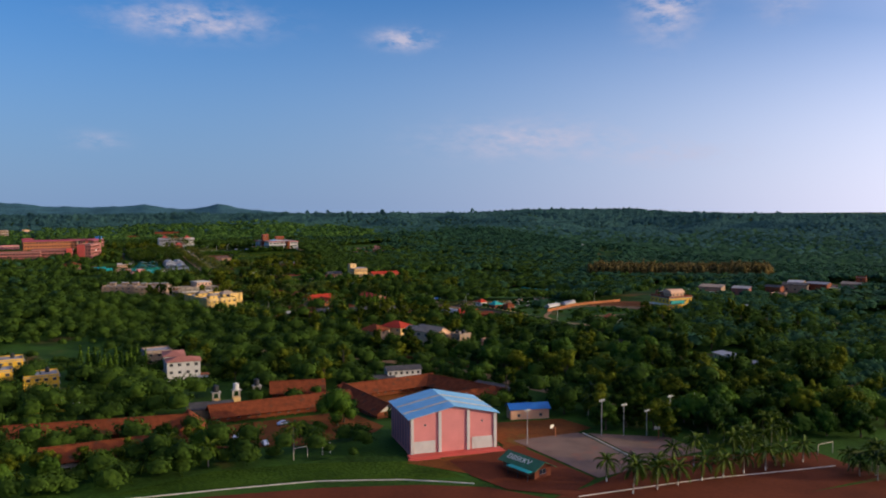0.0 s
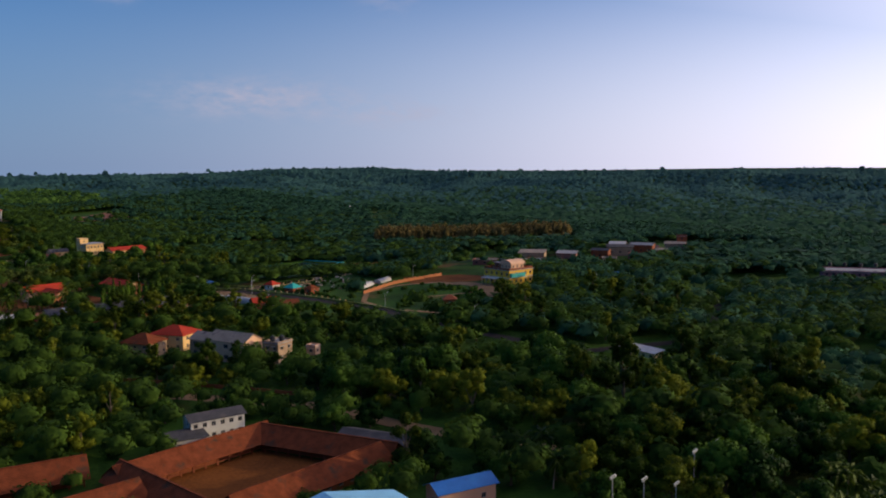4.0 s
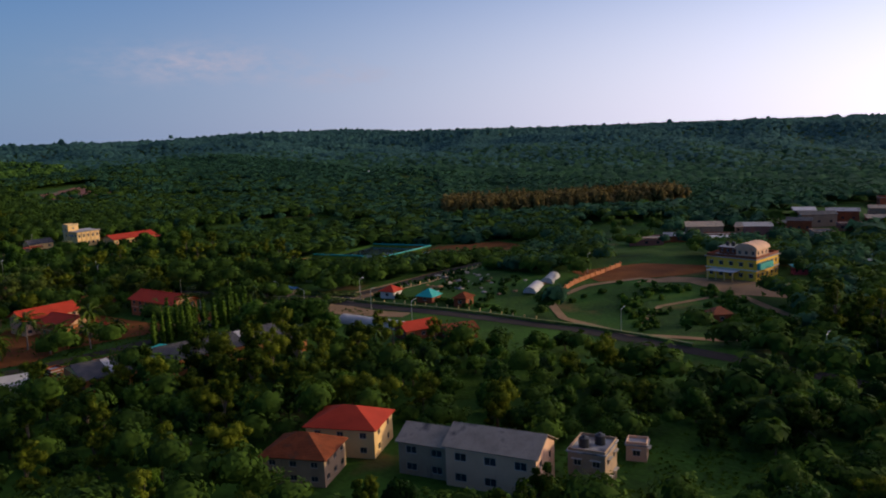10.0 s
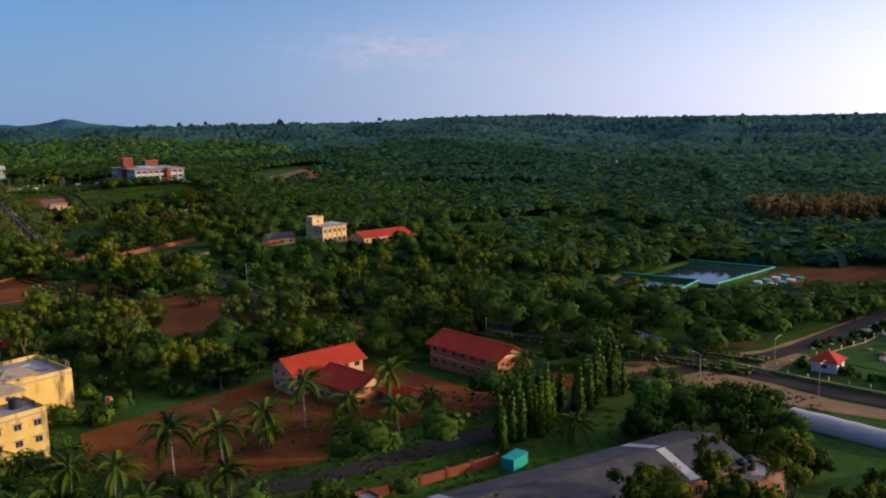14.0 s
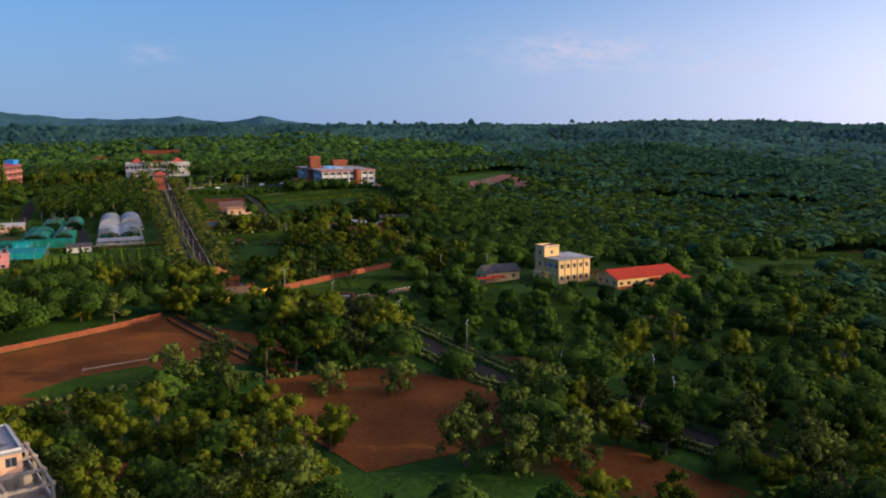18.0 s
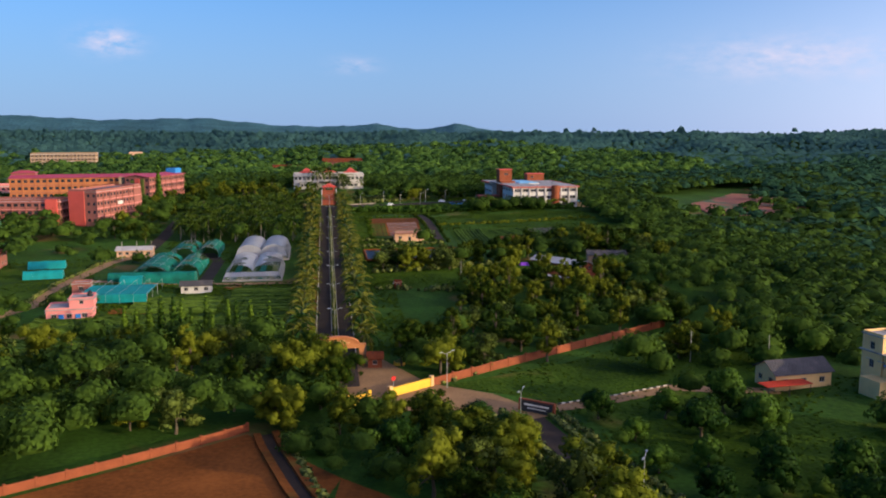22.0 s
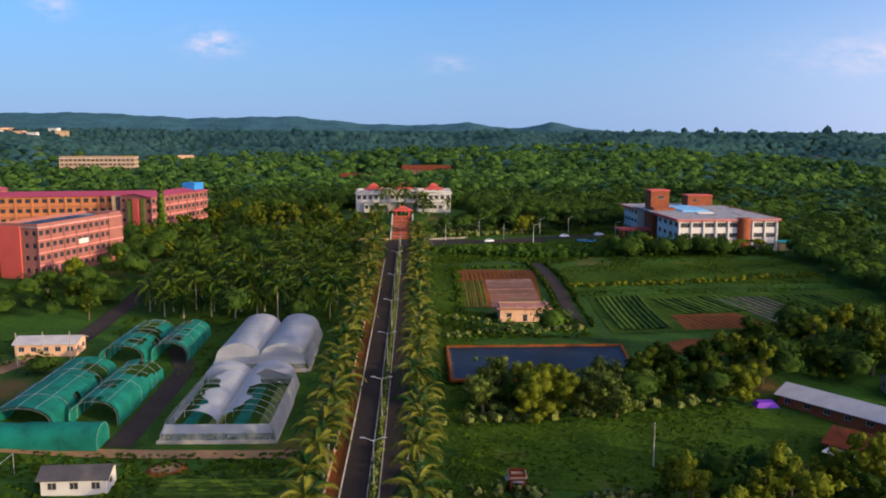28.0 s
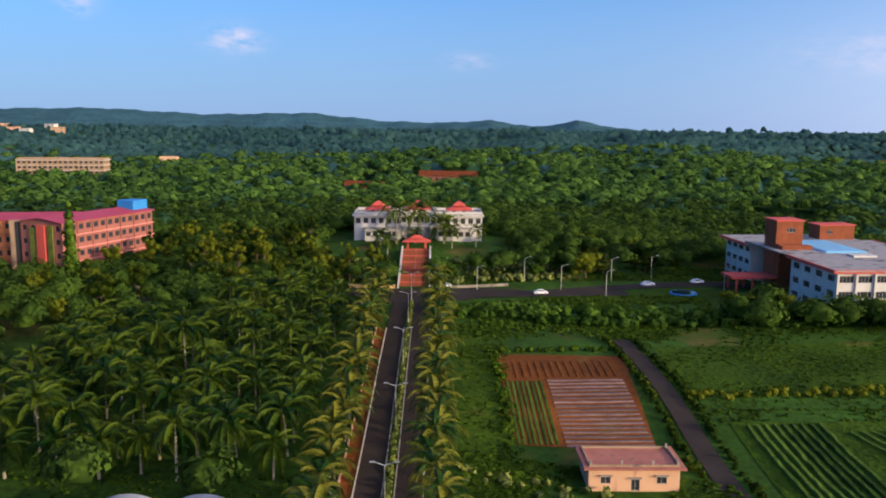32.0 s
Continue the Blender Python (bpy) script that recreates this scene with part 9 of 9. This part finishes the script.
domes("hill_woods", X[out & ~low], Y[out & ~low], R[out & ~low] * 1.05, R[out & ~low] * 0.7 + 3.0, M["hazy_far_woods"], "woods on the hills, leaf colour tinted blue-green for haze", 9, squash=0.65)
X, Y, rr = jitter_grid(-1900, -100, 2800, 3800, 15.5, 7)
dx, dy = X - HUB[0], Y - HUB[1]
r, az = np.hypot(dx, dy), np.degrees(np.arctan2(dx, dy))
lim = np.interp(az, RIDGE_AZ, RIDGE_R) + 90
out = (r >= 1500) & (r < lim) & (az > -44) & (az < 110)
out &= free_mask(X, Y, 4.0)
R = rr.uniform(6.4, 9.6, len(X))
domes("ridge_woods", X[out], Y[out], R[out] * 0.85, R[out] * (rr.uniform(0.55, 0.85, len(X)) + rr.exponential(0.16, len(X)))[out], M["hazy_far_woods"], "woods on the far ridges, leaf colour tinted blue-green for haze", 8, squash=1.0)


# ---- hedges and low growth ----
for off in (-3.6, 3.6):
    bushes("field_hedge", [(205 + off, 1088), (205 + off, 1125), (204 + off, 1150), (203 + off, 1170)], 22, (0.4, 0.95), "rough weeds along the field road", 31 + int(off), 0.5, "leaf")
bushes("median_shrub", [(150, 905), (150, 1208)], 18, (0.45, 0.75), "low shrubs in the avenue median", 33, 0.3)
bushes("bank_shrub", [(160, 1194), (205, 1184), (240, 1182), (300, 1176)], 24, (1.0, 2.0), "dark shrubs on the terrace bank", 34, 2.0, "leaf_mango")
bushes("bank_shrub", [(160, 1199), (205, 1192), (240, 1186), (300, 1182)], 24, (1.2, 2.2), "dark shrubs above the terrace bank", 35, 2.0, "leaf_mango")
bushes("terrace_shrub", [(209, 1131), (260, 1133), (300, 1137)], 16, (0.5, 1.1), "low shrubs on the earth bank", 36, 1.6, "leaf")
bushes("plot_weeds", [(171, 1108), (171, 1160), (198, 1161)], 16, (0.4, 0.9), "weeds round the seed beds", 37, 1.0, "tuft")
bushes("plot_weeds", [(162, 1075), (180, 1082), (204, 1084), (160, 1100)], 16, (0.5, 1.1), "weeds in front of the plot house", 38, 3.0)
bushes("garden_shrub", [(292, 450), (310, 470), (335, 478), (346, 460), (318, 425), (300, 440)], 22, (0.7, 1.6), "shrubs planted in the park", 39, 5.0, "leaf_mango")
bushes("garden_shrub", [(286, 500), (284, 530), (280, 565)], 20, (0.7, 1.3), "shrubs inside the garden fence", 40, 2.0, "leaf_mango")
bushes("garden_shrub", [(295, 520), (330, 535), (300, 545), (335, 570), (295, 570)], 20, (0.5, 1.2), "shrubs between garden stones", 41, 3.5, "leaf_mango")
bushes("slope_garden", [(160, 1238), (200, 1242), (160, 1250), (210, 1252), (162, 1262)], 20, (0.7, 1.5), "terraced garden shrubs beside the steps", 42, 3.0)
bushes("slope_garden", [(140, 1238), (110, 1244), (140, 1252), (118, 1262)], 20, (0.8, 1.6), "garden shrubs beside the steps", 43, 3.0)
bushes("field_edge_weeds", [(150, 765), (180, 766), (204, 742)], 18, (0.5, 1.1), "weeds along the field edge", 44, 1.5)
bushes("field_edge_weeds", [(60, 752), (118, 768), (142, 788)], 18, (0.5, 1.1), "weeds along the field edge", 45, 2.0)
bushes("wall_foot_weeds", [(174, 872), (200, 890), (231, 910)], 18, (0.5, 1.0), "weeds at the foot of the brick wall", 46, 1.2)
bushes("clearing_edge", [(164, 1014), (190, 1016), (222, 1022)], 20, (0.6, 1.4), "brush at the edge of the clearing", 47, 2.0)
bushes("clearing_edge", [(164, 982), (200, 977), (236, 986)], 20, (0.6, 1.4), "brush at the edge of the clearing", 48, 2.0)


def tufts(name, poly, n, label, seed, R=(0.16, 0.42), material="tuft", leaves=9):
    """Uneven grass and weeds over a piece of ground, in one mesh."""
    rr = np.random.RandomState(seed)
    P = np.array(poly, float)
    X, Y = rr.uniform(P[:, 0].min(), P[:, 0].max(), n), rr.uniform(P[:, 1].min(), P[:, 1].max(), n)
    lump = np.sin(X * 0.19 + 1.3 * np.sin(Y * 0.11)) + np.sin(Y * 0.23 + 1.1 * np.sin(X * 0.13))
    ok = np.array([inside(P, x, y) for x, y in zip(X, Y)]) & (lump > rr.uniform(-1.6, 0.9, n))
    for px, py, r in FOOT:
        ok &= (X - px) ** 2 + (Y - py) ** 2 > (r * 0.75) ** 2
    X, Y = X[ok], Y[ok]
    r = rr.uniform(R[0], R[1], len(X))
    ob = woods(name, X, Y, r, r * 0.9, leaves, M[material], label, seed, squash=0.6, size=3.4, heart=0, calm=0.8)
    return tagged(ob, category="grass")


tufts("orchard_grass", [(178, 870), (252, 918), (275, 900), (262, 860), (340, 850), (335, 800), (300, 760), (214, 765), (204, 800), (200, 850)], 9000, "rough sunlit grass under the orchard trees", 61)
tufts("meadow_grass", [(335, 815), (372, 842), (430, 855), (475, 835), (440, 808), (380, 796)], 3500, "bright rough meadow grass", 62)
tufts("clearing_grass", [(164, 985), (200, 978), (240, 990), (244, 1014), (222, 1022), (190, 1016), (164, 1014)], 4000, "rough grass of the clearing", 63)
tufts("verge_grass", [(160, 898), (172, 900), (174, 1190), (160, 1190)], 5000, "rough grass behind the avenue palms", 64)
tufts("plot_grass", [(160, 1074), (206, 1076), (206, 1096), (160, 1110)], 2500, "weedy ground before the plot house", 65, (0.25, 0.6))
tufts("terrace_grass", [(208, 1120), (300, 1116), (300, 1176), (204, 1180)], 6500, "rough green terrace grass", 66)
tufts("plot_grass", [(60, 925), (138, 925), (138, 1000), (84, 1000), (60, 960)], 6000, "weeds and low crops before the net houses", 67, (0.25, 0.55))
tufts("grove_grass", [(104, 1042), (138, 1085), (138, 1098), (72, 1098), (72, 1082)], 3000, "long grass before the palm grove", 68)
tufts("field_grass", [(60, 748), (118, 767), (141, 786), (150, 766), (148, 735), (120, 718), (60, 722)], 5000, "weeds and grass between the red fields", 69, (0.25, 0.6))
tufts("school_grass", [(150, 330), (270, 320), (270, 390), (180, 420), (150, 400)], 5000, "rough grass among the trees", 70)
tufts("yard_grass", [(100, 560), (260, 540), (260, 600), (100, 612)], 5000, "weeds round the yards", 71)
tufts("west_grass", [(0, 960), (60, 960), (60, 1080), (0, 1050)], 4000, "rough grass beside the farm road", 72)
for side in (-1, 1):
    for off, sd in ((4.6, 50), (7.4, 54)):
        L = np.array(lane[:-1], float)
        t_ = np.gradient(L, axis=0)
        t_ /= np.linalg.norm(t_, axis=1)[:, None]
        line = L + np.column_stack([t_[:, 1], -t_[:, 0]]) * off * side
        bushes("lane_hedge", [tuple(p) for p in line], 26, (0.55, 0.95), "yellow-green clipped hedge beside the lane", sd + side, 0.35)
for k, line in enumerate(([(49, 962), (49, 1000), (53, 1045), (62, 1068)], [(55, 962), (55, 996)])):
    bushes("road_hedge", line, 22, (0.5, 0.9), "yellow-green hedge along the farm road", 57 + k, 0.4)
bushes("ditch_bank", [(139, 842), (145, 818), (149, 806), (155, 785)], 22, (0.5, 1.1), "weeds on the ditch bank", 59, 0.7)
tufts("garden_grass", [(158, 1172), (236, 1170), (236, 1214), (190, 1214), (158, 1206)], 4000, "rough green bank below the office road", 73, (0.25, 0.6))
tufts("garden_grass", [(160, 1236), (262, 1238), (262, 1262), (160, 1262)], 3000, "terraced garden grass beside the steps", 74, (0.25, 0.6))
